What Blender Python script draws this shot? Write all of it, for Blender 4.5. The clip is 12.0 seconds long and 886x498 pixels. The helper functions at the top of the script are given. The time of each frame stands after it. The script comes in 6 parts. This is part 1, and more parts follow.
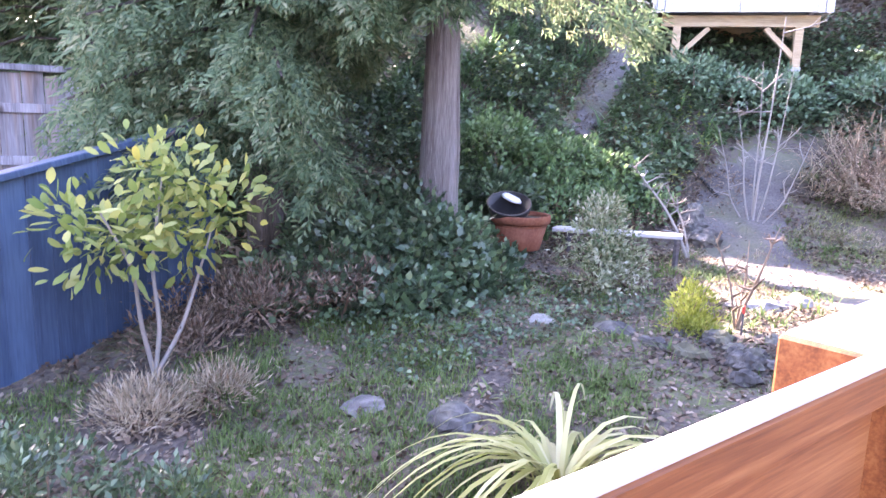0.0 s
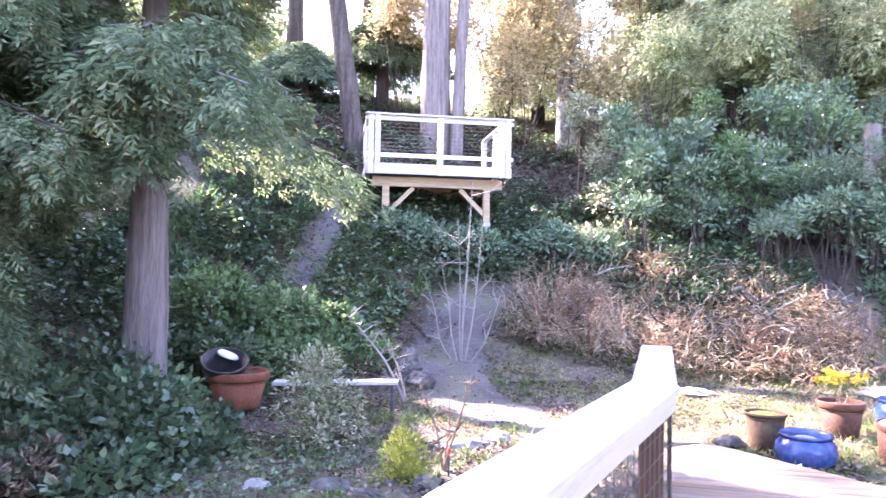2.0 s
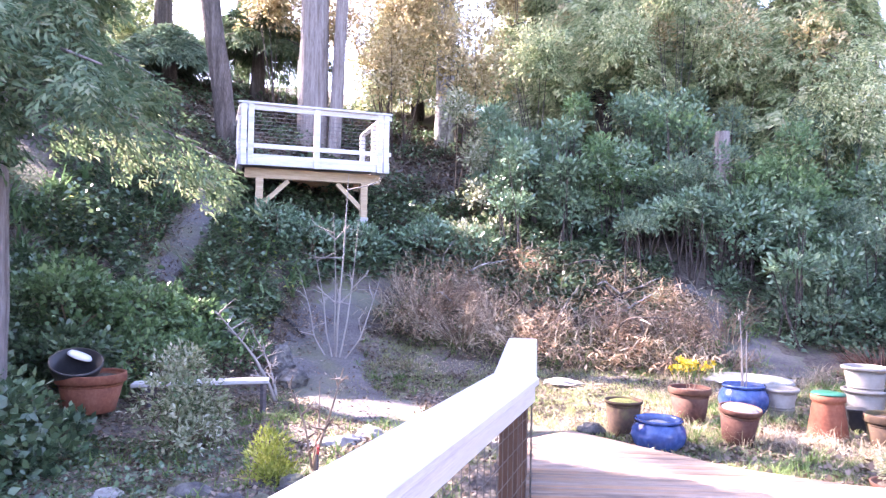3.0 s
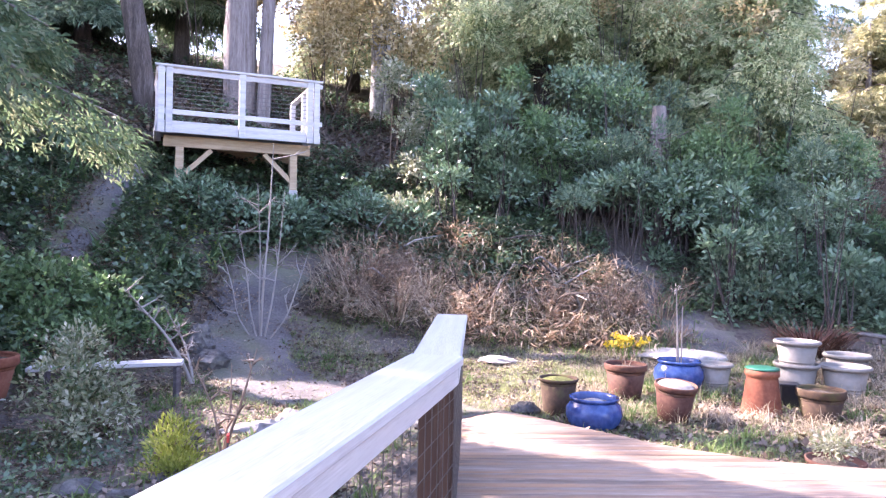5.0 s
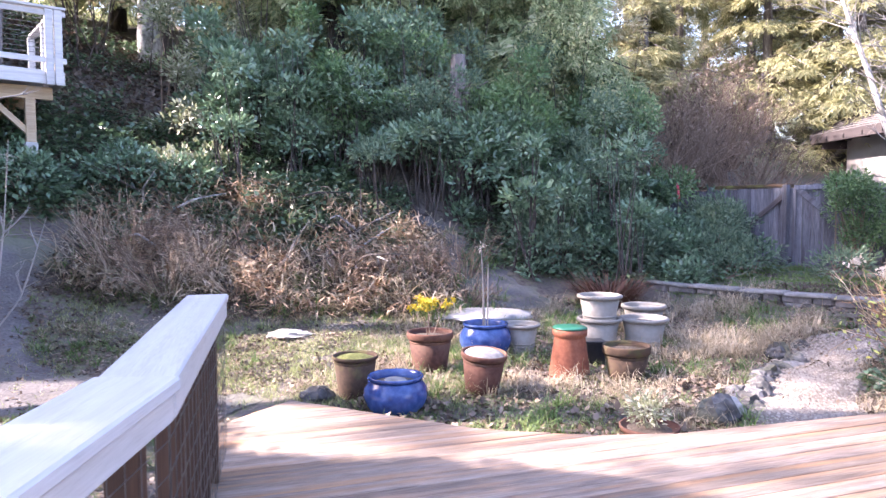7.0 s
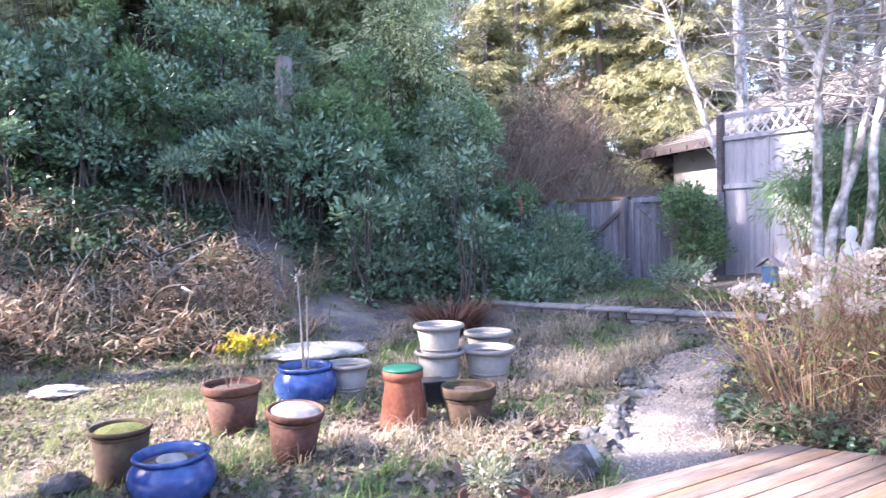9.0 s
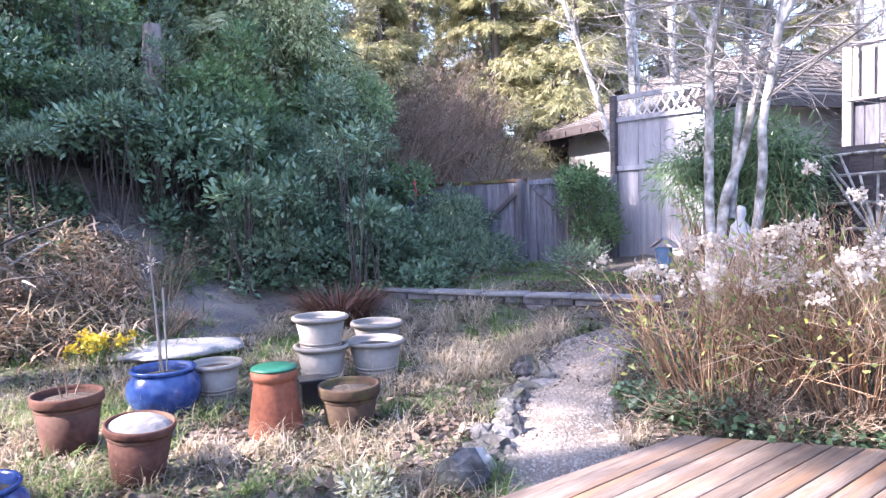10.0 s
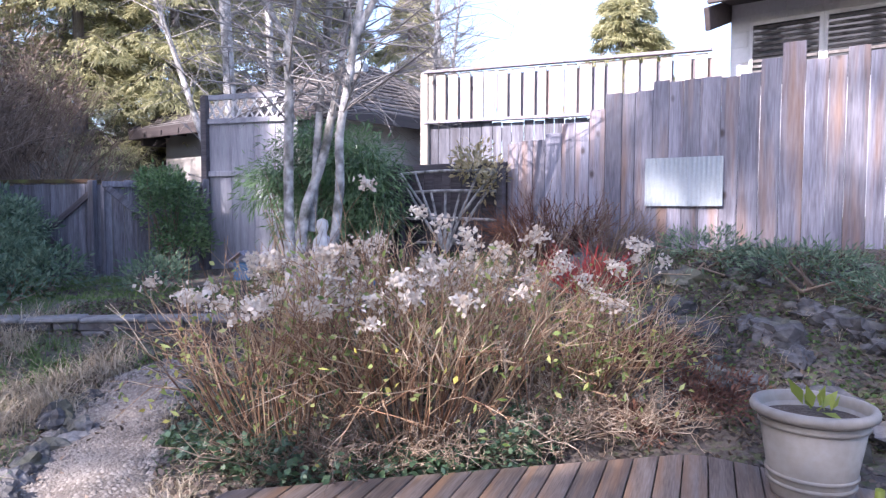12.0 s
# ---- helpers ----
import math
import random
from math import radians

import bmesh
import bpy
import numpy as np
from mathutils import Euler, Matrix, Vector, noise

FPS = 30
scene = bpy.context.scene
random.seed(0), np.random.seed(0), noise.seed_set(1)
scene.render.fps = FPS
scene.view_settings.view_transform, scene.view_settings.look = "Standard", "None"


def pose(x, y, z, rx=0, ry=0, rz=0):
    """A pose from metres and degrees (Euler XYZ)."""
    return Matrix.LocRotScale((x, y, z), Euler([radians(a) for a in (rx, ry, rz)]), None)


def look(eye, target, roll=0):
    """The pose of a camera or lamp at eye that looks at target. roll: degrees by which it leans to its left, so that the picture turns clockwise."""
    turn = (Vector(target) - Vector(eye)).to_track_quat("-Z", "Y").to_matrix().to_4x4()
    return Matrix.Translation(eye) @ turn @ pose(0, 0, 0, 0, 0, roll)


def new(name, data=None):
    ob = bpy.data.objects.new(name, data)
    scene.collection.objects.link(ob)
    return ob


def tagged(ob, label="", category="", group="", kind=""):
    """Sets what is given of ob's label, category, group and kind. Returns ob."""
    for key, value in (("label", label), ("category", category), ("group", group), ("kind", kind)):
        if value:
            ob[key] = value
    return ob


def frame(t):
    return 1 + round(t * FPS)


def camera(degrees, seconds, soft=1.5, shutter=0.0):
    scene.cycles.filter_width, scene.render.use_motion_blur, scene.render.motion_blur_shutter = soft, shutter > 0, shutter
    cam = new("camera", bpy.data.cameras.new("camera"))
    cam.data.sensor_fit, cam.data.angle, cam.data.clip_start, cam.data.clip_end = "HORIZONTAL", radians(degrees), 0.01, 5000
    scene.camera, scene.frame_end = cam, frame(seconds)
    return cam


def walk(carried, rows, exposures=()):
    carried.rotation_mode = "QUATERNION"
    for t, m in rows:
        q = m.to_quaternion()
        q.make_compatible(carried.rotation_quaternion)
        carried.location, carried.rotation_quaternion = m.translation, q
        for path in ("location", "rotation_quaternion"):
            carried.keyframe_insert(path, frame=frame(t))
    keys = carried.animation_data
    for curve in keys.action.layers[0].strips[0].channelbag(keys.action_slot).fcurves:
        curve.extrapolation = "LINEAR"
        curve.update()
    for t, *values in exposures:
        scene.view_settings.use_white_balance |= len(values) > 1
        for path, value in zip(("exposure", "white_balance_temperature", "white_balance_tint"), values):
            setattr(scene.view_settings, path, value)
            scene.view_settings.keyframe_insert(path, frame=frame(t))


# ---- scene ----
cam = camera(64.85, 12.0, soft=1.3, shutter=0.2)
# seconds, eye, yaw, pitch, roll
PATH = [
    (0.0, -0.230, 0.104, 1.466, -38.49, -10.43, -1.90),
    (0.5, -0.267, 0.049, 1.548, -42.70, -5.65, -0.38),
    (1.0, -0.275, 0.018, 1.560, -47.82, -1.47, -0.80),
    (1.5, -0.259, -0.026, 1.585, -52.45, 1.18, -0.60),
    (2.0, -0.204, -0.119, 1.590, -60.14, 1.87, -1.06),
    (2.5, -0.163, -0.163, 1.590, -65.97, 2.38, -0.66),
    (3.0, -0.127, -0.177, 1.588, -69.85, 1.66, -1.09),
    (3.5, -0.093, -0.182, 1.572, -73.19, 1.29, -1.13),
    (3.7, -0.127, -0.185, 1.607, -74.45, 1.43, -0.47),
    (5.3, 0.512, -0.110, 1.514, -75.28, -0.69, -1.41),
    (5.5, 0.632, -0.019, 1.508, -78.16, -1.75, -2.02),
    (6.0, 0.916, 0.110, 1.516, -83.66, -1.81, -3.84),
    (6.5, 1.171, 0.020, 1.542, -88.5, -0.81, -1.98),
    (7.0, 1.405, -0.152, 1.525, -90.60, -3.29, 0.24),
    (7.2, 1.515, -0.180, 1.488, -92.97, -3.92, -1.00),
    (8.8, 2.384, -0.486, 1.551, -100.66, -3.52, 1.18),
    (9.0, 2.488, -0.542, 1.550, -102.75, -2.12, 1.28),
    (9.5, 2.753, -0.642, 1.524, -109.35, -1.98, -0.23),
    (10.0, 2.990, -0.848, 1.498, -110.80, -3.48, 1.64),
    (10.5, 3.186, -1.124, 1.518, -115.46, -4.41, -0.06),
    (11.0, 3.339, -1.404, 1.528, -124.84, -2.00, 0.22),
    (11.5, 3.372, -1.565, 1.518, -136.48, -3.43, -1.14),
    (12.0, 3.330, -1.622, 1.534, -141.31, -3.36, -0.18),
]
EXPOSURES = [(0.0, 3.85, 6950, 38), (1.0, 3.8, 6800, 40), (3.7, 3.3, 6500, 39), (6.5, 2.75, 6550, 33), (9.0, 2.78, 6150, 28), (9.5, 2.7, 6150, 28), (10.5, 2.5, 6100, 27), (11.5, 1.95, 6000, 26), (12.0, 1.85, 6000, 26)]
walk(cam, [(t, pose(x, y, z, 90 + pitch, roll, yaw)) for t, x, y, z, yaw, pitch, roll in PATH], EXPOSURES)

# ---- light ----
TO_SUN = Vector((0.08, 0.80, 0.58)).normalized()
world = bpy.data.worlds.new("sky")
scene.world = world
world.use_nodes = True
wn = world.node_tree.nodes
sky = wn.new("ShaderNodeTexSky")
sky.sky_type, sky.sun_disc = "NISHITA", False
sky.sun_elevation = math.asin(TO_SUN.z)
sky.sun_rotation = math.atan2(TO_SUN.x, TO_SUN.y)
sky.air_density, sky.dust_density = 1.0, 1.5
wn["Background"].inputs[1].default_value = 0.15
world.node_tree.links.new(sky.outputs[0], wn["Background"].inputs[0])
sun_data = bpy.data.lights.new("sun", "SUN")
sun_data.energy, sun_data.angle, sun_data.color = 4.2, radians(0.55), (1.0, 0.93, 0.82)
sun = new("sun", sun_data)
sun.matrix_world = look(TO_SUN * 50, (0, 0, 0))

RNG = np.random.default_rng(7)


# ---- materials ----
def ramp(nt, fac, colours):
    node = nt.nodes.new("ShaderNodeValToRGB")
    els = node.color_ramp.elements
    while len(els) < len(colours):
        els.new(0.5)
    for i, c in enumerate(colours):
        els[i].position = i / (len(colours) - 1)
        els[i].color = (*c, 1)
    nt.links.new(fac, node.inputs[0])
    return node.outputs[0]


def material(name, colours, rough=0.7, fine=40.0, coarse=3.0, stretch=(1, 1, 1), bump=0.3, depth=0.01, vary=0.0, metal=0.0,
             stains=None, stain_amount=0.45, specular=0.5, world_space=False, contrast=1.6, knots=False):
    """Two noises, coarse and fine, through a ramp of colours, with relief, stains and a shade for each object."""
    m = bpy.data.materials.new(name)
    m.use_nodes = True
    nt = m.node_tree
    b = nt.nodes["Principled BSDF"]
    b.inputs["Roughness"].default_value = rough
    b.inputs["Metallic"].default_value = metal
    b.inputs["Specular IOR Level"].default_value = specular
    if world_space:
        pos = nt.nodes.new("ShaderNodeNewGeometry").outputs["Position"]
    else:
        pos = nt.nodes.new("ShaderNodeTexCoord").outputs["Object"]
    mp = nt.nodes.new("ShaderNodeMapping")
    mp.inputs["Scale"].default_value = stretch
    nt.links.new(pos, mp.inputs[0])
    info = nt.nodes.new("ShaderNodeObjectInfo")
    off = nt.nodes.new("ShaderNodeMath")
    off.operation = "MULTIPLY"
    off.inputs[1].default_value = 37.0 if vary else 0.0
    nt.links.new(info.outputs["Random"], off.inputs[0])
    nt.links.new(off.outputs[0], mp.inputs[1])
    outs = []
    for scale, det in ((fine, 6), (coarse, 3)):
        n = nt.nodes.new("ShaderNodeTexNoise")
        n.inputs["Scale"].default_value, n.inputs["Detail"].default_value = scale, det
        nt.links.new(mp.outputs[0], n.inputs["Vector"])
        outs.append(n.outputs["Fac"])
    mix = nt.nodes.new("ShaderNodeMath")
    mix.operation = "ADD"
    nt.links.new(outs[0], mix.inputs[0])
    nt.links.new(outs[1], mix.inputs[1])
    con = nt.nodes.new("ShaderNodeMapRange")
    half = 0.5 / contrast
    con.inputs["From Min"].default_value, con.inputs["From Max"].default_value = 1 - half, 1 + half
    nt.links.new(mix.outputs[0], con.inputs["Value"])
    col = ramp(nt, con.outputs[0], colours)
    if vary:
        hsv = nt.nodes.new("ShaderNodeHueSaturation")
        val = nt.nodes.new("ShaderNodeMapRange")
        val.inputs["To Min"].default_value, val.inputs["To Max"].default_value = 1 - vary, 1 + vary
        nt.links.new(info.outputs["Random"], val.inputs["Value"])
        nt.links.new(val.outputs[0], hsv.inputs["Value"])
        nt.links.new(col, hsv.inputs["Color"])
        col = hsv.outputs[0]
    if stains:
        s = nt.nodes.new("ShaderNodeTexNoise")
        s.inputs["Scale"].default_value, s.inputs["Detail"].default_value = coarse * 0.7, 8
        nt.links.new(mp.outputs[0], s.inputs["Vector"])
        sm = nt.nodes.new("ShaderNodeMapRange")
        sm.inputs["From Min"].default_value, sm.inputs["From Max"].default_value = 0.5, 0.75
        sm.inputs["To Max"].default_value = stain_amount * 2
        nt.links.new(s.outputs["Fac"], sm.inputs["Value"])
        mx = nt.nodes.new("ShaderNodeMix")
        mx.data_type = "RGBA"
        nt.links.new(sm.outputs[0], mx.inputs[0])
        nt.links.new(col, mx.inputs[6])
        mx.inputs[7].default_value = (*stains, 1)
        col = mx.outputs[2]
    if knots:
        km = nt.nodes.new("ShaderNodeMapping")
        km.inputs["Scale"].default_value = (1, 1, 0.62)
        nt.links.new(pos, km.inputs[0])
        nt.links.new(off.outputs[0], km.inputs[1])
        vo = nt.nodes.new("ShaderNodeTexVoronoi")
        vo.inputs["Scale"].default_value = 3.0
        nt.links.new(km.outputs[0], vo.inputs["Vector"])
        km2 = nt.nodes.new("ShaderNodeMapRange")
        km2.inputs["From Min"].default_value, km2.inputs["From Max"].default_value = 0.05, 0.12
        km2.inputs["To Min"].default_value, km2.inputs["To Max"].default_value = 0.85, 0.0
        nt.links.new(vo.outputs["Distance"], km2.inputs["Value"])
        kx = nt.nodes.new("ShaderNodeMix")
        kx.data_type = "RGBA"
        nt.links.new(km2.outputs[0], kx.inputs[0])
        nt.links.new(col, kx.inputs[6])
        kx.inputs[7].default_value = (0.045, 0.03, 0.025, 1)
        col = kx.outputs[2]
    nt.links.new(col, b.inputs["Base Color"])
    if bump:
        bp = nt.nodes.new("ShaderNodeBump")
        bp.inputs["Strength"].default_value, bp.inputs["Distance"].default_value = bump, depth
        nt.links.new(mix.outputs[0], bp.inputs["Height"])
        nt.links.new(bp.outputs[0], b.inputs["Normal"])
    return m


def leaf_material(name, colours, rough=0.5, through_light=0.35, specular=0.4):
    m = bpy.data.materials.new(name)
    m.use_nodes = True
    nt = m.node_tree
    b = nt.nodes["Principled BSDF"]
    b.inputs["Roughness"].default_value = rough
    b.inputs["Specular IOR Level"].default_value = specular
    geo = nt.nodes.new("ShaderNodeNewGeometry")
    n = nt.nodes.new("ShaderNodeTexNoise")
    n.inputs["Scale"].default_value = 1.3
    nt.links.new(geo.outputs["Position"], n.inputs["Vector"])
    ad = nt.nodes.new("ShaderNodeMath")
    ad.operation = "MULTIPLY_ADD"
    ad.inputs[1].default_value = 0.75
    nt.links.new(geo.outputs["Random Per Island"], ad.inputs[0])
    su = nt.nodes.new("ShaderNodeMath")
    su.operation = "SUBTRACT"
    su.inputs[1].default_value = 0.38
    nt.links.new(n.outputs["Fac"], su.inputs[0])
    nt.links.new(su.outputs[0], ad.inputs[2])
    col = ramp(nt, ad.outputs[0], colours)
    nt.links.new(col, b.inputs["Base Color"])
    if through_light:
        tr = nt.nodes.new("ShaderNodeBsdfTranslucent")
        nt.links.new(col, tr.inputs["Color"])
        mx = nt.nodes.new("ShaderNodeMixShader")
        mx.inputs[0].default_value = through_light
        nt.links.new(b.outputs[0], mx.inputs[1])
        nt.links.new(tr.outputs[0], mx.inputs[2])
        nt.links.new(mx.outputs[0], nt.nodes["Material Output"].inputs[0])
    return m


GRAIN = (0.35, 6, 6)
M_SOIL = material("soil", [(0.03, 0.025, 0.024), (0.075, 0.062, 0.056), (0.13, 0.11, 0.095), (0.10, 0.115, 0.05), (0.20, 0.175, 0.15)], 0.95, 18, 0.9, bump=1.0, depth=0.04, world_space=True, contrast=1.3)
M_DIRT_PATH = material("grey_dirt", [(0.061, 0.055, 0.058), (0.122, 0.114, 0.114), (0.194, 0.18, 0.173)], 0.95, 30, 1.6, bump=0.9, depth=0.02, world_space=True, contrast=1.3, stains=(0.14, 0.15, 0.07), stain_amount=0.4)
M_GRAVEL = material("gravel", [(0.101, 0.085, 0.071), (0.216, 0.185, 0.156), (0.317, 0.284, 0.243)], 0.9, 70, 2.5, bump=0.9, depth=0.015, world_space=True, stains=(0.10, 0.075, 0.06), stain_amount=0.4)
M_PEBBLE = leaf_material("pebble", [(0.098, 0.083, 0.071), (0.225, 0.195, 0.165), (0.375, 0.338, 0.292)], 0.85, 0)
M_DECK = material("weathered_deck_wood", [(0.119, 0.083, 0.063), (0.224, 0.17, 0.134), (0.318, 0.26, 0.22)], 0.65, 22, 3, GRAIN, 0.35, 0.004, 0.28, stains=(0.42, 0.22, 0.10), stain_amount=0.35)
M_DARK = material("dark_timber", [(0.045, 0.038, 0.042), (0.09, 0.08, 0.088), (0.14, 0.128, 0.138)], 0.85, 20, 3, GRAIN, 0.4, 0.004, 0.2)
M_CEDAR = material("stained_cedar", [(0.17, 0.052, 0.018), (0.29, 0.098, 0.032), (0.40, 0.165, 0.06)], 0.5, 16, 2.5, (0.4, 9, 9), 0.2, 0.003, 0.12)
# red-brown cedar darkened, shade below the rail cap put into the colour
M_POST = material("shaded_cedar_post", [(0.032, 0.013, 0.008), (0.063, 0.029, 0.017), (0.099, 0.052, 0.032)], 0.6, 16, 2.5, (9, 9, 0.4), 0.25, 0.003, 0.15)
M_CAP = material("pale_rail_paint", [(0.476, 0.459, 0.451), (0.590, 0.582, 0.574), (0.656, 0.648, 0.640)], 0.45, 30, 3, GRAIN, 0.2, 0.002, stains=(0.42, 0.40, 0.38), stain_amount=0.3)
M_PLATFORM = material("pale_platform_timber", [(0.400, 0.392, 0.400), (0.528, 0.520, 0.528), (0.608, 0.600, 0.600)], 0.6, 20, 3, GRAIN, 0.3, 0.003, 0.08)
M_BEAM = material("new_fir_timber", [(0.34, 0.24, 0.15), (0.46, 0.34, 0.22), (0.56, 0.44, 0.30)], 0.65, 18, 3, GRAIN, 0.25, 0.003, 0.1)
M_WIRE = material("galvanised_wire", [(0.135, 0.135, 0.138), (0.180, 0.180, 0.183)], 0.4, 50, 5, bump=0, metal=0.8)
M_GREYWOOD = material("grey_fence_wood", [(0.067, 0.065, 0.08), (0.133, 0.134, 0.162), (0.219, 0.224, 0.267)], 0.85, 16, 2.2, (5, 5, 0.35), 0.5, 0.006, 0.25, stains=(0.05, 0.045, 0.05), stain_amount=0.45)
M_TALLWOOD = material("weathered_cedar_board", [(0.124, 0.117, 0.141), (0.223, 0.217, 0.259), (0.322, 0.319, 0.372)], 0.8, 14, 2.0, (5, 5, 0.35), 0.4, 0.005, 0.26, stains=(0.33, 0.185, 0.10), stain_amount=0.34, knots=True)
# pale tone for the neighbour's fence top: sunlight put into the colour
M_PALEWOOD = material("sunlit_toned_board", [(0.285, 0.248, 0.211), (0.384, 0.341, 0.298), (0.446, 0.409, 0.360)], 0.75, 14, 2.0, (5, 5, 0.35), 0.35, 0.005, 0.16, knots=True)
M_PANEL = material("lavender_grey_panel", [(0.23, 0.228, 0.262), (0.33, 0.33, 0.375), (0.42, 0.42, 0.465)], 0.8, 14, 2.0, (5, 5, 0.35), 0.3, 0.004, 0.1, stains=(0.17, 0.16, 0.18), stain_amount=0.3)
M_BLUE_FENCE = material("blue_painted_board", [(0.027, 0.058, 0.117), (0.043, 0.086, 0.164), (0.062, 0.117, 0.211)], 0.55, 14, 2.0, (5, 5, 0.35), 0.3, 0.004, 0.12)
M_TERRA = material("terracotta", [(0.039, 0.013, 0.008), (0.074, 0.026, 0.016), (0.106, 0.045, 0.029)], 0.85, 30, 4, bump=0.3, depth=0.004, stains=(0.16, 0.09, 0.06), stain_amount=0.4, vary=0.15)
M_TERRA_RED = material("red_terracotta", [(0.165, 0.046, 0.025), (0.231, 0.074, 0.039), (0.275, 0.11, 0.064)], 0.8, 30, 4, bump=0.3, depth=0.004, stains=(0.26, 0.10, 0.06), stain_amount=0.3)
M_MOSSY = material("mossy_terracotta", [(0.038, 0.023, 0.015), (0.066, 0.038, 0.023), (0.066, 0.058, 0.019)], 0.9, 24, 4, bump=0.5, depth=0.006, stains=(0.16, 0.17, 0.05), stain_amount=0.5)
M_MOSS = material("moss_cushion", [(0.049, 0.059, 0.014), (0.119, 0.133, 0.032), (0.21, 0.21, 0.07)], 0.95, 60, 8, bump=1.0, depth=0.02)
M_COBALT = material("cobalt_glaze", [(0.018, 0.042, 0.15), (0.032, 0.072, 0.23), (0.06, 0.12, 0.31)], 0.2, 20, 4, bump=0.08, depth=0.003, stains=(0.14, 0.17, 0.22), stain_amount=0.25)
M_CREAM = material("cream_plastic", [(0.234, 0.213, 0.188), (0.268, 0.248, 0.221), (0.293, 0.276, 0.252)], 0.5, 25, 3, bump=0.1, depth=0.002, stains=(0.17, 0.15, 0.12), stain_amount=0.4)
M_BLACK = material("black_plastic", [(0.012, 0.012, 0.014), (0.03, 0.03, 0.035)], 0.35, 25, 3, bump=0.05)
M_COMPOST = material("potting_soil", [(0.03, 0.022, 0.018), (0.08, 0.06, 0.045), (0.16, 0.13, 0.10)], 0.95, 60, 8, bump=1.0, depth=0.02)
M_ROCK = material("grey_rock", [(0.03, 0.029, 0.03), (0.085, 0.082, 0.082), (0.19, 0.18, 0.175)], 0.9, 14, 2.5, bump=0.8, depth=0.03, vary=0.25, stains=(0.15, 0.15, 0.07), stain_amount=0.35)
M_PALE_ROCK = material("pale_stone", [(0.245, 0.233, 0.22), (0.337, 0.325, 0.306), (0.404, 0.386, 0.367)], 0.85, 16, 3, bump=0.6, depth=0.02, vary=0.15)
M_COPING = material("coping_stone", [(0.132, 0.126, 0.126), (0.204, 0.198, 0.192), (0.27, 0.258, 0.252)], 0.85, 16, 3, bump=0.6, depth=0.02, vary=0.2)
M_STONE_WALL = material("wall_stone", [(0.077, 0.072, 0.072), (0.144, 0.133, 0.133), (0.199, 0.188, 0.183)], 0.9, 14, 3, bump=0.7, depth=0.02, vary=0.25)
M_BARK = material("cedar_bark", [(0.107, 0.082, 0.078), (0.221, 0.193, 0.189), (0.328, 0.295, 0.295)], 0.9, 12, 1.8, (9, 9, 0.5), 0.9, 0.03)
M_DARKBARK = material("dark_bark", [(0.035, 0.028, 0.025), (0.08, 0.065, 0.06), (0.15, 0.13, 0.12)], 0.95, 12, 1.8, (7, 7, 0.7), 0.9, 0.03)
M_BIRCH = material("pale_alder_bark", [(0.12, 0.115, 0.11), (0.36, 0.35, 0.34), (0.60, 0.585, 0.57)], 0.8, 16, 9, (1, 1, 0.8), 0.5, 0.01, stains=(0.07, 0.07, 0.055), stain_amount=0.6)
M_TWIG = leaf_material("dry_twig", [(0.10, 0.07, 0.055), (0.22, 0.16, 0.12), (0.36, 0.28, 0.22)], 0.85, 0)
M_TWIG_TAN = leaf_material("tan_twig", [(0.12, 0.08, 0.06), (0.32, 0.24, 0.17), (0.62, 0.53, 0.42)], 0.8, 0)
M_TWIG_PALE = leaf_material("pale_twig", [(0.177, 0.156, 0.143), (0.286, 0.265, 0.252), (0.381, 0.354, 0.333)], 0.8, 0)
M_TWIG_RED = leaf_material("red_twig", [(0.12, 0.06, 0.04), (0.33, 0.185, 0.105), (0.50, 0.36, 0.22), (0.70, 0.60, 0.46)], 0.7, 0)
M_TWIG_SCARLET = leaf_material("scarlet_twig", [(0.30, 0.03, 0.03), (0.48, 0.07, 0.06)], 0.7, 0)
M_CEDAR_LEAF = leaf_material("cedar_spray", [(0.043, 0.084, 0.045), (0.103, 0.172, 0.09), (0.172, 0.241, 0.129), (0.284, 0.301, 0.189)], 0.5, 0.42)
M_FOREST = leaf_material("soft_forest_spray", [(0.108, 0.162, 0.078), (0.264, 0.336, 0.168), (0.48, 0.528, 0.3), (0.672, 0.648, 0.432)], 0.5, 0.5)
M_FIR_DARK = leaf_material("fir_spray", [(0.062, 0.112, 0.077), (0.144, 0.225, 0.144), (0.263, 0.338, 0.219)], 0.6, 0.38)
M_FIR_YELLOW = leaf_material("sun_painted_spray", [(0.17, 0.18, 0.09), (0.36, 0.355, 0.19), (0.60, 0.57, 0.36)], 0.55, 0.5)
# scrub's sunlit gold put into the leaf colour; the trellis climber shares it
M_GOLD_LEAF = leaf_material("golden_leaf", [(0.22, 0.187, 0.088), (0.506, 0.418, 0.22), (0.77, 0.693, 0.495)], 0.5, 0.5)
M_LAUREL = leaf_material("laurel_leaf", [(0.054, 0.108, 0.066), (0.138, 0.24, 0.138), (0.264, 0.372, 0.24)], 0.30, 0.25, 0.75)
M_IVY = leaf_material("ivy_leaf", [(0.032, 0.064, 0.036), (0.08, 0.146, 0.075), (0.17, 0.254, 0.132)], 0.30, 0.25, 0.7)
M_LIME = leaf_material("lime_leaf", [(0.176, 0.224, 0.040), (0.304, 0.352, 0.072), (0.440, 0.464, 0.144)], 0.5, 0.4)
M_MAGNOLIA = leaf_material("pale_green_leaf", [(0.14, 0.22, 0.06), (0.26, 0.34, 0.10), (0.42, 0.46, 0.18), (0.52, 0.46, 0.10)], 0.45, 0.45)
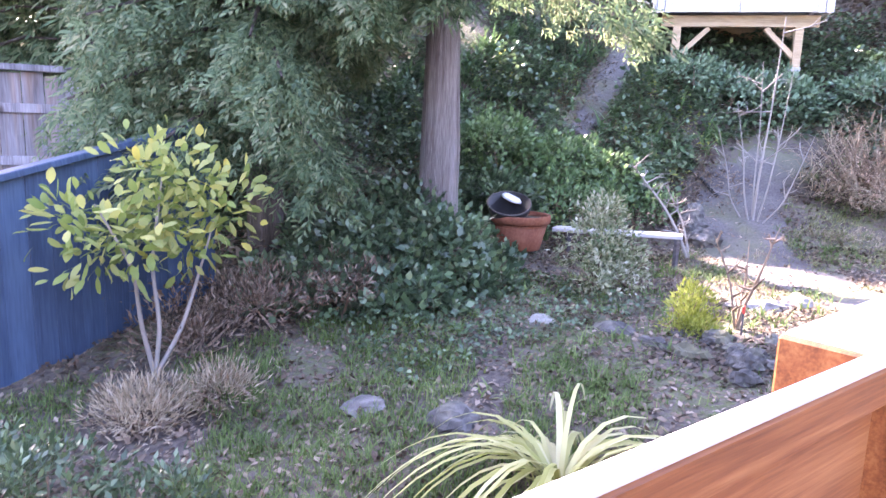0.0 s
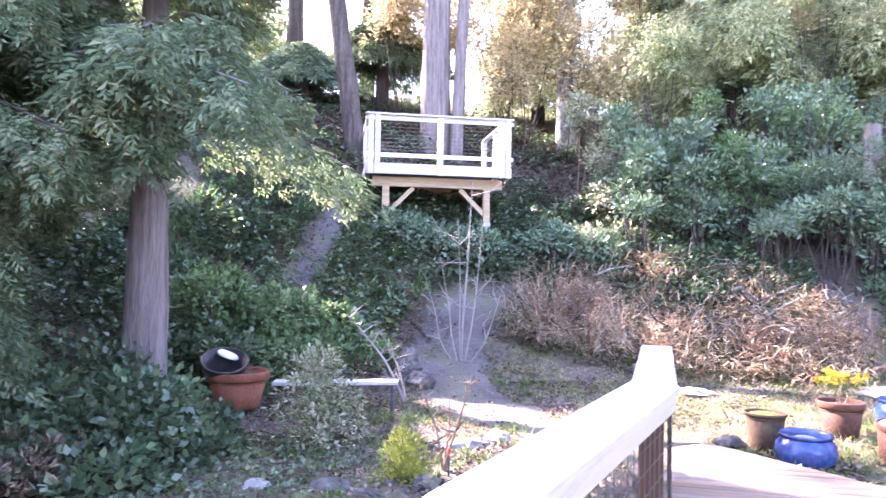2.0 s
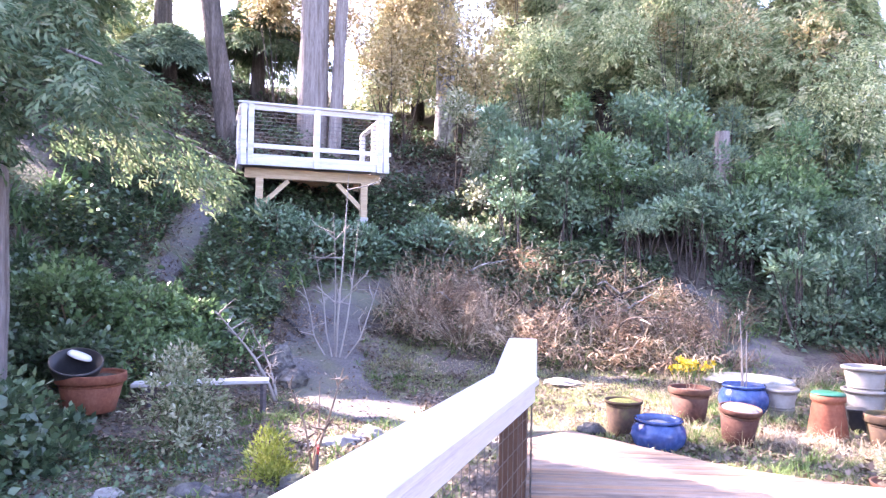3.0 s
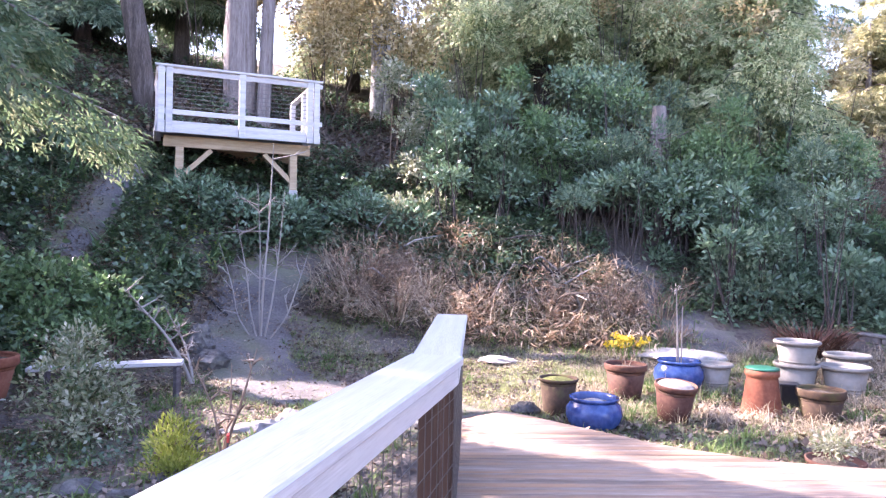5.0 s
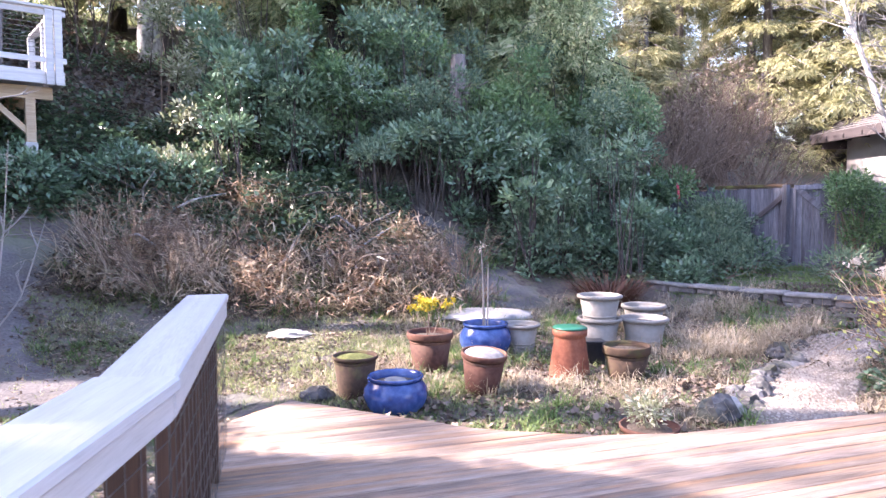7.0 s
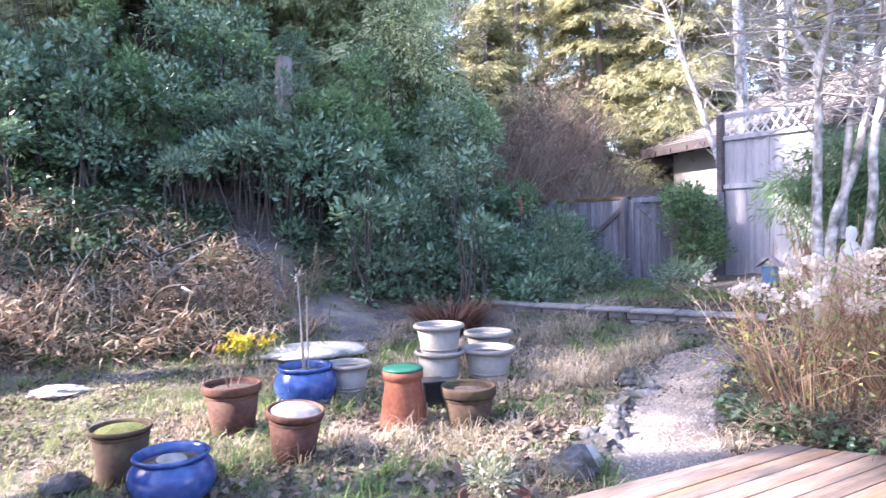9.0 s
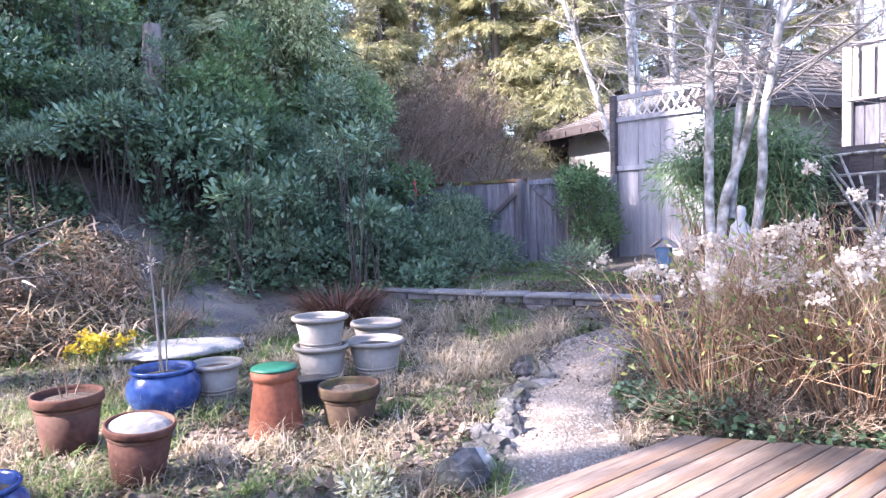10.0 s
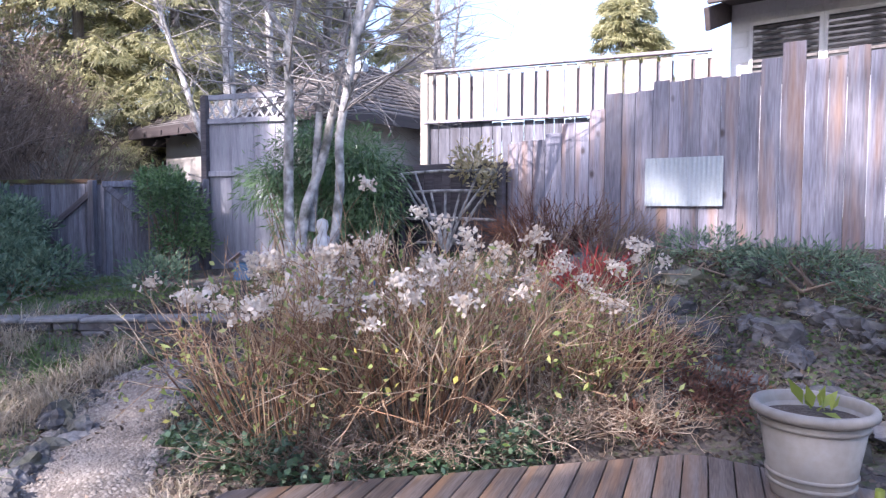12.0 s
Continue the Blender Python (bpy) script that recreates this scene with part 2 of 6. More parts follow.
M_STRIPE = leaf_material("cream_striped_blade", [(0.28, 0.30, 0.08), (0.52, 0.51, 0.24), (0.70, 0.67, 0.45)], 0.5, 0.35)
M_GRASS = leaf_material("grass_blade", [(0.055, 0.105, 0.032), (0.12, 0.20, 0.06), (0.23, 0.31, 0.105)], 0.6, 0.35)
M_GRASS_PALE = leaf_material("pale_grass_blade", [(0.12, 0.16, 0.055), (0.25, 0.29, 0.12), (0.44, 0.45, 0.24)], 0.65, 0.4)
M_STRAW = leaf_material("straw_blade", [(0.22, 0.17, 0.11), (0.40, 0.33, 0.23), (0.56, 0.49, 0.38)], 0.75, 0.25)
M_FERN = leaf_material("dead_fern", [(0.15, 0.09, 0.06), (0.42, 0.28, 0.185), (0.74, 0.58, 0.43)], 0.75, 0.3)
M_RUST = leaf_material("rust_grass", [(0.07, 0.03, 0.024), (0.15, 0.068, 0.045), (0.23, 0.12, 0.075)], 0.75, 0.2)
M_DARK_LITTER = leaf_material("dark_brown_litter", [(0.05, 0.038, 0.03), (0.12, 0.09, 0.07), (0.24, 0.19, 0.15)], 0.8, 0.1)
M_LITTER = leaf_material("leaf_litter", [(0.072, 0.051, 0.039), (0.187, 0.136, 0.102), (0.391, 0.315, 0.251)], 0.85, 0.1)
M_FLOWER = leaf_material("dried_flower_head", [(0.56, 0.46, 0.36), (0.72, 0.64, 0.54), (0.82, 0.77, 0.69)], 0.7, 0.35)
M_WHITE_LEAF = leaf_material("variegated_leaf", [(0.085, 0.145, 0.060), (0.340, 0.357, 0.221), (0.612, 0.612, 0.510)], 0.45, 0.3)
M_YELLOW = leaf_material("yellow_petal", [(0.525, 0.390, 0.022), (0.600, 0.495, 0.060)], 0.5, 0.3)
M_BAMBOO = leaf_material("bamboo_leaf", [(0.061, 0.132, 0.057), (0.127, 0.23, 0.098), (0.23, 0.356, 0.161)], 0.33, 0.35, 0.65)
M_SHINGLE = material("cedar_shingle_roof", [(0.06, 0.052, 0.05), (0.12, 0.11, 0.108), (0.19, 0.175, 0.17)], 0.9, 10, 2.5, (1, 6, 1), 0.5, 0.01, 0.2)
M_STUCCO = material("pale_stucco", [(0.336, 0.32, 0.304), (0.416, 0.4, 0.384)], 0.9, 30, 1.5, bump=0.3, depth=0.005, stains=(0.30, 0.27, 0.25))
M_WHITE = material("white_paint", [(0.66, 0.66, 0.67), (0.76, 0.76, 0.77)], 0.5, 20, 2, bump=0.1, depth=0.002, vary=0.06)
M_EAVE = material("dark_eave", [(0.035, 0.028, 0.03), (0.07, 0.055, 0.055)], 0.7, 20, 2, GRAIN, 0.2, 0.003)
M_TIN = material("galvanised_sheet", [(0.33, 0.376, 0.403), (0.396, 0.442, 0.469)], 0.6, 20, 3, bump=0.1, depth=0.002)
M_PLASTER = material("white_statue", [(0.50, 0.50, 0.50), (0.68, 0.67, 0.66)], 0.8, 20, 4, bump=0.3, depth=0.006)
M_REDTAG = material("red_plastic", [(0.55, 0.05, 0.04), (0.68, 0.08, 0.06)], 0.5, 20, 3, bump=0)
M_PINKTAG = material("pink_tape", [(0.75, 0.10, 0.16), (0.85, 0.16, 0.22)], 0.5, 20, 3, bump=0)
M_BLUEBIRD = material("blue_paint", [(0.060, 0.144, 0.252), (0.120, 0.228, 0.348)], 0.6, 20, 3, bump=0.1)
M_GREENLID = material("green_plastic_lid", [(0.012, 0.096, 0.06), (0.018, 0.144, 0.09)], 0.4, 20, 3, bump=0.05)
M_CONCRETE = material("concrete", [(0.40, 0.40, 0.40), (0.55, 0.54, 0.53)], 0.9, 40, 4, bump=0.4, depth=0.005)
M_HOSE = material("black_hose", [(0.012, 0.013, 0.014), (0.03, 0.03, 0.03)], 0.5, 20, 3, bump=0)


def glass_material():
    m = bpy.data.materials.new("window_glass")
    m.use_nodes = True
    b = m.node_tree.nodes["Principled BSDF"]
    b.inputs["Base Color"].default_value = (0.02, 0.022, 0.025, 1)
    b.inputs["Roughness"].default_value = 0.05
    return m


M_GLASS = glass_material()


# ---- building helpers ----
MASSES = ("branch", "crown", "foliage", "twig", "stem", "frond", "leaf", "blade", "flower_head", "cable", "wire_mesh", "petal")

def fast_mesh(name, verts, faces):
    """A mesh from arrays: verts (n, 3), faces (m, k) with one k for all."""
    verts, faces = np.asarray(verts, np.float32), np.asarray(faces, np.int32)
    me = bpy.data.meshes.new(name)
    me.vertices.add(len(verts))
    me.vertices.foreach_set("co", verts.ravel())
    me.loops.add(faces.size)
    me.loops.foreach_set("vertex_index", faces.ravel())
    me.polygons.add(len(faces))
    me.polygons.foreach_set("loop_start", np.arange(0, faces.size, faces.shape[1], dtype=np.int32))
    me.update(calc_edges=True)
    return me


def put(name, me, mat, parent=None, label="", at=None, smooth=False):
    """Links a mesh as one object, as a part where a parent is given."""
    if mat and not me.materials:
        me.materials.append(mat)
    if smooth:
        me.polygons.foreach_set("use_smooth", np.ones(len(me.polygons), bool))
    ob = new(name, me)
    if parent:
        ob.parent = parent
    if at is not None:
        ob.matrix_basis = at
    if label:
        tagged(ob, label)
    if name in MASSES:
        tagged(ob, kind="stuff")
    return ob


def part(name, bm, mat, parent=None, label="", at=None, smooth=False):
    me = bpy.data.meshes.new(name)
    bm.to_mesh(me)
    bm.free()
    return put(name, me, mat, parent, label, at, smooth)


def thing(name, x, y, z, label, category, group="", turn=0, kind=""):
    ob = new(name)
    ob.empty_display_size = 0.1
    ob.matrix_basis = pose(x, y, z, 0, 0, turn)
    return tagged(ob, label, category, group, kind)


def box(sx, sy, sz, bevel=0.006):
    """A bevelled box round the origin."""
    bm = bmesh.new()
    bmesh.ops.create_cube(bm, size=1.0)
    bmesh.ops.scale(bm, vec=(sx, sy, sz), verts=bm.verts)
    if bevel:
        bmesh.ops.bevel(bm, geom=bm.edges[:], offset=bevel, segments=1, affect="EDGES")
    return bm


def beam(name, p, q, w, h, mat, parent=None, label="", bevel=0.006):
    """A bar from p to q with width w and height h; its grain runs along it."""
    p, q = Vector(p), Vector(q)
    d = q - p
    turn = d.to_track_quat("X", "Z").to_matrix().to_4x4()
    return part(name, box(d.length, w, h, bevel), mat, parent, label, Matrix.Translation((p + q) / 2) @ turn)


def upright(name, x, y, z0, z1, w, d, turn, mat, parent=None, label="", bevel=0.006):
    return part(name, box(w, d, z1 - z0, bevel), mat, parent, label, pose(x, y, (z0 + z1) / 2, 0, 0, turn))


def lathe(name, profile, mat, parent=None, label="", at=None, steps=40, wobble=0.0):
    """A turned solid from (radius, height) pairs."""
    n = len(profile)
    a = np.linspace(0, 2 * np.pi, steps, endpoint=False)
    r = np.array([p[0] for p in profile])[:, None] * (1 + wobble * np.sin(a * 2 + 0.7))[None]
    v = np.stack([r * np.cos(a), r * np.sin(a), np.repeat(np.array([p[1] for p in profile])[:, None], steps, 1)], -1).reshape(-1, 3)
    i, j = np.meshgrid(np.arange(n - 1), np.arange(steps), indexing="ij")
    k = (j + 1) % steps
    f = np.stack([i * steps + j, i * steps + k, (i + 1) * steps + k, (i + 1) * steps + j], -1).reshape(-1, 4)
    return put(name, fast_mesh(name, v, f), mat, parent, label, at, smooth=True)


def unit(v):
    return v / np.maximum(np.linalg.norm(v, axis=-1, keepdims=True), 1e-9)


def leaf_mesh(name, base, way, normal, length, width, fold=0.12):
    """Many small pointed leaves, each a bent quad."""
    way = unit(way)
    side = unit(np.cross(way, normal))
    up = np.cross(side, way)
    L, W = np.asarray(length)[:, None], np.asarray(width)[:, None]
    mid = base + way * L * 0.45 + up * W * fold
    v = np.stack([base, mid + side * W / 2, base + way * L - up * L * 0.08, mid - side * W / 2], 1).reshape(-1, 3)
    return fast_mesh(name, v, np.arange(len(v)).reshape(-1, 4))


def spray_mesh(name, base, way, normal, length, fingers=(-0.85, -0.3, 0.3, 0.85)):
    """Flat ferny sprays: a fan of slender leaflets each."""
    way = unit(way)
    side = unit(np.cross(way, normal))
    up = np.cross(side, way)
    L = np.asarray(length)[:, None]
    rows = []
    for a in fingers:
        d = way * math.cos(a) + side * math.sin(a)
        e = side * math.cos(a) - way * math.sin(a)
        reach = L * (1.0 - 0.35 * abs(a)) * RNG.uniform(0.8, 1.15, L.shape)
        o = base + way * L * 0.12
        rows += [o - e * L * 0.055, o + d * reach * 0.5 + e * L * 0.085 - up * L * 0.02, o + d * reach - up * L * 0.12 * RNG.uniform(0, 1, L.shape)]
    v = np.stack(rows, 1).reshape(-1, 3)
    return fast_mesh(name, v, np.arange(len(v)).reshape(-1, 3))


def oval_mesh(name, base, way, normal, length, width):
    """Rounded leaves with a folded midrib."""
    way = unit(way)
    side = unit(np.cross(way, normal))
    up = np.cross(side, way)
    L, W = np.asarray(length)[:, None], np.asarray(width)[:, None]
    rim = [base] + [base + way * L * k + side * W * w * s + up * W * (0.25 * w - 0.1 * k) for k, w, s in ((0.3, 0.42, 1), (0.62, 0.5, 1), (0.88, 0.28, 1))]
    rim += [base + way * L - up * L * 0.1] + [base + way * L * k + side * W * w * s + up * W * (0.25 * w - 0.1 * k) for k, w, s in ((0.88, 0.28, -1), (0.62, 0.5, -1), (0.3, 0.42, -1))]
    v = np.stack(rim, 1).reshape(-1, 3)
    f = np.arange(len(base))[:, None, None] * 8 + np.array([[0, 1, 7, 7], [1, 2, 6, 7], [2, 3, 5, 6], [3, 4, 5, 5]])[None]
    f = f.reshape(-1, 4)
    return fast_mesh(name, v, np.concatenate([f[:, [0, 1, 2]], f[f[:, 2] != f[:, 3]][:, [0, 2, 3]]]))


def feather_mesh(name, base, way, normal, length):
    """Flat cedar sprays: short leaflets set in pairs along a stem."""
    way = unit(way)
    side = unit(np.cross(way, normal))
    up = np.cross(side, way)
    L = np.asarray(length)[:, None]
    rows = []
    for s, a in ((0.05, 0.8), (0.05, -0.8), (0.38, 0.7), (0.38, -0.7), (0.6, 0.0)):
        d = way * math.cos(a) + side * math.sin(a)
        e = side * math.cos(a) - way * math.sin(a)
        reach = L * (0.62 - 0.25 * s) * RNG.uniform(0.7, 1.2, L.shape)
        o = base + way * L * s - up * L * 0.15 * s
        rows += [o - e * L * 0.07, o + d * reach * 0.55 + e * L * 0.09, o + d * reach - up * L * 0.1]
    v = np.stack(rows, 1).reshape(-1, 3)
    return fast_mesh(name, v, np.arange(len(v)).reshape(-1, 3))


def blade_mesh(name, base, way, length, width, bend, segments=3):
    """Long blades that arch over: a strip of quads each."""
    n = len(base)
    way = unit(way)
    flat = way.copy()
    flat[:, 2] = 0
    flat = unit(flat + 1e-6)
    side = unit(np.cross(flat, np.array([0, 0, 1.0])))
    rows = []
    p = base.copy()
    d = way.copy()
    L, W, B = (np.asarray(a)[:, None] for a in (length, width, bend))
    for s in range(segments + 1):
        w = W * (1 - (s / segments) ** 2 * 0.92)
        rows += [p - side * w / 2, p + side * w / 2]
        p = p + d * L / segments
        d = unit(d + flat * B * 0.5 - np.array([0, 0, 1.0]) * B)
    v = np.stack(rows, 1).reshape(-1, 3)
    k = 2 * (segments + 1)
    f = np.stack([np.array([2 * s, 2 * s + 1, 2 * s + 3, 2 * s + 2]) for s in range(segments)])
    f = (np.arange(n)[:, None, None] * k + f[None]).reshape(-1, 4)
    return fast_mesh(name, v, f)


def stick_mesh(name, p, q, r0, r1, sides=4):
    """Many thin tapered sticks."""
    p, q = np.asarray(p, float), np.asarray(q, float)
    d = unit(q - p)
    ref = np.where(np.abs(d[:, 2:3]) > 0.9, np.array([[1.0, 0, 0]]), np.array([[0, 0, 1.0]]))
    s = unit(np.cross(d, ref))
    t = np.cross(d, s)
    a = np.linspace(0, 2 * np.pi, sides, endpoint=False)
    ring = s[:, None] * np.cos(a)[None, :, None] + t[:, None] * np.sin(a)[None, :, None]
    r0, r1 = np.broadcast_to(r0, len(p)), np.broadcast_to(r1, len(p))
    v = np.concatenate([p[:, None] + ring * r0[:, None, None], q[:, None] + ring * r1[:, None, None]], 1).reshape(-1, 3)
    f = np.stack([np.array([i, (i + 1) % sides, sides + (i + 1) % sides, sides + i]) for i in range(sides)])
    f = (np.arange(len(p))[:, None, None] * 2 * sides + f[None]).reshape(-1, 4)
    return fast_mesh(name, v, f)


def tube(name, points, radii, mat, parent=None, label="", sides=10, rough=0.0):
    """One bent, tapered limb through a few points."""
    pts = np.array(points, float)
    t = np.linspace(0, len(pts) - 1, (len(pts) - 1) * 6 + 1)
    P = np.stack([np.interp(t, np.arange(len(pts)), pts[:, k]) for k in range(3)], 1)
    for _ in range(3):
        P[1:-1] = (P[:-2] + 2 * P[1:-1] + P[2:]) / 4
    R = np.interp(t, np.arange(len(pts)), radii)
    d = unit(np.gradient(P, axis=0))
    s = unit(np.cross(d, np.array([0.31, 0.95, 0.05])))
    u = np.cross(d, s)
    a = np.linspace(0, 2 * np.pi, sides, endpoint=False)
    lump = 1 + rough * RNG.normal(size=(len(P), sides, 1)) + rough * 1.5 * np.sin(a * 3 + 1)[None, :, None]
    v = (P[:, None] + (s[:, None] * np.cos(a)[None, :, None] + u[:, None] * np.sin(a)[None, :, None]) * R[:, None, None] * lump).reshape(-1, 3)
    n = len(P)
    i, j = np.meshgrid(np.arange(n - 1), np.arange(sides), indexing="ij")
    k = (j + 1) % sides
    f = np.stack([i * sides + j, i * sides + k, (i + 1) * sides + k, (i + 1) * sides + j], -1).reshape(-1, 4)
    return put(name, fast_mesh(name, v, f), mat, parent, label, smooth=True)


def ball(n):
    return unit(RNG.normal(size=(n, 3)))


def rock_mesh(sx, sy, sz, seed, rough=0.25):
    bm = bmesh.new()
    bmesh.ops.create_icosphere(bm, subdivisions=3, radius=0.5)
    for v in bm.verts:
        k = 1 + rough * noise.noise(v.co * 3.1 + Vector((seed * 7.3, seed, 0))) + rough * 0.5 * noise.noise(v.co * 8 + Vector((seed, 0, 5)))
        q = Vector((round(v.co.x * 3.5) / 3.5, round(v.co.y * 3.5) / 3.5, round(v.co.z * 3.5) / 3.5))
        v.co = (v.co * 0.7 + q * 0.3) * k
        v.co = Vector((v.co.x * sx, v.co.y * sy, v.co.z * sz))
    me = bpy.data.meshes.new("rock")
    bm.to_mesh(me)
    bm.free()
    return me


# ---- ground ----
GARDEN = [(0, 3, -.45), (1, 4, -.42), (.5, 5.2, -.4), (2, 2.3, -.34), (3, 3.5, -.22), (4, 2, -.15), (6, 3.1, -.13), (5, 5, -.15),
          (7, 4.8, -.18), (7.3, .8, -.1), (7.5, -.5, -.1), (8, -1.5, -.09), (9, -2.4, -.07), (9.8, 1.7, 0), (10.6, 2.2, .1), (9.4, 4.4, 0),
          (6.8, -3, -.1), (7, -4.5, -.05), (8.5, -4, -.05), (10, -4.2, -.03), (11, -1.5, .05), (8.5, -5.9, .28), (0, 0, -.4), (3, -3, -.4)]
BANK = [(11.6, 4.6, .95), (12.6, 3, 1.45), (9.9, 5.7, .55), (12.6, 6, 1.95), (10.4, 7.8, 2.25), (14, 8.5, 4), (15, 3, 2.7), (15, 0, 2.1), (13, -1.2, .55),
        (14.5, -3, .8), (12, -2.4, .15), (3, 7, .0), (4.6, 6.2, .1), (6.2, 6.6, .05), (7, 8, 1.0), (3, 10, 1.2), (0, 11, .8), (0, 7, -.1), (8.6, 7.4, 1.1), (12.4, .8, .9)]
BEHIND = [(11.6, -4.9, .28), (14.5, -6.9, .4), (12, -7.5, .42), (10, -7.6, .5), (5, -6.4, .05), (6.5, -6.9, .38), (5, -7.6, .55), (6.5, -9.2, 1.05), (8.7, -9.2, .92),
          (3.5, -9.3, 1.1), (3, -7, .2), (10.6, -9.7, .8), (17, -5.5, .8), (18, -10, .8), (14, -11, .8), (7, -13, 1.2), (1, -7, 0), (22, 6, 6.2), (21, -2, 5), (26, -10, 4.5), (22, 14, 8), (10, 15, 6), (-3, 6, -.5), (-4, -4, -.4)]
KNOTS = np.array(GARDEN + BANK + BEHIND, float)


def _kernel(r):
    return np.where(r > 1e-9, r * r * np.log(np.maximum(r, 1e-9)), 0)


def _spline():
    n = len(KNOTS)
    r = np.linalg.norm(KNOTS[:, None, :2] - KNOTS[None, :, :2], axis=-1)
    a = np.zeros((n + 3, n + 3))
    a[:n, :n] = _kernel(r) + np.eye(n) * 0.05
    a[:n, n], a[:n, n + 1:] = 1, KNOTS[:, :2]
    a[n:, :n] = a[:n, n:].T
    return np.linalg.solve(a, np.concatenate([KNOTS[:, 2], np.zeros(3)]))


SPLINE = _spline()


def height(x, y):
    """The ground's height: a smooth sheet through the knots, level far away, and lowered under the deck."""
    x, y = np.asarray(x, float), np.asarray(y, float)
    cx, cy = np.clip(x, -4, 26), np.clip(y, -14, 15)
    shape = cx.shape
    p = np.stack([cx.ravel(), cy.ravel()], 1)
    z = np.empty(len(p))
    for i in range(0, len(p), 20000):
        q = p[i:i + 20000]
        r = np.linalg.norm(q[:, None] - KNOTS[None, :, :2], axis=-1)
        z[i:i + 20000] = _kernel(r) @ SPLINE[:-3] + SPLINE[-3] + q @ SPLINE[-2:]
    z = np.clip(z.reshape(shape), -0.6, 9)
    z = z + 0.018 * np.sin(x * 5.1 + 1.3 * np.sin(y * 3.7)) * np.sin(y * 4.6) + 0.012 * np.sin(x * 11.3 + y * 7.1)
    under = (x < 5.6) & (x > -3) & (y < 0.5) & (y > -5.6)
    return np.where(under, np.minimum(z, -0.22), z)


def build_ground():
    def axis(a, b, step, far):
        mid = np.arange(a, b + step / 2, step)
        out = np.geomspace(step, far, 26).cumsum()
        return np.concatenate([a - out[::-1], mid, b + out])
    xs, ys = axis(-4, 20, 0.11, 300), axis(-14, 14, 0.11, 300)
    X, Y = np.meshgrid(xs, ys, indexing="ij")
    Z = height(X, Y)
    v = np.stack([X, Y, Z], -1).reshape(-1, 3)
    i, j = np.meshgrid(np.arange(len(xs) - 1), np.arange(len(ys) - 1), indexing="ij")
    n = len(ys)
    f = np.stack([i * n + j, (i + 1) * n + j, (i + 1) * n + j + 1, i * n + j + 1], -1).reshape(-1, 4)
    ob = put("ground", fast_mesh("ground", v, f), M_SOIL, smooth=True)
    tagged(ob, "dark soil and moss sloping up into a wooded bank", "ground", kind="structure")


build_ground()


def ribbon(name, centre, widths, mat, lift, label, category):
    """A strip that follows the ground."""
    c = np.array(centre, float)
    t = np.linspace(0, len(c) - 1, 60)
    P = np.stack([np.interp(t, np.arange(len(c)), c[:, k]) for k in range(2)], 1)
    for _ in range(8):
        P[1:-1] = (P[:-2] + 2 * P[1:-1] + P[2:]) / 4
    W = np.interp(t, np.arange(len(c)), widths)
    d = unit(np.gradient(P, axis=0))
    s = np.stack([-d[:, 1], d[:, 0]], 1)
    a = np.linspace(-0.5, 0.5, 14)
    edge = 1 + 0.12 * np.sin(t * 9)[:, None] + 0.08 * np.sin(t * 21 + 1)[:, None]
    Q = P[:, None] + s[:, None] * (a[None, :] * edge * W[:, None])[..., None]
    Z = height(Q[..., 0], Q[..., 1]) + lift * (1 - (np.abs(a) * 2) ** 6)[None] - 0.01 * (np.abs(a) > 0.45)[None]
    v = np.concatenate([Q, Z[..., None]], -1).reshape(-1, 3)
    i, j = np.meshgrid(np.arange(len(t) - 1), np.arange(13), indexing="ij")
    f = np.stack([i * 14 + j, (i + 1) * 14 + j, (i + 1) * 14 + j + 1, i * 14 + j + 1], -1).reshape(-1, 4)
    tagged(put(name, fast_mesh(name, v, f), mat, smooth=True), label, category, kind="structure")


DIRT_LINE = [(6.9, 1.5), (7.2, 2.4), (7.7, 3.5), (8.7, 4.7), (9.8, 5.6), (10.8, 5.55), (11.3, 5.1)]
BANK_LINE = [(8.6, 7.7), (9.0, 7.85), (9.7, 8.1), (10.4, 8.3), (11.0, 8.6)]
RAMP_LINE = [(11.3, -1.55), (12.1, -1.1), (12.9, -.5), (13.6, .2)]
ribbon("gravel_path", [(6.3, -2.9), (7.2, -3.2), (8.2, -3.85), (9.0, -4.75)], [1.0, 1.05, .85, .45], M_GRAVEL, 0.025, "pale gravel garden path beside the deck", "path")
ribbon("gravel_path_far", DIRT_LINE, [1.1, 1.5, 1.5, 1.4, 1.2, 1.1, .7], M_DIRT_PATH, 0.008, "grey gravel path climbing to the bank", "path")
ribbon("bank_path", BANK_LINE, [.3, .35, .4, .6, .65], M_DIRT_PATH, 0.03, "narrow grey path up the wooded bank", "path")
ribbon("stone_ramp", RAMP_LINE, [1.0, 1.3, 1.2, .7], M_DIRT_PATH, 0.03, "grey gravel ramp between shrubs", "path")

# ---- deck ----
DECK = [(-2.2, .72), (1.2, .74), (3.45, .84), (5.35, 1.25), (5.6, 1.42), (6.35, 1.36), (6.93, 1.02), (6.13, -.51), (5.99, -1.4), (6.05, -1.9), (6.23, -2.63), (6.57, -3.76), (4.78, -5.97), (3.6, -6.02), (2.0, -6.1), (-2.2, -6.1)]
BOARD_WAY = np.array([0.31, -0.951])


def spans(v, poly, along, across):
    out = []
    for a, b in zip(poly, poly[1:] + poly[:1]):
        va, vb = np.dot(a, across), np.dot(b, across)
        if (va - v) * (vb - v) < 0:
            k = (v - va) / (vb - va)
            out.append(np.dot(a, along) * (1 - k) + np.dot(b, along) * k)
    out.sort()
    return list(zip(out[::2], out[1::2]))


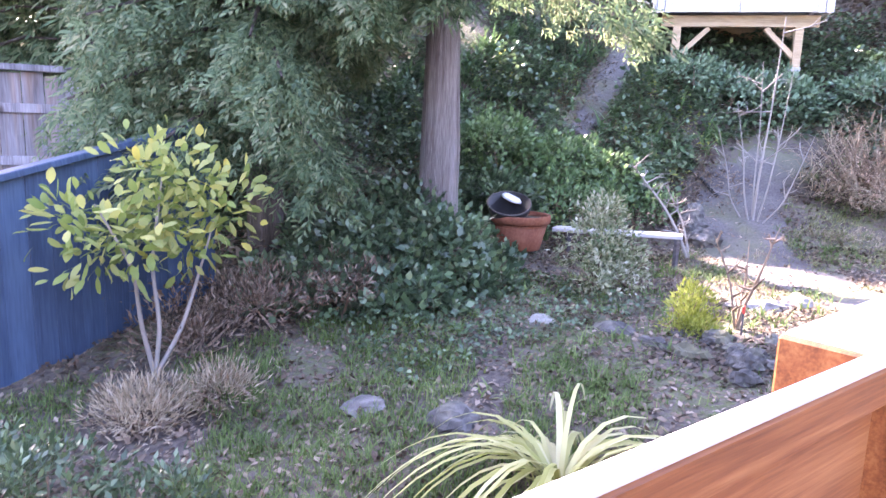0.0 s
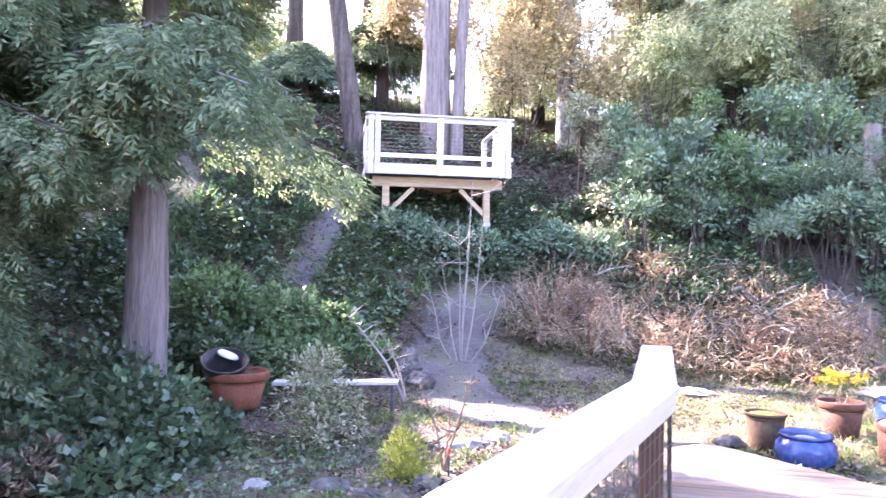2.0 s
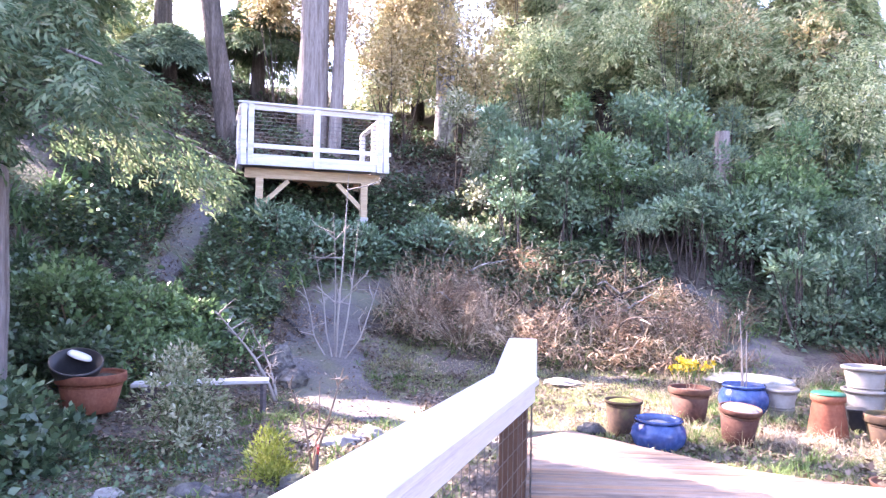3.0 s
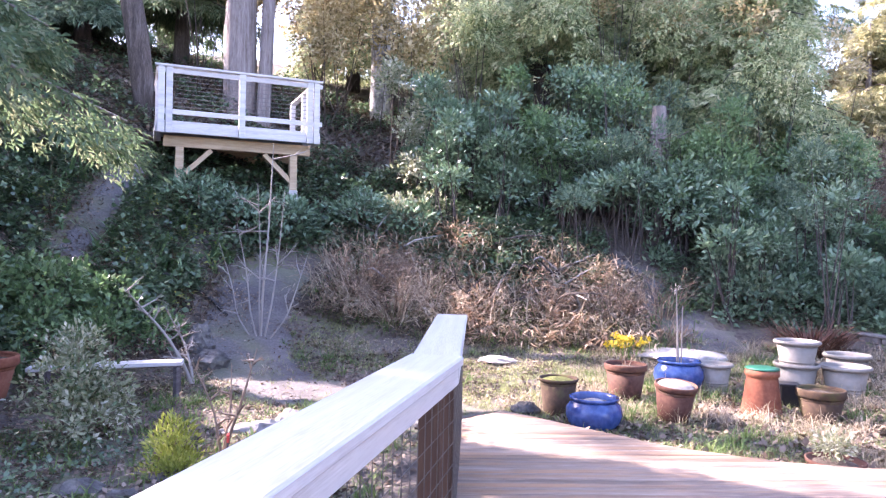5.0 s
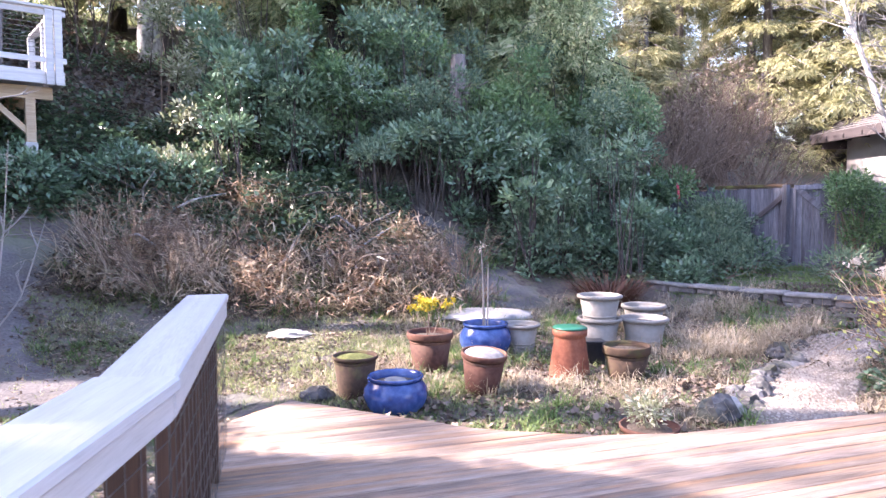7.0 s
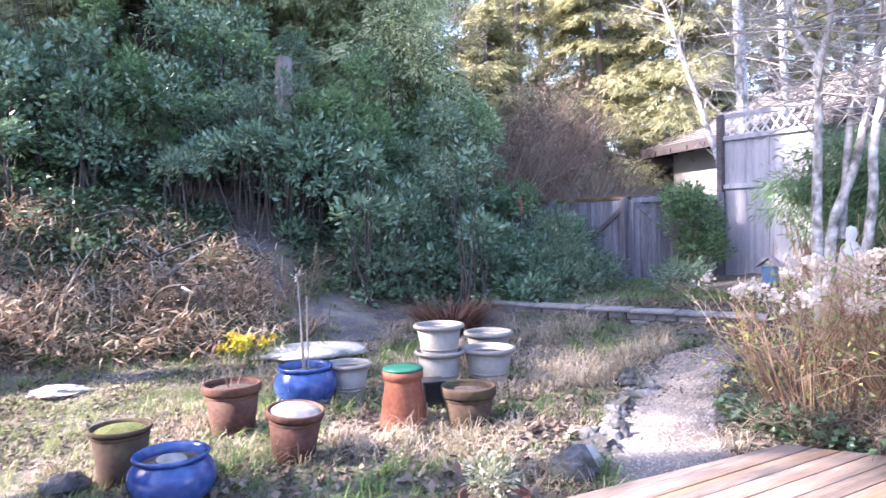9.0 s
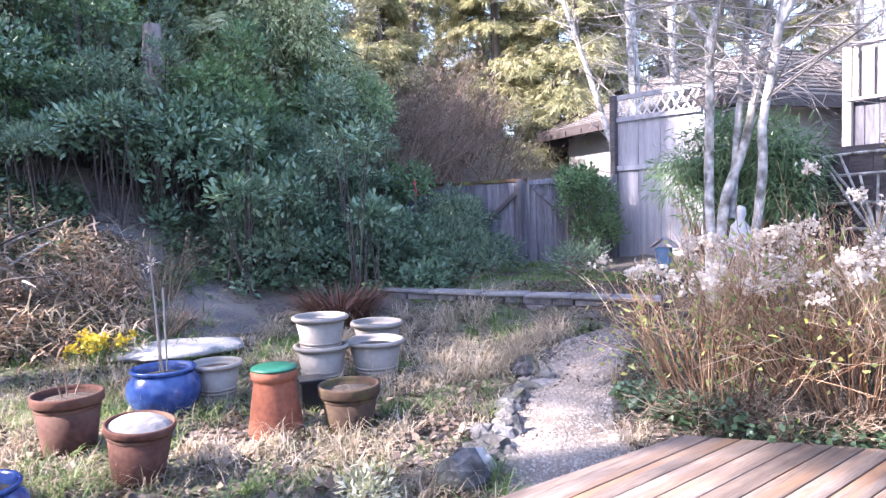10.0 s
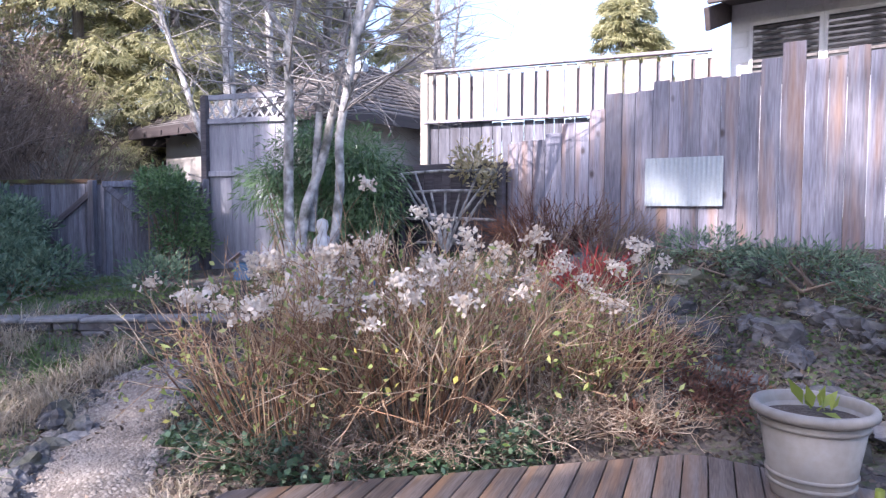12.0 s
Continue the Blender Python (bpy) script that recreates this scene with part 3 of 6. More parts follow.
def build_deck():
    deck = thing("deck", 0, 0, 0, "weathered brown wooden garden deck of long boards", "deck", kind="structure")
    along, across = BOARD_WAY, np.array([0.951, 0.31])
    vs = [np.dot(p, across) for p in DECK]
    step, gap = 0.143, 0.007
    v = min(vs) + 0.02
    rnd = random.Random(3)
    while v + step < max(vs):
        a, b = spans(v + gap / 2, DECK, along, across), spans(v + step - gap / 2, DECK, along, across)
        if len(a) != len(b):
            a = b = spans(v + step / 2, DECK, along, across)
        for (a0, a1), (b0, b1) in zip(a, b):
            m = (a0 + a1 + b0 + b1) / 4
            y0, y1 = -(step - gap) / 2, (step - gap) / 2
            top = rnd.uniform(-0.0015, 0.0015)
            e = 0.004
            q = [(a0 - m, y0), (a1 - m, y0), (b1 - m, y1), (b0 - m, y1)]
            verts = [(x, y, -0.036) for x, y in q] + [(x, y, top - e) for x, y in q] + [(x + (e if i in (0, 3) else -e), y + (e if i < 2 else -e), top) for i, (x, y) in enumerate(q)]
            faces = [(0, 1, 5, 4), (1, 2, 6, 5), (2, 3, 7, 6), (3, 0, 4, 7), (4, 5, 9, 8), (5, 6, 10, 9), (6, 7, 11, 10), (7, 4, 8, 11), (8, 9, 10, 11), (3, 2, 1, 0)]
            c = along * m + across * (v + step / 2)
            # local x runs along the board, local y across it
            mat4 = Matrix(((along[0], across[0], 0, c[0]), (along[1], across[1], 0, c[1]), (0, 0, 1, 0), (0, 0, 0, 1)))
            put("plank", fast_mesh("plank", verts, faces), M_DECK, deck, at=mat4)
        v += step
    n = len(DECK)
    for i in range(n):
        p, q = DECK[i], DECK[(i + 1) % n]
        beam("fascia", (*p, -0.12), (*q, -0.12), 0.035, 0.16, M_DARK, deck)


build_deck()


# ---- house behind the camera ----
def build_house_wall():
    wall = thing("wall_house", -2.4, -2.5, 0, "plain pale house wall behind the deck", "wall", kind="structure")
    part("wall", box(0.2, 9, 3.4, 0), M_STUCCO, wall, at=pose(0, 0, 1.4))


build_house_wall()


# ---- railings ----
RAIL_A, RAIL_B, RAIL_C = (1.25, .64), (3.39, .707), (5.34, 1.14)


def wire_panel(parent, p, q, z0, z1):
    p, q = np.array(p), np.array(q)
    n = max(2, int(np.linalg.norm(q - p) / 0.1))
    a, b = [], []
    for k in range(n + 1):
        c = p + (q - p) * k / n
        a.append((*c, z0)), b.append((*c, z1))
    for z in np.arange(z0, z1 + 0.01, 0.1):
        a.append((*p, z)), b.append((*q, z))
    put("wire_mesh", stick_mesh("wire_mesh", a, b, 0.002, 0.002), M_WIRE, parent, "thin galvanised wire mesh")


def build_railing():
    r = thing("deck_railing", 0, 0, 0, "cedar deck railing with a wide pale painted cap and wire mesh", "railing")
    top = 1.05
    beam("rail_cap", (*RAIL_A, top - .022), (*RAIL_B, top - .022), .25, .045, M_CAP, r, "wide pale painted cap board", 0.008)
    beam("rail_cap", (RAIL_B[0] - .03, RAIL_B[1] - .005, top - .024), (*RAIL_C, top - .024), .225, .045, M_CAP, r, "wide pale painted cap board", 0.008)
    for p, q in ((RAIL_A, RAIL_B), (RAIL_B, RAIL_C)):
        d = (Vector(q) - Vector(p)).normalized()
        s = Vector((d.y, -d.x)) * 0.085
        beam("top_rail", (p[0] + s.x, p[1] + s.y, top - .09), (q[0] + s.x, q[1] + s.y, top - .09), .035, .088, M_CAP, r)
        beam("bottom_rail", (*p, .12), (*q, .12), .04, .085, M_POST, r)
        L = (Vector(q) - Vector(p)).length
        turn = math.degrees(math.atan2(d.y, d.x))
        for k in ((.09, L - .1) if p == RAIL_A else (.55, 1.02, 1.42, L - .1)):
            c = Vector(p) + d * k
            upright("post", c.x, c.y, 0, top - .045, .055, .1, turn, M_POST, r, "red-brown cedar post, shade under the rail put into its dark colour")
        wire_panel(r, Vector(p) + s, Vector(q) + s, .16, top - .13)
    upright("end_board", RAIL_A[0] - .014, RAIL_A[1], .0, top - .006, .024, .25, 3, M_CEDAR, r, "orange-brown cedar end board")
    # the stretch beside the stairs, nearer the house
    h = thing("stair_railing", 0, 0, 0, "orange cedar handrail with a white top beside the deck stairs", "railing")
    a, b = (-1.2, .60), (1.31, .546)
    beam("handrail", (a[0], a[1] + .013, 1.006), (b[0], b[1] + .013, 1.006), .043, .084, M_CEDAR, h, "orange grained cedar rail", 0.008)
    beam("rail_cap", (a[0], a[1] + .013, 1.054), (b[0], b[1] + .013, 1.054), .045, .012, M_CAP, h, "white painted top strip", 0.003)
    beam("panel", (a[0], a[1] + .03, .50), (b[0] - .1, b[1] + .03, .50), .025, .92, M_CEDAR, h, "brown cedar side panel")
    upright("post", 1.29, .548, 0, .95, .05, .1, 2, M_CAP, h, "pale painted end post")
    upright("post", -.9, .51, 0, .95, .09, .09, 2, M_CEDAR, h)


build_railing()


# ---- viewing platform ----
def build_platform():
    A, B = Vector((10.83, 7.96)), Vector((12.62, 5.74))
    d = (B - A).normalized()
    back = Vector((-d.y, d.x))
    if back.dot(Vector((1, 1))) < 0:
        back = -back
    W, D = (B - A).length, 2.2
    turn = math.degrees(math.atan2(d.y, d.x))
    floor_z, top = 3.70, 4.64
    p = thing("viewing_platform", 0, 0, 0, "small pale wooden lookout platform on fir posts on the bank", "platform")

    def at(u, v, z):
        c = A + d * u + back * v
        return (c.x, c.y, z)
    # floor planks, fascia and framing
    k = 0.0
    while k < D:
        beam("plank", at(0.02, k + .07, floor_z - .02), at(W - .02, k + .07, floor_z - .02), .135, .035, M_PLATFORM, p)
        k += .142
    for u0, v0, u1, v1 in ((0, -.025, W, -.025), (0, D, W, D), (-.025, 0, -.025, D), (W + .025, 0, W + .025, D)):
        beam("fascia", at(u0, v0, floor_z - .10), at(u1, v1, floor_z - .10), .04, .21, M_PLATFORM, p, "pale painted fascia board")
    for v in (.25, D - .4):
        beam("beam", at(.1, v, floor_z - .32), at(W - .1, v, floor_z - .32), .1, .2, M_BEAM, p, "brown fir support beam")
    # posts and rails
    for u, v in ((.05, -.06), (.18, -.06), (W / 2, -.06), (W - .18, -.06), (W - .05, -.06), (.05, D), (W - .05, D), (.03, D / 2), (W - .03, D / 2)):
        c = at(u, v, 0)
        upright("post", c[0], c[1], floor_z - .22, top, .11, .09, turn, M_PLATFORM, p)
    for (u0, v0), (u1, v1) in (((-.06, -.06), (W + .06, -.06)), ((.03, -.1), (.03, D)), ((W - .03, -.1), (W - .03, D))):
        beam("top_rail", at(u0, v0, top + .02), at(u1, v1, top + .02), .13, .04, M_PLATFORM, p)
        if v0 > 0 or v1 > 0:
            continue
        beam("upper_rail", at(u0 * .5, v0, top - .06), at(u1, v1, top - .06), .04, .08, M_PLATFORM, p)
        beam("lower_rail", at(u0 * .5, v0, floor_z + .16), at(u1, v1, floor_z + .16), .04, .085, M_PLATFORM, p)
    a, b = [], []
    for z in np.arange(floor_z + .26, top - .1, .075):
        for (u0, v0), (u1, v1) in (((0, -.05), (W, -.05)), ((.03, 0), (.03, D)), ((W - .03, 0), (W - .03, D))):
            a.append(at(u0, v0, z)), b.append(at(u1, v1, z))
    put("cable", stick_mesh("cable", a, b, .005, .005), M_WIRE, p, "thin horizontal steel cables")
    # legs, braces and footings
    for v in (.25, D - .4):
        for u, s in ((.38, 1), (W - .42, -1)):
            c = at(u, v, 0)
            g = float(height(c[0], c[1]))
            upright("leg", c[0], c[1], min(g, 2.55) - .1, floor_z - .42, .14, .14, turn, M_BEAM, p, "square fir leg")
            upright("footing", c[0], c[1], min(g, 2.5) - .25, 2.6, .17, .17, turn, M_CONCRETE, p, "pale concrete footing")
            beam("brace", at(u + s * .03, v, floor_z - .95), at(u + s * .55, v, floor_z - .44), .09, .09, M_BEAM, p, "diagonal fir brace")


build_platform()


# ---- fences ----
def board_fence(name, p, q, base, tops, width, thick, mat, label, group="", post_mat=None, rails=(), uneven=0.02, gap=0.006, posts=()):
    """Upright boards from p to q. base and tops: functions of the share of the way."""
    f = thing(name, 0, 0, 0, label, "fence", group)
    p, q = Vector(p), Vector(q)
    L = (q - p).length
    d = (q - p) / L
    turn = math.degrees(math.atan2(d.y, d.x))
    s = Vector((d.y, -d.x))
    rnd = random.Random(len(label))
    u = 0.0
    while u < L:
        w = width * rnd.uniform(.8, 1.2)
        c = p + d * (u + w / 2) + s * rnd.uniform(-.004, .004)
        k = (u + w / 2) / L
        upright("board", c.x, c.y, base(k), tops(k) + rnd.uniform(-uneven, uneven), w - gap, thick, turn, mat, f, bevel=0.003)
        u += w
    for z, side in rails:
        a, b = p + s * side, q + s * side
        beam("rail", (a.x, a.y, z(0)), (b.x, b.y, z(1)), .045, .09, post_mat or mat, f)
    for k in posts:
        c = p + d * (k * L) + s * 0.07
        upright("post", c.x, c.y, base(k) - .2, tops(k) + .06, .1, .1, turn, post_mat or mat, f)
    return f, d, s


def build_fences():
    # grey fence with braces, back of the garden
    P1, P2, P3, P4 = (18.2, -5.3), (14.6, -6.95), (13.95, -8.45), (10.7, -9.55)
    f, d, s = board_fence("board_fence", P1, P2, lambda k: .25, lambda k: 1.9, .16, .022, M_GREYWOOD, "weathered grey board fence with diagonal braces and mossy top", "garden fences", rails=((lambda k: .55, .04),), posts=(0, .5, .97))
    for a, b, z0, z1 in ((.97, .62, 1.8, .8), (.5, .85, 1.8, .7), (.03, .4, 1.8, .8)):
        L = (Vector(P2) - Vector(P1))
        x, y = Vector(P1) + L * a + s * .05, Vector(P1) + L * b + s * .05
        beam("brace", (x.x, x.y, z0), (y.x, y.y, z1), .03, .1, M_DARK, f, "dark diagonal brace")
    beam("coping", (P1[0], P1[1], 1.95), (P2[0] + .1, P2[1], 1.95), .14, .06, M_MOSSY, f, "moss-covered top board")
    f, d, s = board_fence("board_fence", P2, P3, lambda k: .25, lambda k: 1.95, .16, .022, M_GREYWOOD, "weathered grey board fence with a single long brace", "garden fences", posts=(.97,), rails=((lambda k: 1.9, .04),))
    L = Vector(P3) - Vector(P2)
    x, y = Vector(P2) + L * .05 + s * .05, Vector(P2) + L * .6 + s * .05
    beam("brace", (x.x, x.y, 1.85), (y.x, y.y, 1.0), .03, .1, M_GREYWOOD, f)
    # lattice screen over the dark fence
    P5 = (12.3, -9.0)
    f, d, s = board_fence("lattice_fence", P3, P5, lambda k: .4, lambda k: 2.95, .5, .02, M_PANEL, "tall grey panel fence topped with diagonal lattice", "garden fences", posts=(), rails=((lambda k: 2.98, .03), (lambda k: 3.38, .0), (lambda k: 2.1, .03)))
    n = 9
    Lv = Vector(P5) - Vector(P3)
    for k in range(n):
        for sg in (1, -1):
            a = Vector(P3) + Lv * (k / n)
            e = Vector(P3) + Lv * max(0, min(1, (k + 1.5 * sg) / n))
            beam("lattice_slat", (a.x, a.y, 3.0), (e.x + .01 * sg, e.y + .01 * sg, 3.38), .012, .035, M_PLATFORM, f, bevel=0)
    for k in (0,):
        c = Vector(P3) + Lv * k + s * .05
        upright("post", c.x, c.y, .3, 3.42, .11, .11, 20, M_DARK, f)
    # dark low fence behind the trellis
    board_fence("board_fence", P5, (7.95, -9.38), lambda k: .45, lambda k: 2.1, .17, .022, M_DARK, "dark weathered board fence behind a stick trellis", "garden fences", posts=(.5,), rails=((lambda k: 2.1, .03),))
    # tall stepped fence
    def step_top(k):
        x = 8.36 - 6.16 * k
        steps = ((7.9, 2.38), (7.55, 2.46), (7.27, 2.56), (7.12, 2.72), (6.95, 2.85), (6.44, 2.86), (5.33, 2.95), (5.09, 3.06), (4.82, 3.2), (4.62, 3.03), (4.3, 3.1), (0, 3.04))
        return next(z for lim, z in steps if x > lim)
    f, d, s = board_fence("tall_board_fence", (8.36, -9.25), (2.2, -9.5), lambda k: .75, step_top, .19, .024, M_TALLWOOD, "tall grey and orange cedar board fence with stepped top", "garden fences", uneven=.025)
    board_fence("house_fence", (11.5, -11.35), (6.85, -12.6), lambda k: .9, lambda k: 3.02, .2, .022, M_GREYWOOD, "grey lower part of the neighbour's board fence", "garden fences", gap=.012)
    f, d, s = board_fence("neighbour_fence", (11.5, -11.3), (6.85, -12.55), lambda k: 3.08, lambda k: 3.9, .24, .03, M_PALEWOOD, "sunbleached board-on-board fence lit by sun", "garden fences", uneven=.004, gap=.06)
    board_in = [(11.48, -11.37), (6.85, -12.62)]
    L = Vector(board_in[1]) - Vector(board_in[0])
    k = 0.0
    while k < 1:
        a = Vector(board_in[0]) + L * k
        upright("inner_board", a.x, a.y, 3.08, 3.84, .16, .02, math.degrees(math.atan2(d.y, d.x)), M_TALLWOOD, f, bevel=.003)
        k += .041
    for z in (3.06, 3.95):
        beam("rail", (11.5, -11.28, z), (6.85, -12.53, z), .12, .05, M_TALLWOOD, f)
    upright("post", 11.5, -11.3, .8, 3.95, .14, .1, 15, M_PALEWOOD, f)
    # corrugated patch on the tall fence
    patch = thing("metal_patch", 6.09, -9.285, 1.565, "pale corrugated metal sheet nailed on the fence", "metal sheet")
    n = 96
    x = np.linspace(0, .85, n)
    prof = .007 * np.sin(x / .85 * 2 * np.pi * 17)
    rows = [np.stack([x - .425, prof + o, np.full(n, z)], 1) for o, z in ((.0, 0.0), (.0, .535), (-.004, .535), (-.004, 0.0))]
    v = np.concatenate(rows)
    fs = [(r * n + i, r * n + i + 1, ((r + 1) % 4) * n + i + 1, ((r + 1) % 4) * n + i) for r in (0, 2) for i in range(n - 1)]
    put("sheet", fast_mesh("sheet", v, fs), M_TIN, patch, at=pose(0, 0, 0, 0, 0, 2.4))
    # small square hole cover
    cover = thing("vent_block", 7.35, -9.24, 1.22, "small dark square vent with two holes at the fence foot", "vent")
    part("frame", box(.1, .04, .22, .005), M_TERRA, cover)
    for z in (-.05, .05):
        part("hole", box(.06, .05, .06, 0), M_BLACK, cover, at=pose(0, .005, z))
    # blue fence and grey fence by the cedar
    f, d, s = board_fence("blue_fence", (-.9, 4.75), (2.0, 6.35), lambda k: -.6, lambda k: .72 + .62 * k, .2, .025, M_BLUE_FENCE, "deep blue painted board fence in shade with a sloping top", "side fences", uneven=.0, gap=.003)
    beam("coping", (-.9, 4.73, .75), (2.02, 6.33, 1.37), .12, .05, M_BLUE_FENCE, f, "blue painted sloping capping board")
    f, d, s = board_fence("side_fence", (-1.2, 8.3), (1.72, 7.86), lambda k: -.3, lambda k: 1.78, .17, .022, M_TALLWOOD, "pale grey board fence with a capping board", "side fences", posts=(.98,), rails=((lambda k: 1.45, .03), (lambda k: .95, .03)))
    beam("coping", (-1.2, 8.28, 1.83), (1.8, 7.83, 1.83), .16, .06, M_GREYWOOD, f, "grey capping board")


build_fences()


def build_trellis():
    t = thing("trellis", 0, 0, 0, "rustic grey stick trellis leaning on the dark fence", "trellis")
    P, Q = Vector((10.12, -9.07)), Vector((8.3, -9.06))
    D = Q - P
    for z in (1.05, 1.38, 1.75, 2.02):
        a, b = P + D * (.2 if z < 1.3 else .02), P + D * (.8 if z < 1.3 else .99)
        tube("stick", [(a.x, a.y, z), ((a.x + b.x) / 2, (a.y + b.y) / 2 + .02, z + .02), (b.x, b.y, z)], [.02, .022, .018], M_BIRCH, t, sides=6)
    for k0, k1, z1 in ((.5, .06, 1.95), (.5, .2, 2.02), (.5, .36, 1.75), (.5, .5, 1.75), (.5, .64, 1.75), (.5, .8, 2.0), (.5, .95, 1.9), (.05, .42, 1.3), (.95, .6, 1.35)):
        a, b = P + D * k0, P + D * k1
        z0 = .92 if k0 == .5 else 2.02
        tube("stick", [(a.x, a.y + .05, z0), ((a.x + b.x) / 2, (a.y + b.y) / 2 + .06, (z0 + z1) / 2), (b.x, b.y + .05, z1)], [.02, .02, .015], M_BIRCH, t, sides=6)
    for k in (.03, .98):
        a = P + D * k
        upright("post", a.x, a.y, .6, 2.12, .09, .09, 0, M_DARK, t)


build_trellis()


# ---- buildings ----
def slope_courses(parent, a, b, c, d, n, seed):
    """Lapped shingle courses on one roof slope: eave from a to b, top from d to c."""
    a, b, c, d = (np.array(v, float) for v in (a, b, c, d))
    up = unit(np.cross(b - a, (c + d) / 2 - a))
    up = up if up[2] > 0 else -up
    r = np.random.default_rng(seed)
    for k in range(n):
        t0, t1 = k / n, min(1.0, (k + 1.25) / n)
        m = 26
        u = np.linspace(0, 1, m)[:, None]
        ragged = r.uniform(-.022, .022, (m, 1)) * unit(d - a)
        low = (a + (d - a) * t0) * (1 - u) + (b + (c - b) * t0) * u + ragged + up * .045
        high = (a + (d - a) * t1) * (1 - u) + (b + (c - b) * t1) * u + up * .004
        v = np.concatenate([low, high, low - up * .035, high - up * .03])
        f = []
        for i in range(m - 1):
            f += [(i, i + 1, m + i + 1, m + i), (2 * m + i, 2 * m + i + 1, i + 1, i), (3 * m + i, 3 * m + i + 1, 2 * m + i + 1, 2 * m + i)]
        put("shingle_course", fast_mesh("shingle_course", v, f), M_SHINGLE, parent)


def build_shed():
    h = thing("neighbour_house", 0, 0, 0, "low pale house with a dark hipped shingle roof behind the fence", "house")
    x0, x1, y0, y1, ez, rz = 14.4, 22.7, -11.6, -18.6, 3.66, 5.3
    ym = (y0 + y1) / 2
    r0, r1 = (16.6, ym, rz), (22.7, ym, rz)
    for xa, ya, xb, yb in ((15.2, -12.4, 22.0, -12.4), (15.2, -17.8, 22.0, -17.8), (15.2, -12.4, 15.2, -17.8), (22.0, -12.4, 22.0, -17.8)):
        beam("wall", (xa, ya, 2.0), (xb, yb, 2.0), .2, 3.3, M_STUCCO, h, "pale stucco wall")
    slope_courses(h, (x1, y0, ez), (x0, y0, ez), r0, r1, 17, 1)
    slope_courses(h, (x0, y0, ez), (x0, y1, ez), r0, r0, 14, 2)
    slope_courses(h, (x0, y1, ez), (x1, y1, ez), r1, r0, 17, 3)
    part("soffit", box(x1 - x0, y0 - y1, .05, 0), M_EAVE, h, "dark soffit boards", pose((x0 + x1) / 2, ym, ez - .06))
    for xa, ya, xb, yb in ((x0, y0, x1, y0), (x0, y0, x0, y1), (x1, y0, x1, y1)):
        beam("gutter_board", (xa, ya, ez - .1), (xb, yb, ez - .1), .06, .27, M_EAVE, h, "dark eave board")
    for y, t in ((y0, r1), (y1, r1)):
        beam("bargeboard", (x1, y, ez - .02), (x1, t[1], t[2] - .02), .06, .18, M_EAVE, h)
    for k in range(9):
        x = 15.0 + k * .85
        beam("rafter_tail", (x, y0 - .8, ez - .12), (x, y0 + .06, ez - .13), .06, .12, M_EAVE, h)
    beam("beam_end", (22.3, -11.75, ez - .3), (22.3, -12.5, ez - .3), .12, .2, M_EAVE, h)
    part("roof_vent", box(.34, .34, .28, .03), M_TIN, h, "small metal roof vent", pose(16.3, -14.4, 5.1, 0, 0, 20))


build_shed()


def build_house():
    h = thing("shingled_house", .1, 0, .12, "white shingled house corner with a louvred window and dark eave", "house")
    y0 = -13.35
    part("wall", box(7, .3, 3.6, .01), M_WHITE, h, "white painted wall", pose(3.25, y0 - .2, 3.1))
    rnd = random.Random(5)
    for r in range(9):
        x = 6.72
        while x > 2.0:
            w = rnd.uniform(.16, .3)
            z = 2.9 + r * .24
            inside = x - w < 6.4 and z > 3.4 and z < 4.3
            if not inside:
                part("shingle", box(w - .008, .02, .25, .002), M_WHITE, h, at=pose(x - w / 2, y0 - .035, z, 3, 0, 0))
            x -= w
    for x0, x1 in ((5.45, 6.38), (4.35, 5.33)):
        win = part("window", box(x1 - x0 + .12, .08, 1.08, .008), M_WHITE, h, "white framed louvred window", pose((x0 + x1) / 2, y0, 3.8))
        part("pane", box(x1 - x0, .02, .94, 0), M_GLASS, win, at=pose(0, .045, 0))
        for k in range(11):
            part("louvre", box(x1 - x0 - .02, .012, .05, 0), M_SHINGLE, win, at=pose(0, .062, -.42 + k * .084, 25, 0, 0))
    part("eave", box(8.4, 1.5, .14, .02), M_EAVE, h, "dark overhanging eave", pose(2.58, y0 + .25, 4.70, -6, 0, 0))
    part("fascia", box(8.4, .06, .24, .01), M_EAVE, h, at=pose(2.58, y0 + 1.0, 4.58))
    part("bargeboard", box(.08, 1.7, .34, .01), M_EAVE, h, at=pose(6.78, y0 + .2, 4.5, -18, 0, 0))
    for side in (1,):
        part("roof", box(8.4, 3.2, .1, .01), M_SHINGLE, h, at=pose(2.58, y0 - 1.0, 5.4, 20, 0, 0))


build_house()


# ---- pots ----
def soil(parent, r, z, label=""):
    lathe("soil", [(r, z - .015), (r * .7, z), (r * .35, z + .012), (.001, z + .008)], M_COMPOST, parent, label, steps=24, wobble=.03)


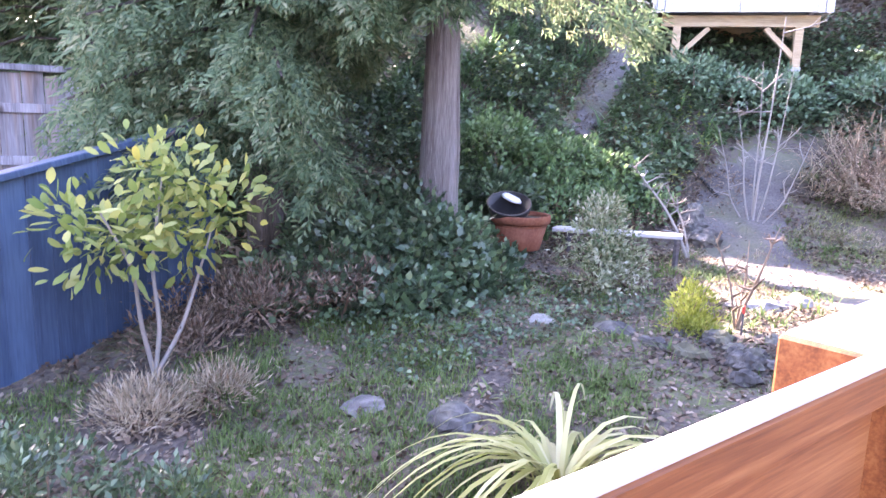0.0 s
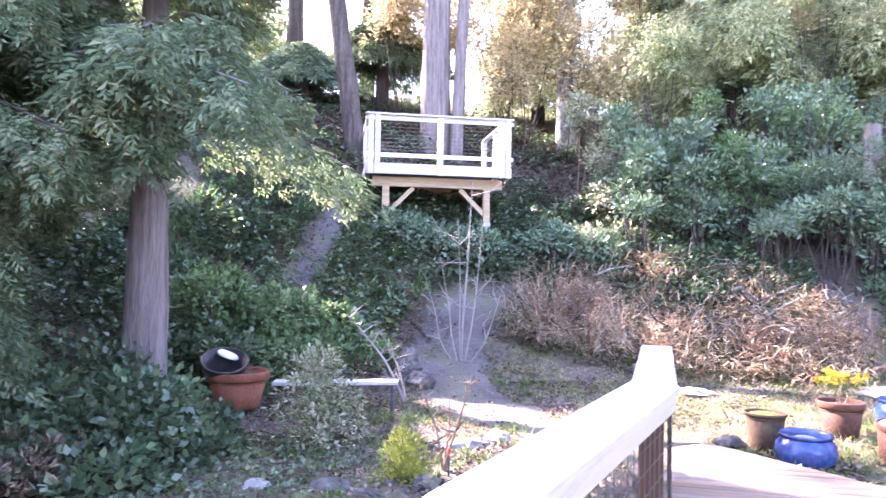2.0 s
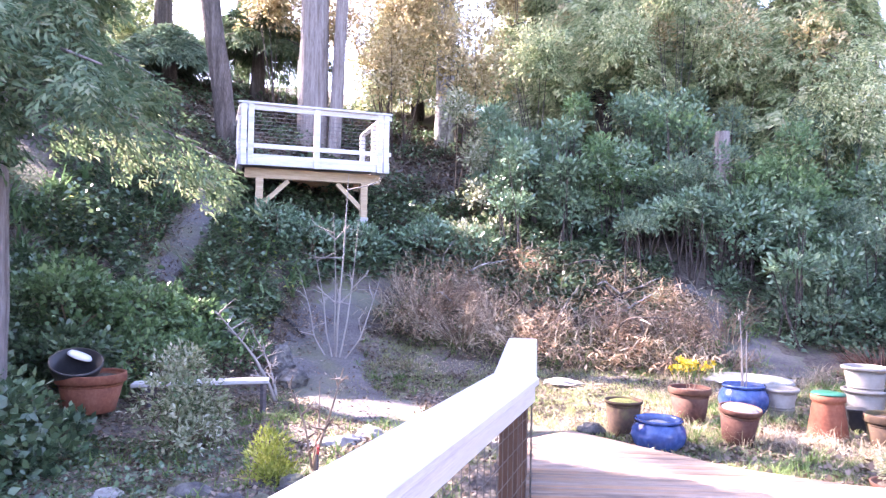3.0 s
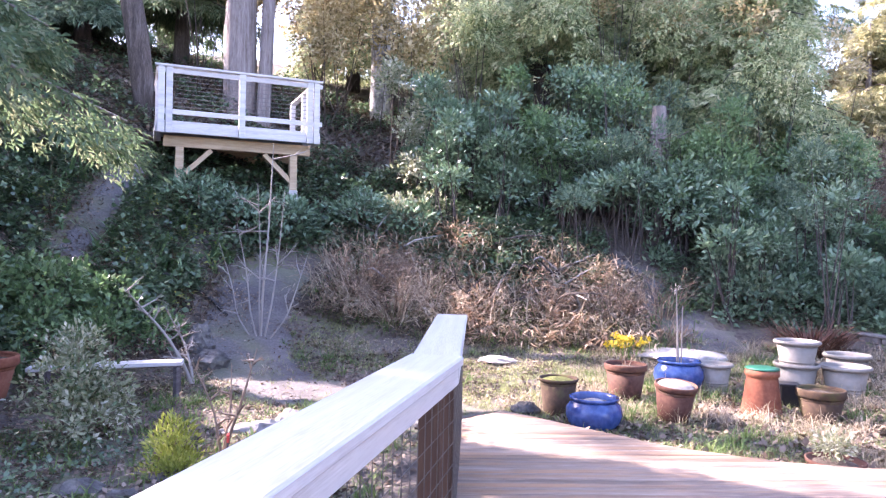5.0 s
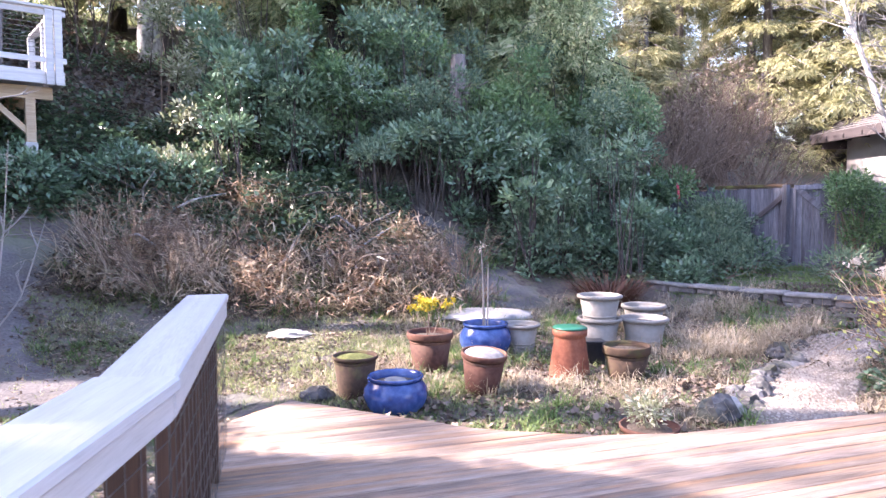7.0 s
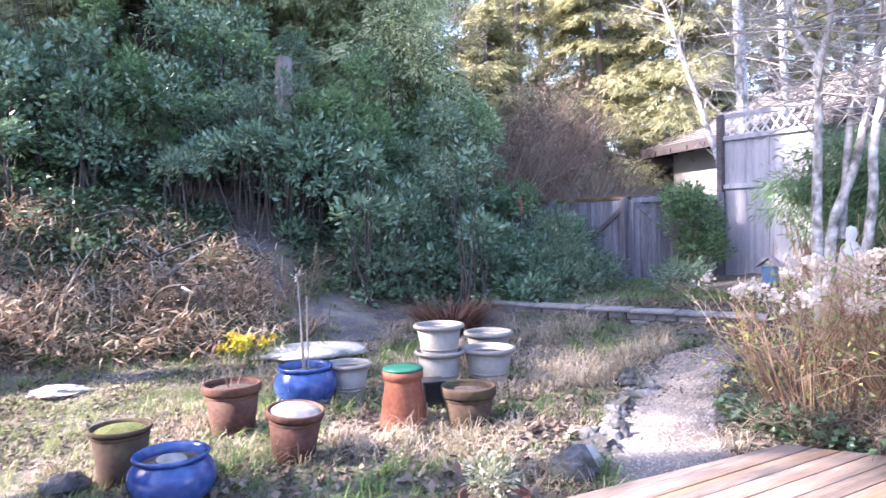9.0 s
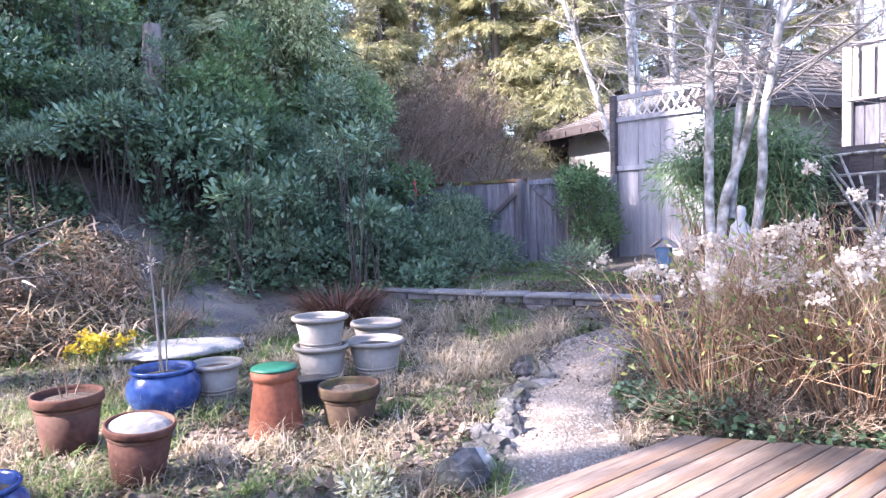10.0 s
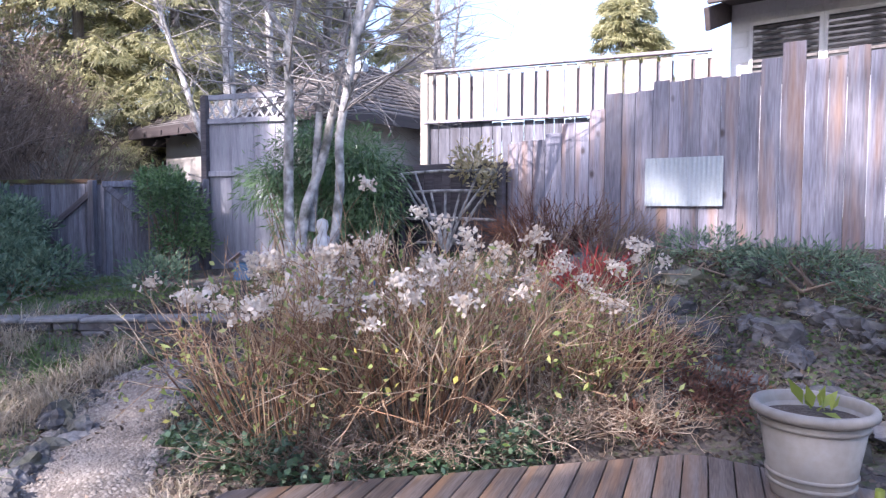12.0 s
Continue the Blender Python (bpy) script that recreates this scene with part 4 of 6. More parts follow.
def classic_pot(x, y, r, h, mat, label, tilt=(0, 0), z=None, rim=.055, group="garden pots", soil_depth=.04):
    """A tapered pot with a thick rolled rim."""
    g = float(height(x, y)) if z is None else z
    p = thing("plant_pot", x, y, g - .012, label, "plant pot", group)
    p.matrix_basis = pose(x, y, g - .012, tilt[0], tilt[1], 0)
    b = r * .68
    lathe("body", [(.001, 0), (b, 0), (b + .006, .012), (r * .9, h - rim - .02), (r * .885, h - rim - .02), (r * .86, h - .03), (b * .9, .03), (.001, .03)], mat, p)
    lathe("rim", [(r * .88, h - rim - .005), (r * .965, h - rim), (r, h - rim + .012), (r, h - .014), (r * .985, h), (r * .93, h), (r * .90, h - .012), (r * .87, h - rim)], mat, p)
    lathe("band", [(r * .885, h - rim - .035), (r * .905, h - rim - .03), (r * .905, h - rim - .015), (r * .885, h - rim - .01)], mat, p)
    soil(p, r * .88, h - soil_depth)
    return p


def round_pot(x, y, r, h, mat, label):
    g = float(height(x, y))
    p = thing("plant_pot", x, y, g - .012, label, "plant pot", "garden pots")
    prof = [(.001, 0), (r * .62, 0), (r * .70, .02), (r * .92, h * .30), (r, h * .52), (r * .95, h * .72), (r * .82, h * .86), (r * .78, h * .90)]
    lathe("body", prof + [(r * .74, h * .86), (r * .85, h * .6), (r * .6, .04), (.001, .04)], mat, p, steps=56)
    lathe("rim", [(r * .77, h * .89), (r * .84, h * .92), (r * .87, h * .965), (r * .84, h), (r * .79, h * .99), (r * .76, h * .93), (r * .74, h * .88)], mat, p, steps=56)
    soil(p, r * .75, h * .84)
    return p


def planter(x, y, r, h, label, z=None, bands=(.25, .34), mat=None, group="garden pots"):
    """A cream urn-like plastic planter with raised bands and a wide rolled lip."""
    mat = mat or M_CREAM
    g = float(height(x, y)) if z is None else z
    p = thing("planter", x, y, g - .004, label, "planter", group)
    lathe("body", [(.001, 0), (r * .62, 0), (r * .64, .02), (r * .86, h * .88), (r * .83, h * .88), (r * .6, .05), (.001, .05)], mat, p, steps=56)
    lathe("lip", [(r * .84, h * .86), (r * .93, h * .88), (r * .99, h * .91), (r, h * .95), (r * .97, h * .99), (r * .91, h), (r * .87, h * .985), (r * .85, h * .93), (r * .83, h * .87)], mat, p, steps=56)
    for k in bands:
        q = r * (.64 + .22 * k / .88)
        lathe("band", [(q * .99, h * k - .012), (q * 1.035, h * k - .008), (q * 1.035, h * k + .008), (q * .99, h * k + .012)], mat, p, steps=56)
    soil(p, r * .84, h * .86)
    return p


def scatter_leaves(parent, name, centre, radius, n, length, mat, up=0.4, flat=1.0, label=""):
    d = ball(n) * np.array([1, 1, flat])
    base = np.array(centre) + d * radius * RNG.uniform(.2, 1, (n, 1))
    way = unit(d + RNG.normal(0, .5, (n, 3)) + np.array([0, 0, up]))
    L = RNG.uniform(.6, 1.2, n) * length
    return put(name, leaf_mesh(name, base, way, ball(n), L, L * .4), mat, parent, label)


def build_pots():
    p = classic_pot(7.37, .55, .20, .38, M_MOSSY, "dark mossy clay pot at the deck corner", rim=.03)
    lathe("moss", [(.178, .35), (.13, .368), (.06, .378), (.001, .376)], M_MOSS, p, "yellow-green moss cushion", steps=24, wobble=.06)
    p = round_pot(6.98, .18, .265, .33, M_COBALT, "round cobalt blue glazed pot with dead stalks beside the deck")
    lathe("mulch", [(.12, .27), (.09, .292), (.04, .298), (.001, .296)], M_COPING, p, "pale dry mulch", steps=20, wobble=.12)
    p = classic_pot(8.25, -.09, .23, .42, M_TERRA, "brown terracotta pot with a bare stem", rim=.07)
    put("stem", stick_mesh("stem", [(.02, 0, .36), (-.03, .02, .36), (.05, -.03, .36)], [(.05, .02, .62), (-.12, .06, .6), (.06, -.1, .56)], .006, .003), M_TWIG, p)
    p = classic_pot(7.52, -.55, .205, .38, M_TERRA, "terracotta pot leaning slightly, heaped with pale dry mulch", (4, -5), rim=.05, soil_depth=.02)
    lathe("mulch", [(.185, .36), (.15, .385), (.08, .40), (.001, .402)], M_COPING, p, "pale dry mulch heap", steps=24, wobble=.05)
    p = round_pot(8.84, -.68, .285, .38, M_COBALT, "bright blue glazed pot holding bamboo stakes")
    for q, e in (((.02, 0, .3), (-.10, .05, 1.2)), ((.06, -.03, .3), (.0, -.03, 1.0)), ((.04, .02, .3), (-.04, .03, .9))):
        put("stake", stick_mesh("stake", [q], [e], .008, .006, 6), M_TWIG_PALE, p, "pale garden stake")
    scatter_leaves(p, "flower_tip", (-.10, .05, 1.2), .04, 12, .05, M_FLOWER)
    planter(9.05, -1.08, .225, .33, "grey cream planter with old soil")
    # clay chimney pot
    g = float(height(8.06, -1.44))
    p = thing("chimney_pot", 8.06, -1.44, g - .01, "orange clay chimney pot with a green lid", "chimney pot")
    lathe("body", [(.19, 0), (.2, .015), (.195, .05), (.15, .38), (.15, .40), (.165, .41), (.165, .47), (.15, .475), (.14, .46), (.14, .38), (.17, .05), (.18, .0)], M_TERRA_RED, p, steps=48)
    lathe("lid", [(.001, .50), (.12, .498), (.16, .49), (.168, .475), (.15, .474), (.001, .474)], M_GREENLID, p, "dark green lid")
    # cream planters beyond
    a = planter(9.22, -2.0, .255, .36, "tall cream planter stacked on another")
    tagged(a, "lower cream planter of a stacked pair")
    planter(9.22, -2.0, .255, .36, "upper cream planter of a stacked pair", z=float(height(9.22, -2.0)) + .26)
    planter(9.2, -2.5, .275, .38, "cream planter with a wide rolled lip")
    planter(9.95, -2.72, .275, .42, "cream planter farther back among dry grass")
    classic_pot(7.92, -1.95, .225, .34, M_MOSSY, "dark brown mossy bowl pot with dry leaves", rim=.08)
    q = thing("nursery_pot", 8.44, -1.76, float(height(8.44, -1.76)) - .01, "square black plastic nursery pot", "plant pot", "garden pots")
    part("body", box(.19, .19, .24, .012), M_BLACK, q, at=pose(0, 0, .12))
    part("rim", box(.205, .205, .025, .006), M_BLACK, q, at=pose(0, 0, .235))
    # low bowl with a small shrub, at the deck's edge
    p = thing("plant_bowl", 6.32, -1.68, float(height(6.32, -1.68)), "low terracotta bowl with a small pale shrub", "plant pot", "garden pots")
    lathe("body", [(.001, 0), (.13, 0), (.21, .09), (.215, .12), (.2, .12), (.19, .1), (.001, .06)], M_TERRA, p)
    soil(p, .19, .1)
    scatter_leaves(p, "shrub", (0, .02, .24), .16, 420, .045, M_WHITE_LEAF, flat=.9, label="small pale green shrub")
    # big cream planter standing on the deck
    p = planter(4.08, -5.74, .315, .50, "large cream planter on the deck corner with sprouting bulbs", z=.004, bands=(.16, .26, .8))
    for _ in range(14):
        scatter_leaves(p, "sprout", (-.02, 0, .47), .09, 1, .15, M_LIME, up=1.2, flat=.3, label="green bulb shoot")
    g = thing("glass_cloche", 3.72, -5.35, 0, "small clear green glass bottle cloche on the deck", "cloche")
    lathe("body", [(.07, 0), (.072, .05), (.05, .13), (.022, .19), (.02, .24), (.017, .24), (.02, .18), (.046, .12), (.067, .05), (.066, 0)], M_LIME, g)
    # big terracotta tub in the ivy, with a black liner
    p = classic_pot(5.75, 6.05, .36, .42, M_TERRA_RED, "big red terracotta tub half sunk in ivy, holding a black tub", z=-.02, rim=.1, group="")
    lathe("black_tub", [(.001, .0), (.2, .0), (.27, .2), (.27, .22), (.25, .22), (.18, .03), (.001, .03)], M_BLACK, p, "tipped black plastic tub", pose(-.1, .12, .36, 20, -18, 0))
    lathe("white_lid", [(.001, .05), (.10, .045), (.13, .02), (.13, 0), (.001, 0)], M_WHITE, p, "white round lid", pose(-.02, .16, .58, 20, 10, 0))
    # yellow flowers on pale slab
    s = thing("stone_slab", 10.65, -.75, float(height(10.65, -.75)) + .03, "sunlit pale flat stone slab", "stone")
    put("slab", rock_mesh(.95, 1.35, .16, 3, .2), M_PALE_ROCK, s, smooth=True)
    f = thing("daffodil_clump", 10.35, -.05, float(height(10.35, -.05)), "clump of bright yellow daffodils", "flowers")
    n = 60
    a = np.concatenate([RNG.normal(0, .14, (n, 2)), np.zeros((n, 1))], 1)
    b = a + np.concatenate([RNG.normal(0, .05, (n, 2)), RNG.uniform(.16, .3, (n, 1))], 1)
    put("stem", stick_mesh("stem", a, b, .004, .003), M_GRASS, f)
    k = np.repeat(b, 7, 0)
    put("petal", leaf_mesh("petal", k, ball(len(k)) + [0, 0, .4], ball(len(k)), np.full(len(k), .05), np.full(len(k), .03)), M_YELLOW, f)


build_pots()


# ---- bench, hose, stones ----
def build_bench():
    b = thing("garden_bench", 0, 0, 0, "narrow weathered white plank bench beside the ivy", "bench")
    A, B = Vector((7.15, 4.72)), Vector((6.35, 6.05))
    d = (B - A).normalized()
    beam("seat", (A.x, A.y, .2), (B.x, B.y, .17), .24, .045, M_PLATFORM, b, "weathered white seat plank")
    for k in (.06, 1.35):
        for s in (-.09, .09):
            c = A + d * k + Vector((d.y, -d.x)) * s
            upright("leg", c.x, c.y, float(height(c.x, c.y)) - .03, .17, .06, .05, 0, M_DARK, b)


build_bench()


def build_stones():
    rnd = random.Random(11)
    for x, y, sx, sy, sz, mat, label in (
            (6.62, -2.3, .34, .26, .3, M_ROCK, "dark angular rock at the deck corner"), (6.78, -2.42, .3, .26, .22, M_PALE_ROCK, "pale rock edging the gravel path"),
            (7.25, .86, .26, .22, .2, M_ROCK, "grey stone by the deck corner"), (9.8, 1.62, .55, .35, .12, M_PALE_ROCK, "flat pale stone on the grass"),
            (5.95, 3.12, .6, .25, .12, M_COPING, "flat pale flagstone in the border"), (6.35, 2.95, .3, .25, .2, M_COPING, "pale stone in the border"),
            (6.2, 5.1, .3, .25, .2, M_ROCK, "grey stone under the bench"), (8.3, 5.1, .5, .4, .35, M_ROCK, "dark rock at the bank foot"), (8.6, 5.5, .4, .4, .5, M_ROCK, "dark rock at the bank foot"),
            (4.2, 3.4, .3, .2, .15, M_ROCK, "small grey stone in the border"), (4.0, 4.0, .25, .2, .12, M_PALE_ROCK, "small pale stone in the border"), (2.0, 3.6, .3, .25, .12, M_ROCK, "grey stone beside the lawn"),
            (2.3, 3.1, .3, .3, .2, M_ROCK, "grey stone beside striped grass"), (1.5, 2.4, .35, .3, .2, M_PALE_ROCK, "pale stone beside striped grass")):
        t = put("rock", rock_mesh(sx, sy, sz, rnd.random() * 9), mat, smooth=False)
        t.matrix_basis = pose(x, y, float(height(x, y)) + sz * .12, 0, 0, rnd.uniform(0, 180))
        tagged(t, label, "rock", "garden rocks")
    # stones edging the gravel path
    for k in range(22):
        u = k / 21 + rnd.uniform(-.02, .02)
        x, y = 6.95 + 2.1 * u, -2.55 - 1.6 * u
        t = put("rock", rock_mesh(rnd.uniform(.1, .34), rnd.uniform(.1, .24), rnd.uniform(.08, .2), k, .45), M_ROCK if rnd.random() < .8 else M_COPING)
        t.matrix_basis = pose(x + rnd.uniform(-.1, .1), y + rnd.uniform(-.12, .12), float(height(x, y)) + .03, 0, 0, rnd.uniform(0, 180))
        tagged(t, "rough stone edging the gravel path", "rock", "path edge stones")
    for k in range(18):
        x, y = 4.5 + rnd.gauss(0, .35), 2.5 + rnd.gauss(0, .25)
        t = put("rock", rock_mesh(rnd.uniform(.1, .28), rnd.uniform(.1, .2), rnd.uniform(.08, .16), k + 50, .5), M_ROCK)
        t.matrix_basis = pose(x, y, float(height(x, y)) + .02, 0, 0, rnd.uniform(0, 180))
        tagged(t, "dark broken rock in a loose pile below the railing", "rock", "rock pile")
    # rockery bank below the tall fence
    for k in range(150):
        x, y = rnd.uniform(2.8, 7.6), rnd.uniform(-8.9, -6.4)
        if x > 6.6 and y > -7.2:
            continue
        s = rnd.choice((rnd.uniform(.08, .2), rnd.uniform(.1, .26), rnd.uniform(.22, .4)))
        t = put("boulder", rock_mesh(s * 1.2, s, s * .7, k + 30, .55), M_ROCK)
        t.matrix_basis = pose(x, y, float(height(x, y)) + s * .02, rnd.uniform(-20, 20), rnd.uniform(-20, 20), rnd.uniform(0, 180))
        tagged(t, "craggy dark grey boulder in the rock bank", "rock", "rock bank boulders")


build_stones()


def build_wall():
    w = thing("stone_wall", 0, 0, 0, "low dry stone garden wall with flat pale coping", "wall", kind="structure")
    P, Q = Vector((13.0, -3.2)), Vector((10.0, -5.9))
    L = (Q - P).length
    d = (Q - P) / L
    turn = math.degrees(math.atan2(d.y, d.x))
    rnd = random.Random(2)
    for row in range(3):
        u = 0
        while u < L:
            l = rnd.uniform(.22, .5)
            c = P + d * (u + l / 2)
            g = float(height(c.x, c.y))
            part("stone", box(l - .02, rnd.uniform(.2, .26), .14, .025), M_STONE_WALL, w, at=pose(c.x, c.y, min(g, .02) + .0 + row * .13, rnd.uniform(-3, 3), rnd.uniform(-3, 3), turn + rnd.uniform(-3, 3)))
            u += l
    u = 0
    while u < L:
        l = rnd.uniform(.45, .8)
        c = P + d * (u + l / 2)
        part("coping_stone", box(l - .015, .3, .05, .015), M_COPING, w, "flat grey coping stone", at=pose(c.x, c.y, .335, rnd.uniform(-2, 2), rnd.uniform(-2, 2), turn))
        u += l


build_wall()


def build_small_things():
    t = thing("garden_statue", 9.35, -6.95, float(height(9.35, -6.95)), "small white robed garden statue by the birch", "statue")
    lathe("statue", [(.001, 0), (.15, 0), (.17, .05), (.16, .3), (.13, .55), (.10, .72), (.045, .78), (.07, .86), (.06, .93), (.001, .96)], M_PLASTER, t, steps=24)
    t.children[0].matrix_basis = pose(0, 0, .02)
    b = thing("bird_house", 9.45, -5.95, float(height(9.45, -5.95)), "small wooden bird house with a blue front on a post", "bird house")
    part("post", box(.05, .05, .5, .005), M_DARK, b, at=pose(0, 0, .25))
    part("body", box(.16, .15, .18, .008), M_BLUEBIRD, b, "pale blue box", pose(0, 0, .58, 0, 0, 40))
    for s in (1, -1):
        part("roof_board", box(.18, .26, .018, .004), M_TALLWOOD, b, at=pose(s * .07 * math.cos(radians(40)), s * .07 * math.sin(radians(40)), .73, 0, s * 38, 40))
    m = thing("blue_box", 8.35, -6.5, float(height(8.35, -6.5)), "small blue painted tub beside the statue", "tub")
    lathe("body", [(.001, 0), (.16, 0), (.2, .4), (.21, .42), (.18, .42), (.001, .4)], M_BLUEBIRD, m)
    g = thing("red_tag", 4.95, 2.75, float(height(4.95, 2.75)), "red plastic plant label on a stake", "plant label")
    part("stake", box(.012, .012, .2, 0), M_DARK, g, at=pose(0, 0, .1))
    part("label_plate", box(.07, .02, .06, .004), M_REDTAG, g, at=pose(0, 0, .21, 0, 0, 30))
    g = thing("survey_ribbon", 14.9, -4.85, 1.75, "pink survey ribbon tied on a twig in the hedge", "ribbon")
    part("ribbon", box(.05, .008, .3, 0), M_PINKTAG, g, at=pose(0, 0, .1, 0, 8, 30))
    put("twig", stick_mesh("twig", [(0, 0, -1.2)], [(0, 0, .26)], .012, .006), M_TWIG, g)
    # dark hose down the bank
    h = thing("garden_hose", 0, 0, 0, "black irrigation hose lying down the bank", "hose")
    pts = [(x, y, float(height(x, y)) + .06) for x, y in ((9.1, 7.4), (9.3, 7.0), (9.55, 6.6), (9.65, 6.1), (9.55, 5.7))]
    tube("hose", pts, [.03] * 5, M_HOSE, h, sides=8)


build_small_things()


# ---- where plants keep clear ----
def on_path(x, y):
    m = np.zeros(len(x), bool)
    for c, w in (([(6.3, -2.9), (7.2, -3.2), (8.2, -3.9), (9.1, -4.8)], .42),):
        for a, b in zip(c, c[1:]):
            a, b = np.array(a), np.array(b)
            t = np.clip(((x - a[0]) * (b - a)[0] + (y - a[1]) * (b - a)[1]) / ((b - a) @ (b - a)), 0, 1)
            m |= np.hypot(x - a[0] - t * (b - a)[0], y - a[1] - t * (b - a)[1]) < w
    return m


def on_dirt(x, y):
    return ~off_line(x, y, DIRT_LINE, .55 + .16 * patch(x, y, 51))


def off_deck(x, y):
    inside = np.zeros(len(x), bool)
    for (x0, y0), (x1, y1) in zip(DECK, DECK[1:] + DECK[:1]):
        cross = (y0 > y) != (y1 > y)
        inside ^= cross & (x < (x1 - x0) * (y - y0) / (y1 - y0 + 1e-12) + x0)
    return ~inside & (x > -1.5)


def off_line(x, y, line, w):
    """Clear of a line of points by w."""
    m = np.ones(len(x), bool)
    for a, b in zip(line, line[1:]):
        a, b = np.array(a), np.array(b)
        t = np.clip(((x - a[0]) * (b - a)[0] + (y - a[1]) * (b - a)[1]) / ((b - a) @ (b - a)), 0, 1)
        m &= np.hypot(x - a[0] - t * (b - a)[0], y - a[1] - t * (b - a)[1]) > w
    return m


def off_bank(x, y):
    """Clear of the paths up the bank and of the tub."""
    return (np.hypot(x - 5.75, y - 6.05) > .6) & off_line(x, y, BANK_LINE, .3) & off_line(x, y, DIRT_LINE, .6) & off_line(x, y, RAMP_LINE, .6)


# ---- trees ----
def conifer(name, x, y, h, radius, first, n_branch, per_branch, mat, bark, label, trunk_r=.2, spray=.22, droop=.5, lean=(0, 0), base=None, group="forest conifers", spread=.28, fine=False):
    """A trunk with drooping branches, each set with flat sprays."""
    z = (float(height(x, y)) if base is None else base) - .1
    t = thing(name, x, y, z, label, "tree", group)
    top = np.array([lean[0], lean[1], h])
    tube("trunk", [(0, 0, 0), tuple(top * .3), tuple(top * .65), tuple(top)], [trunk_r * 1.25, trunk_r, trunk_r * .6, .02], bark, t, sides=12, rough=.03)
    k = RNG.uniform(0, 1, n_branch) ** .85
    hz_ = first + (h - first) * k
    a = RNG.uniform(0, 2 * np.pi, n_branch)
    L = radius * (1 - k) ** .75 * RNG.uniform(.65, 1.15, n_branch) + .15
    org = top[None] * (hz_ / h)[:, None]
    out = np.stack([np.cos(a), np.sin(a), np.zeros(n_branch)], 1)

    def along(s, i):
        return org[i] + out[i] * (L[i] * s)[:, None] + np.array([0, 0, 1.0]) * (L[i] * (.18 * s - droop * s * s))[:, None]
    i = np.arange(n_branch)
    put("branch", stick_mesh("branch", np.concatenate([along(np.full(n_branch, s), i) for s in (0, .4)]), np.concatenate([along(np.full(n_branch, s), i) for s in (.4, .95)]), .022, .010), bark, t)
    i = np.repeat(i, per_branch)
    s = RNG.uniform(.12, 1, len(i)) ** .7
    c = along(s, i)
    side = np.cross(out[i], np.array([0, 0, 1.0]))
    w = RNG.normal(0, 1, len(i)) * spread * (L[i] * (1.1 - s * .6))
    c = c + side * w[:, None] + np.array([0, 0, -1.0]) * (np.abs(w) * .35 + RNG.uniform(0, .5 if fine else .15, len(i)))[:, None]
    way = out[i] * .7 + side * np.sign(w)[:, None] * .5 + np.array([0, 0, -1.0]) * (droop * .9 + RNG.uniform(0, .5, len(i)))[:, None] + RNG.normal(0, .3, (len(i), 3))
    nrm = np.array([0, 0, 1.0]) + RNG.normal(0, .45, (len(i), 3))
    Ls = spray * RNG.uniform(.6, 1.35, len(i))
    put("crown", feather_mesh("crown", c, way, nrm, Ls * 1.5) if fine else spray_mesh("crown", c, way, nrm, Ls * 1.15, (-.6, 0, .6)), mat, t)
    return t


def bush(name, lumps, n, leaf, mat, label, category="bush", group="", ratio=.45, up=.35, twigs=True, twig_mat=None, shell=.35):
    """Leaves in the shells of overlapping lumps (x, y, z, rx, ry, rz), z from the ground."""
    c = np.array(lumps, float)
    g = height(c[:, 0], c[:, 1])
    c[:, 2] += g
    o = c[:, :3].mean(0)
    o[2] = g.mean()
    t = thing(name, *o, label, category, group)
    w = c[:, 3] * c[:, 5] + .02
    per = 9
    n = n // per
    i = RNG.choice(len(c), n, p=w / w.sum())
    d = ball(n)
    d[:, 2] = np.where(d[:, 2] < -.3, -d[:, 2], d[:, 2])
    r = 1 - shell * RNG.uniform(0, 1, n) ** 1.5
    bumps = 1 + .16 * np.sin(d[:, 0] * 7 + i * 2.1) * np.sin(d[:, 1] * 6 + i) + .08 * np.sin(d[:, 2] * 13 + i)
    p = c[i, :3] + d * c[i, 3:] * (r * bumps)[:, None]
    # rosettes of leaves at the tips
    p, d = np.repeat(p, per, 0), np.repeat(d, per, 0)
    fan = RNG.normal(0, 1, p.shape)
    p = p + fan * leaf * .55
    keep = p[:, 2] > height(p[:, 0], p[:, 1]) - .02
    p, d, fan = p[keep], d[keep], fan[keep]
    way = unit(d * .6 + fan * .5 + np.array([0, 0, up - .2]) + RNG.normal(0, .3, p.shape))
    nrm = unit(d + np.array([0, 0, .6]) + RNG.normal(0, .5, p.shape))
    L = leaf * RNG.uniform(.6, 1.3, len(p))
    put("foliage", leaf_mesh("foliage", p - o, way, nrm, L, L * ratio), mat, t)
    if twigs:
        m = max(12, n // (110 if shell > .84 else 18))
        j = RNG.choice(len(c), m)
        a = np.stack([c[j, 0] + RNG.normal(0, .1, m), c[j, 1] + RNG.normal(0, .1, m), height(c[j, 0], c[j, 1]) - .02], 1)
        b = c[j, :3] + ball(m) * c[j, 3:] * .8
        b[:, 2] = np.maximum(b[:, 2], a[:, 2] + .1)
        put("branch", stick_mesh("branch", a - o, b - o, .02 if leaf > .05 else .008, .004), twig_mat or M_TWIG, t)
    return t


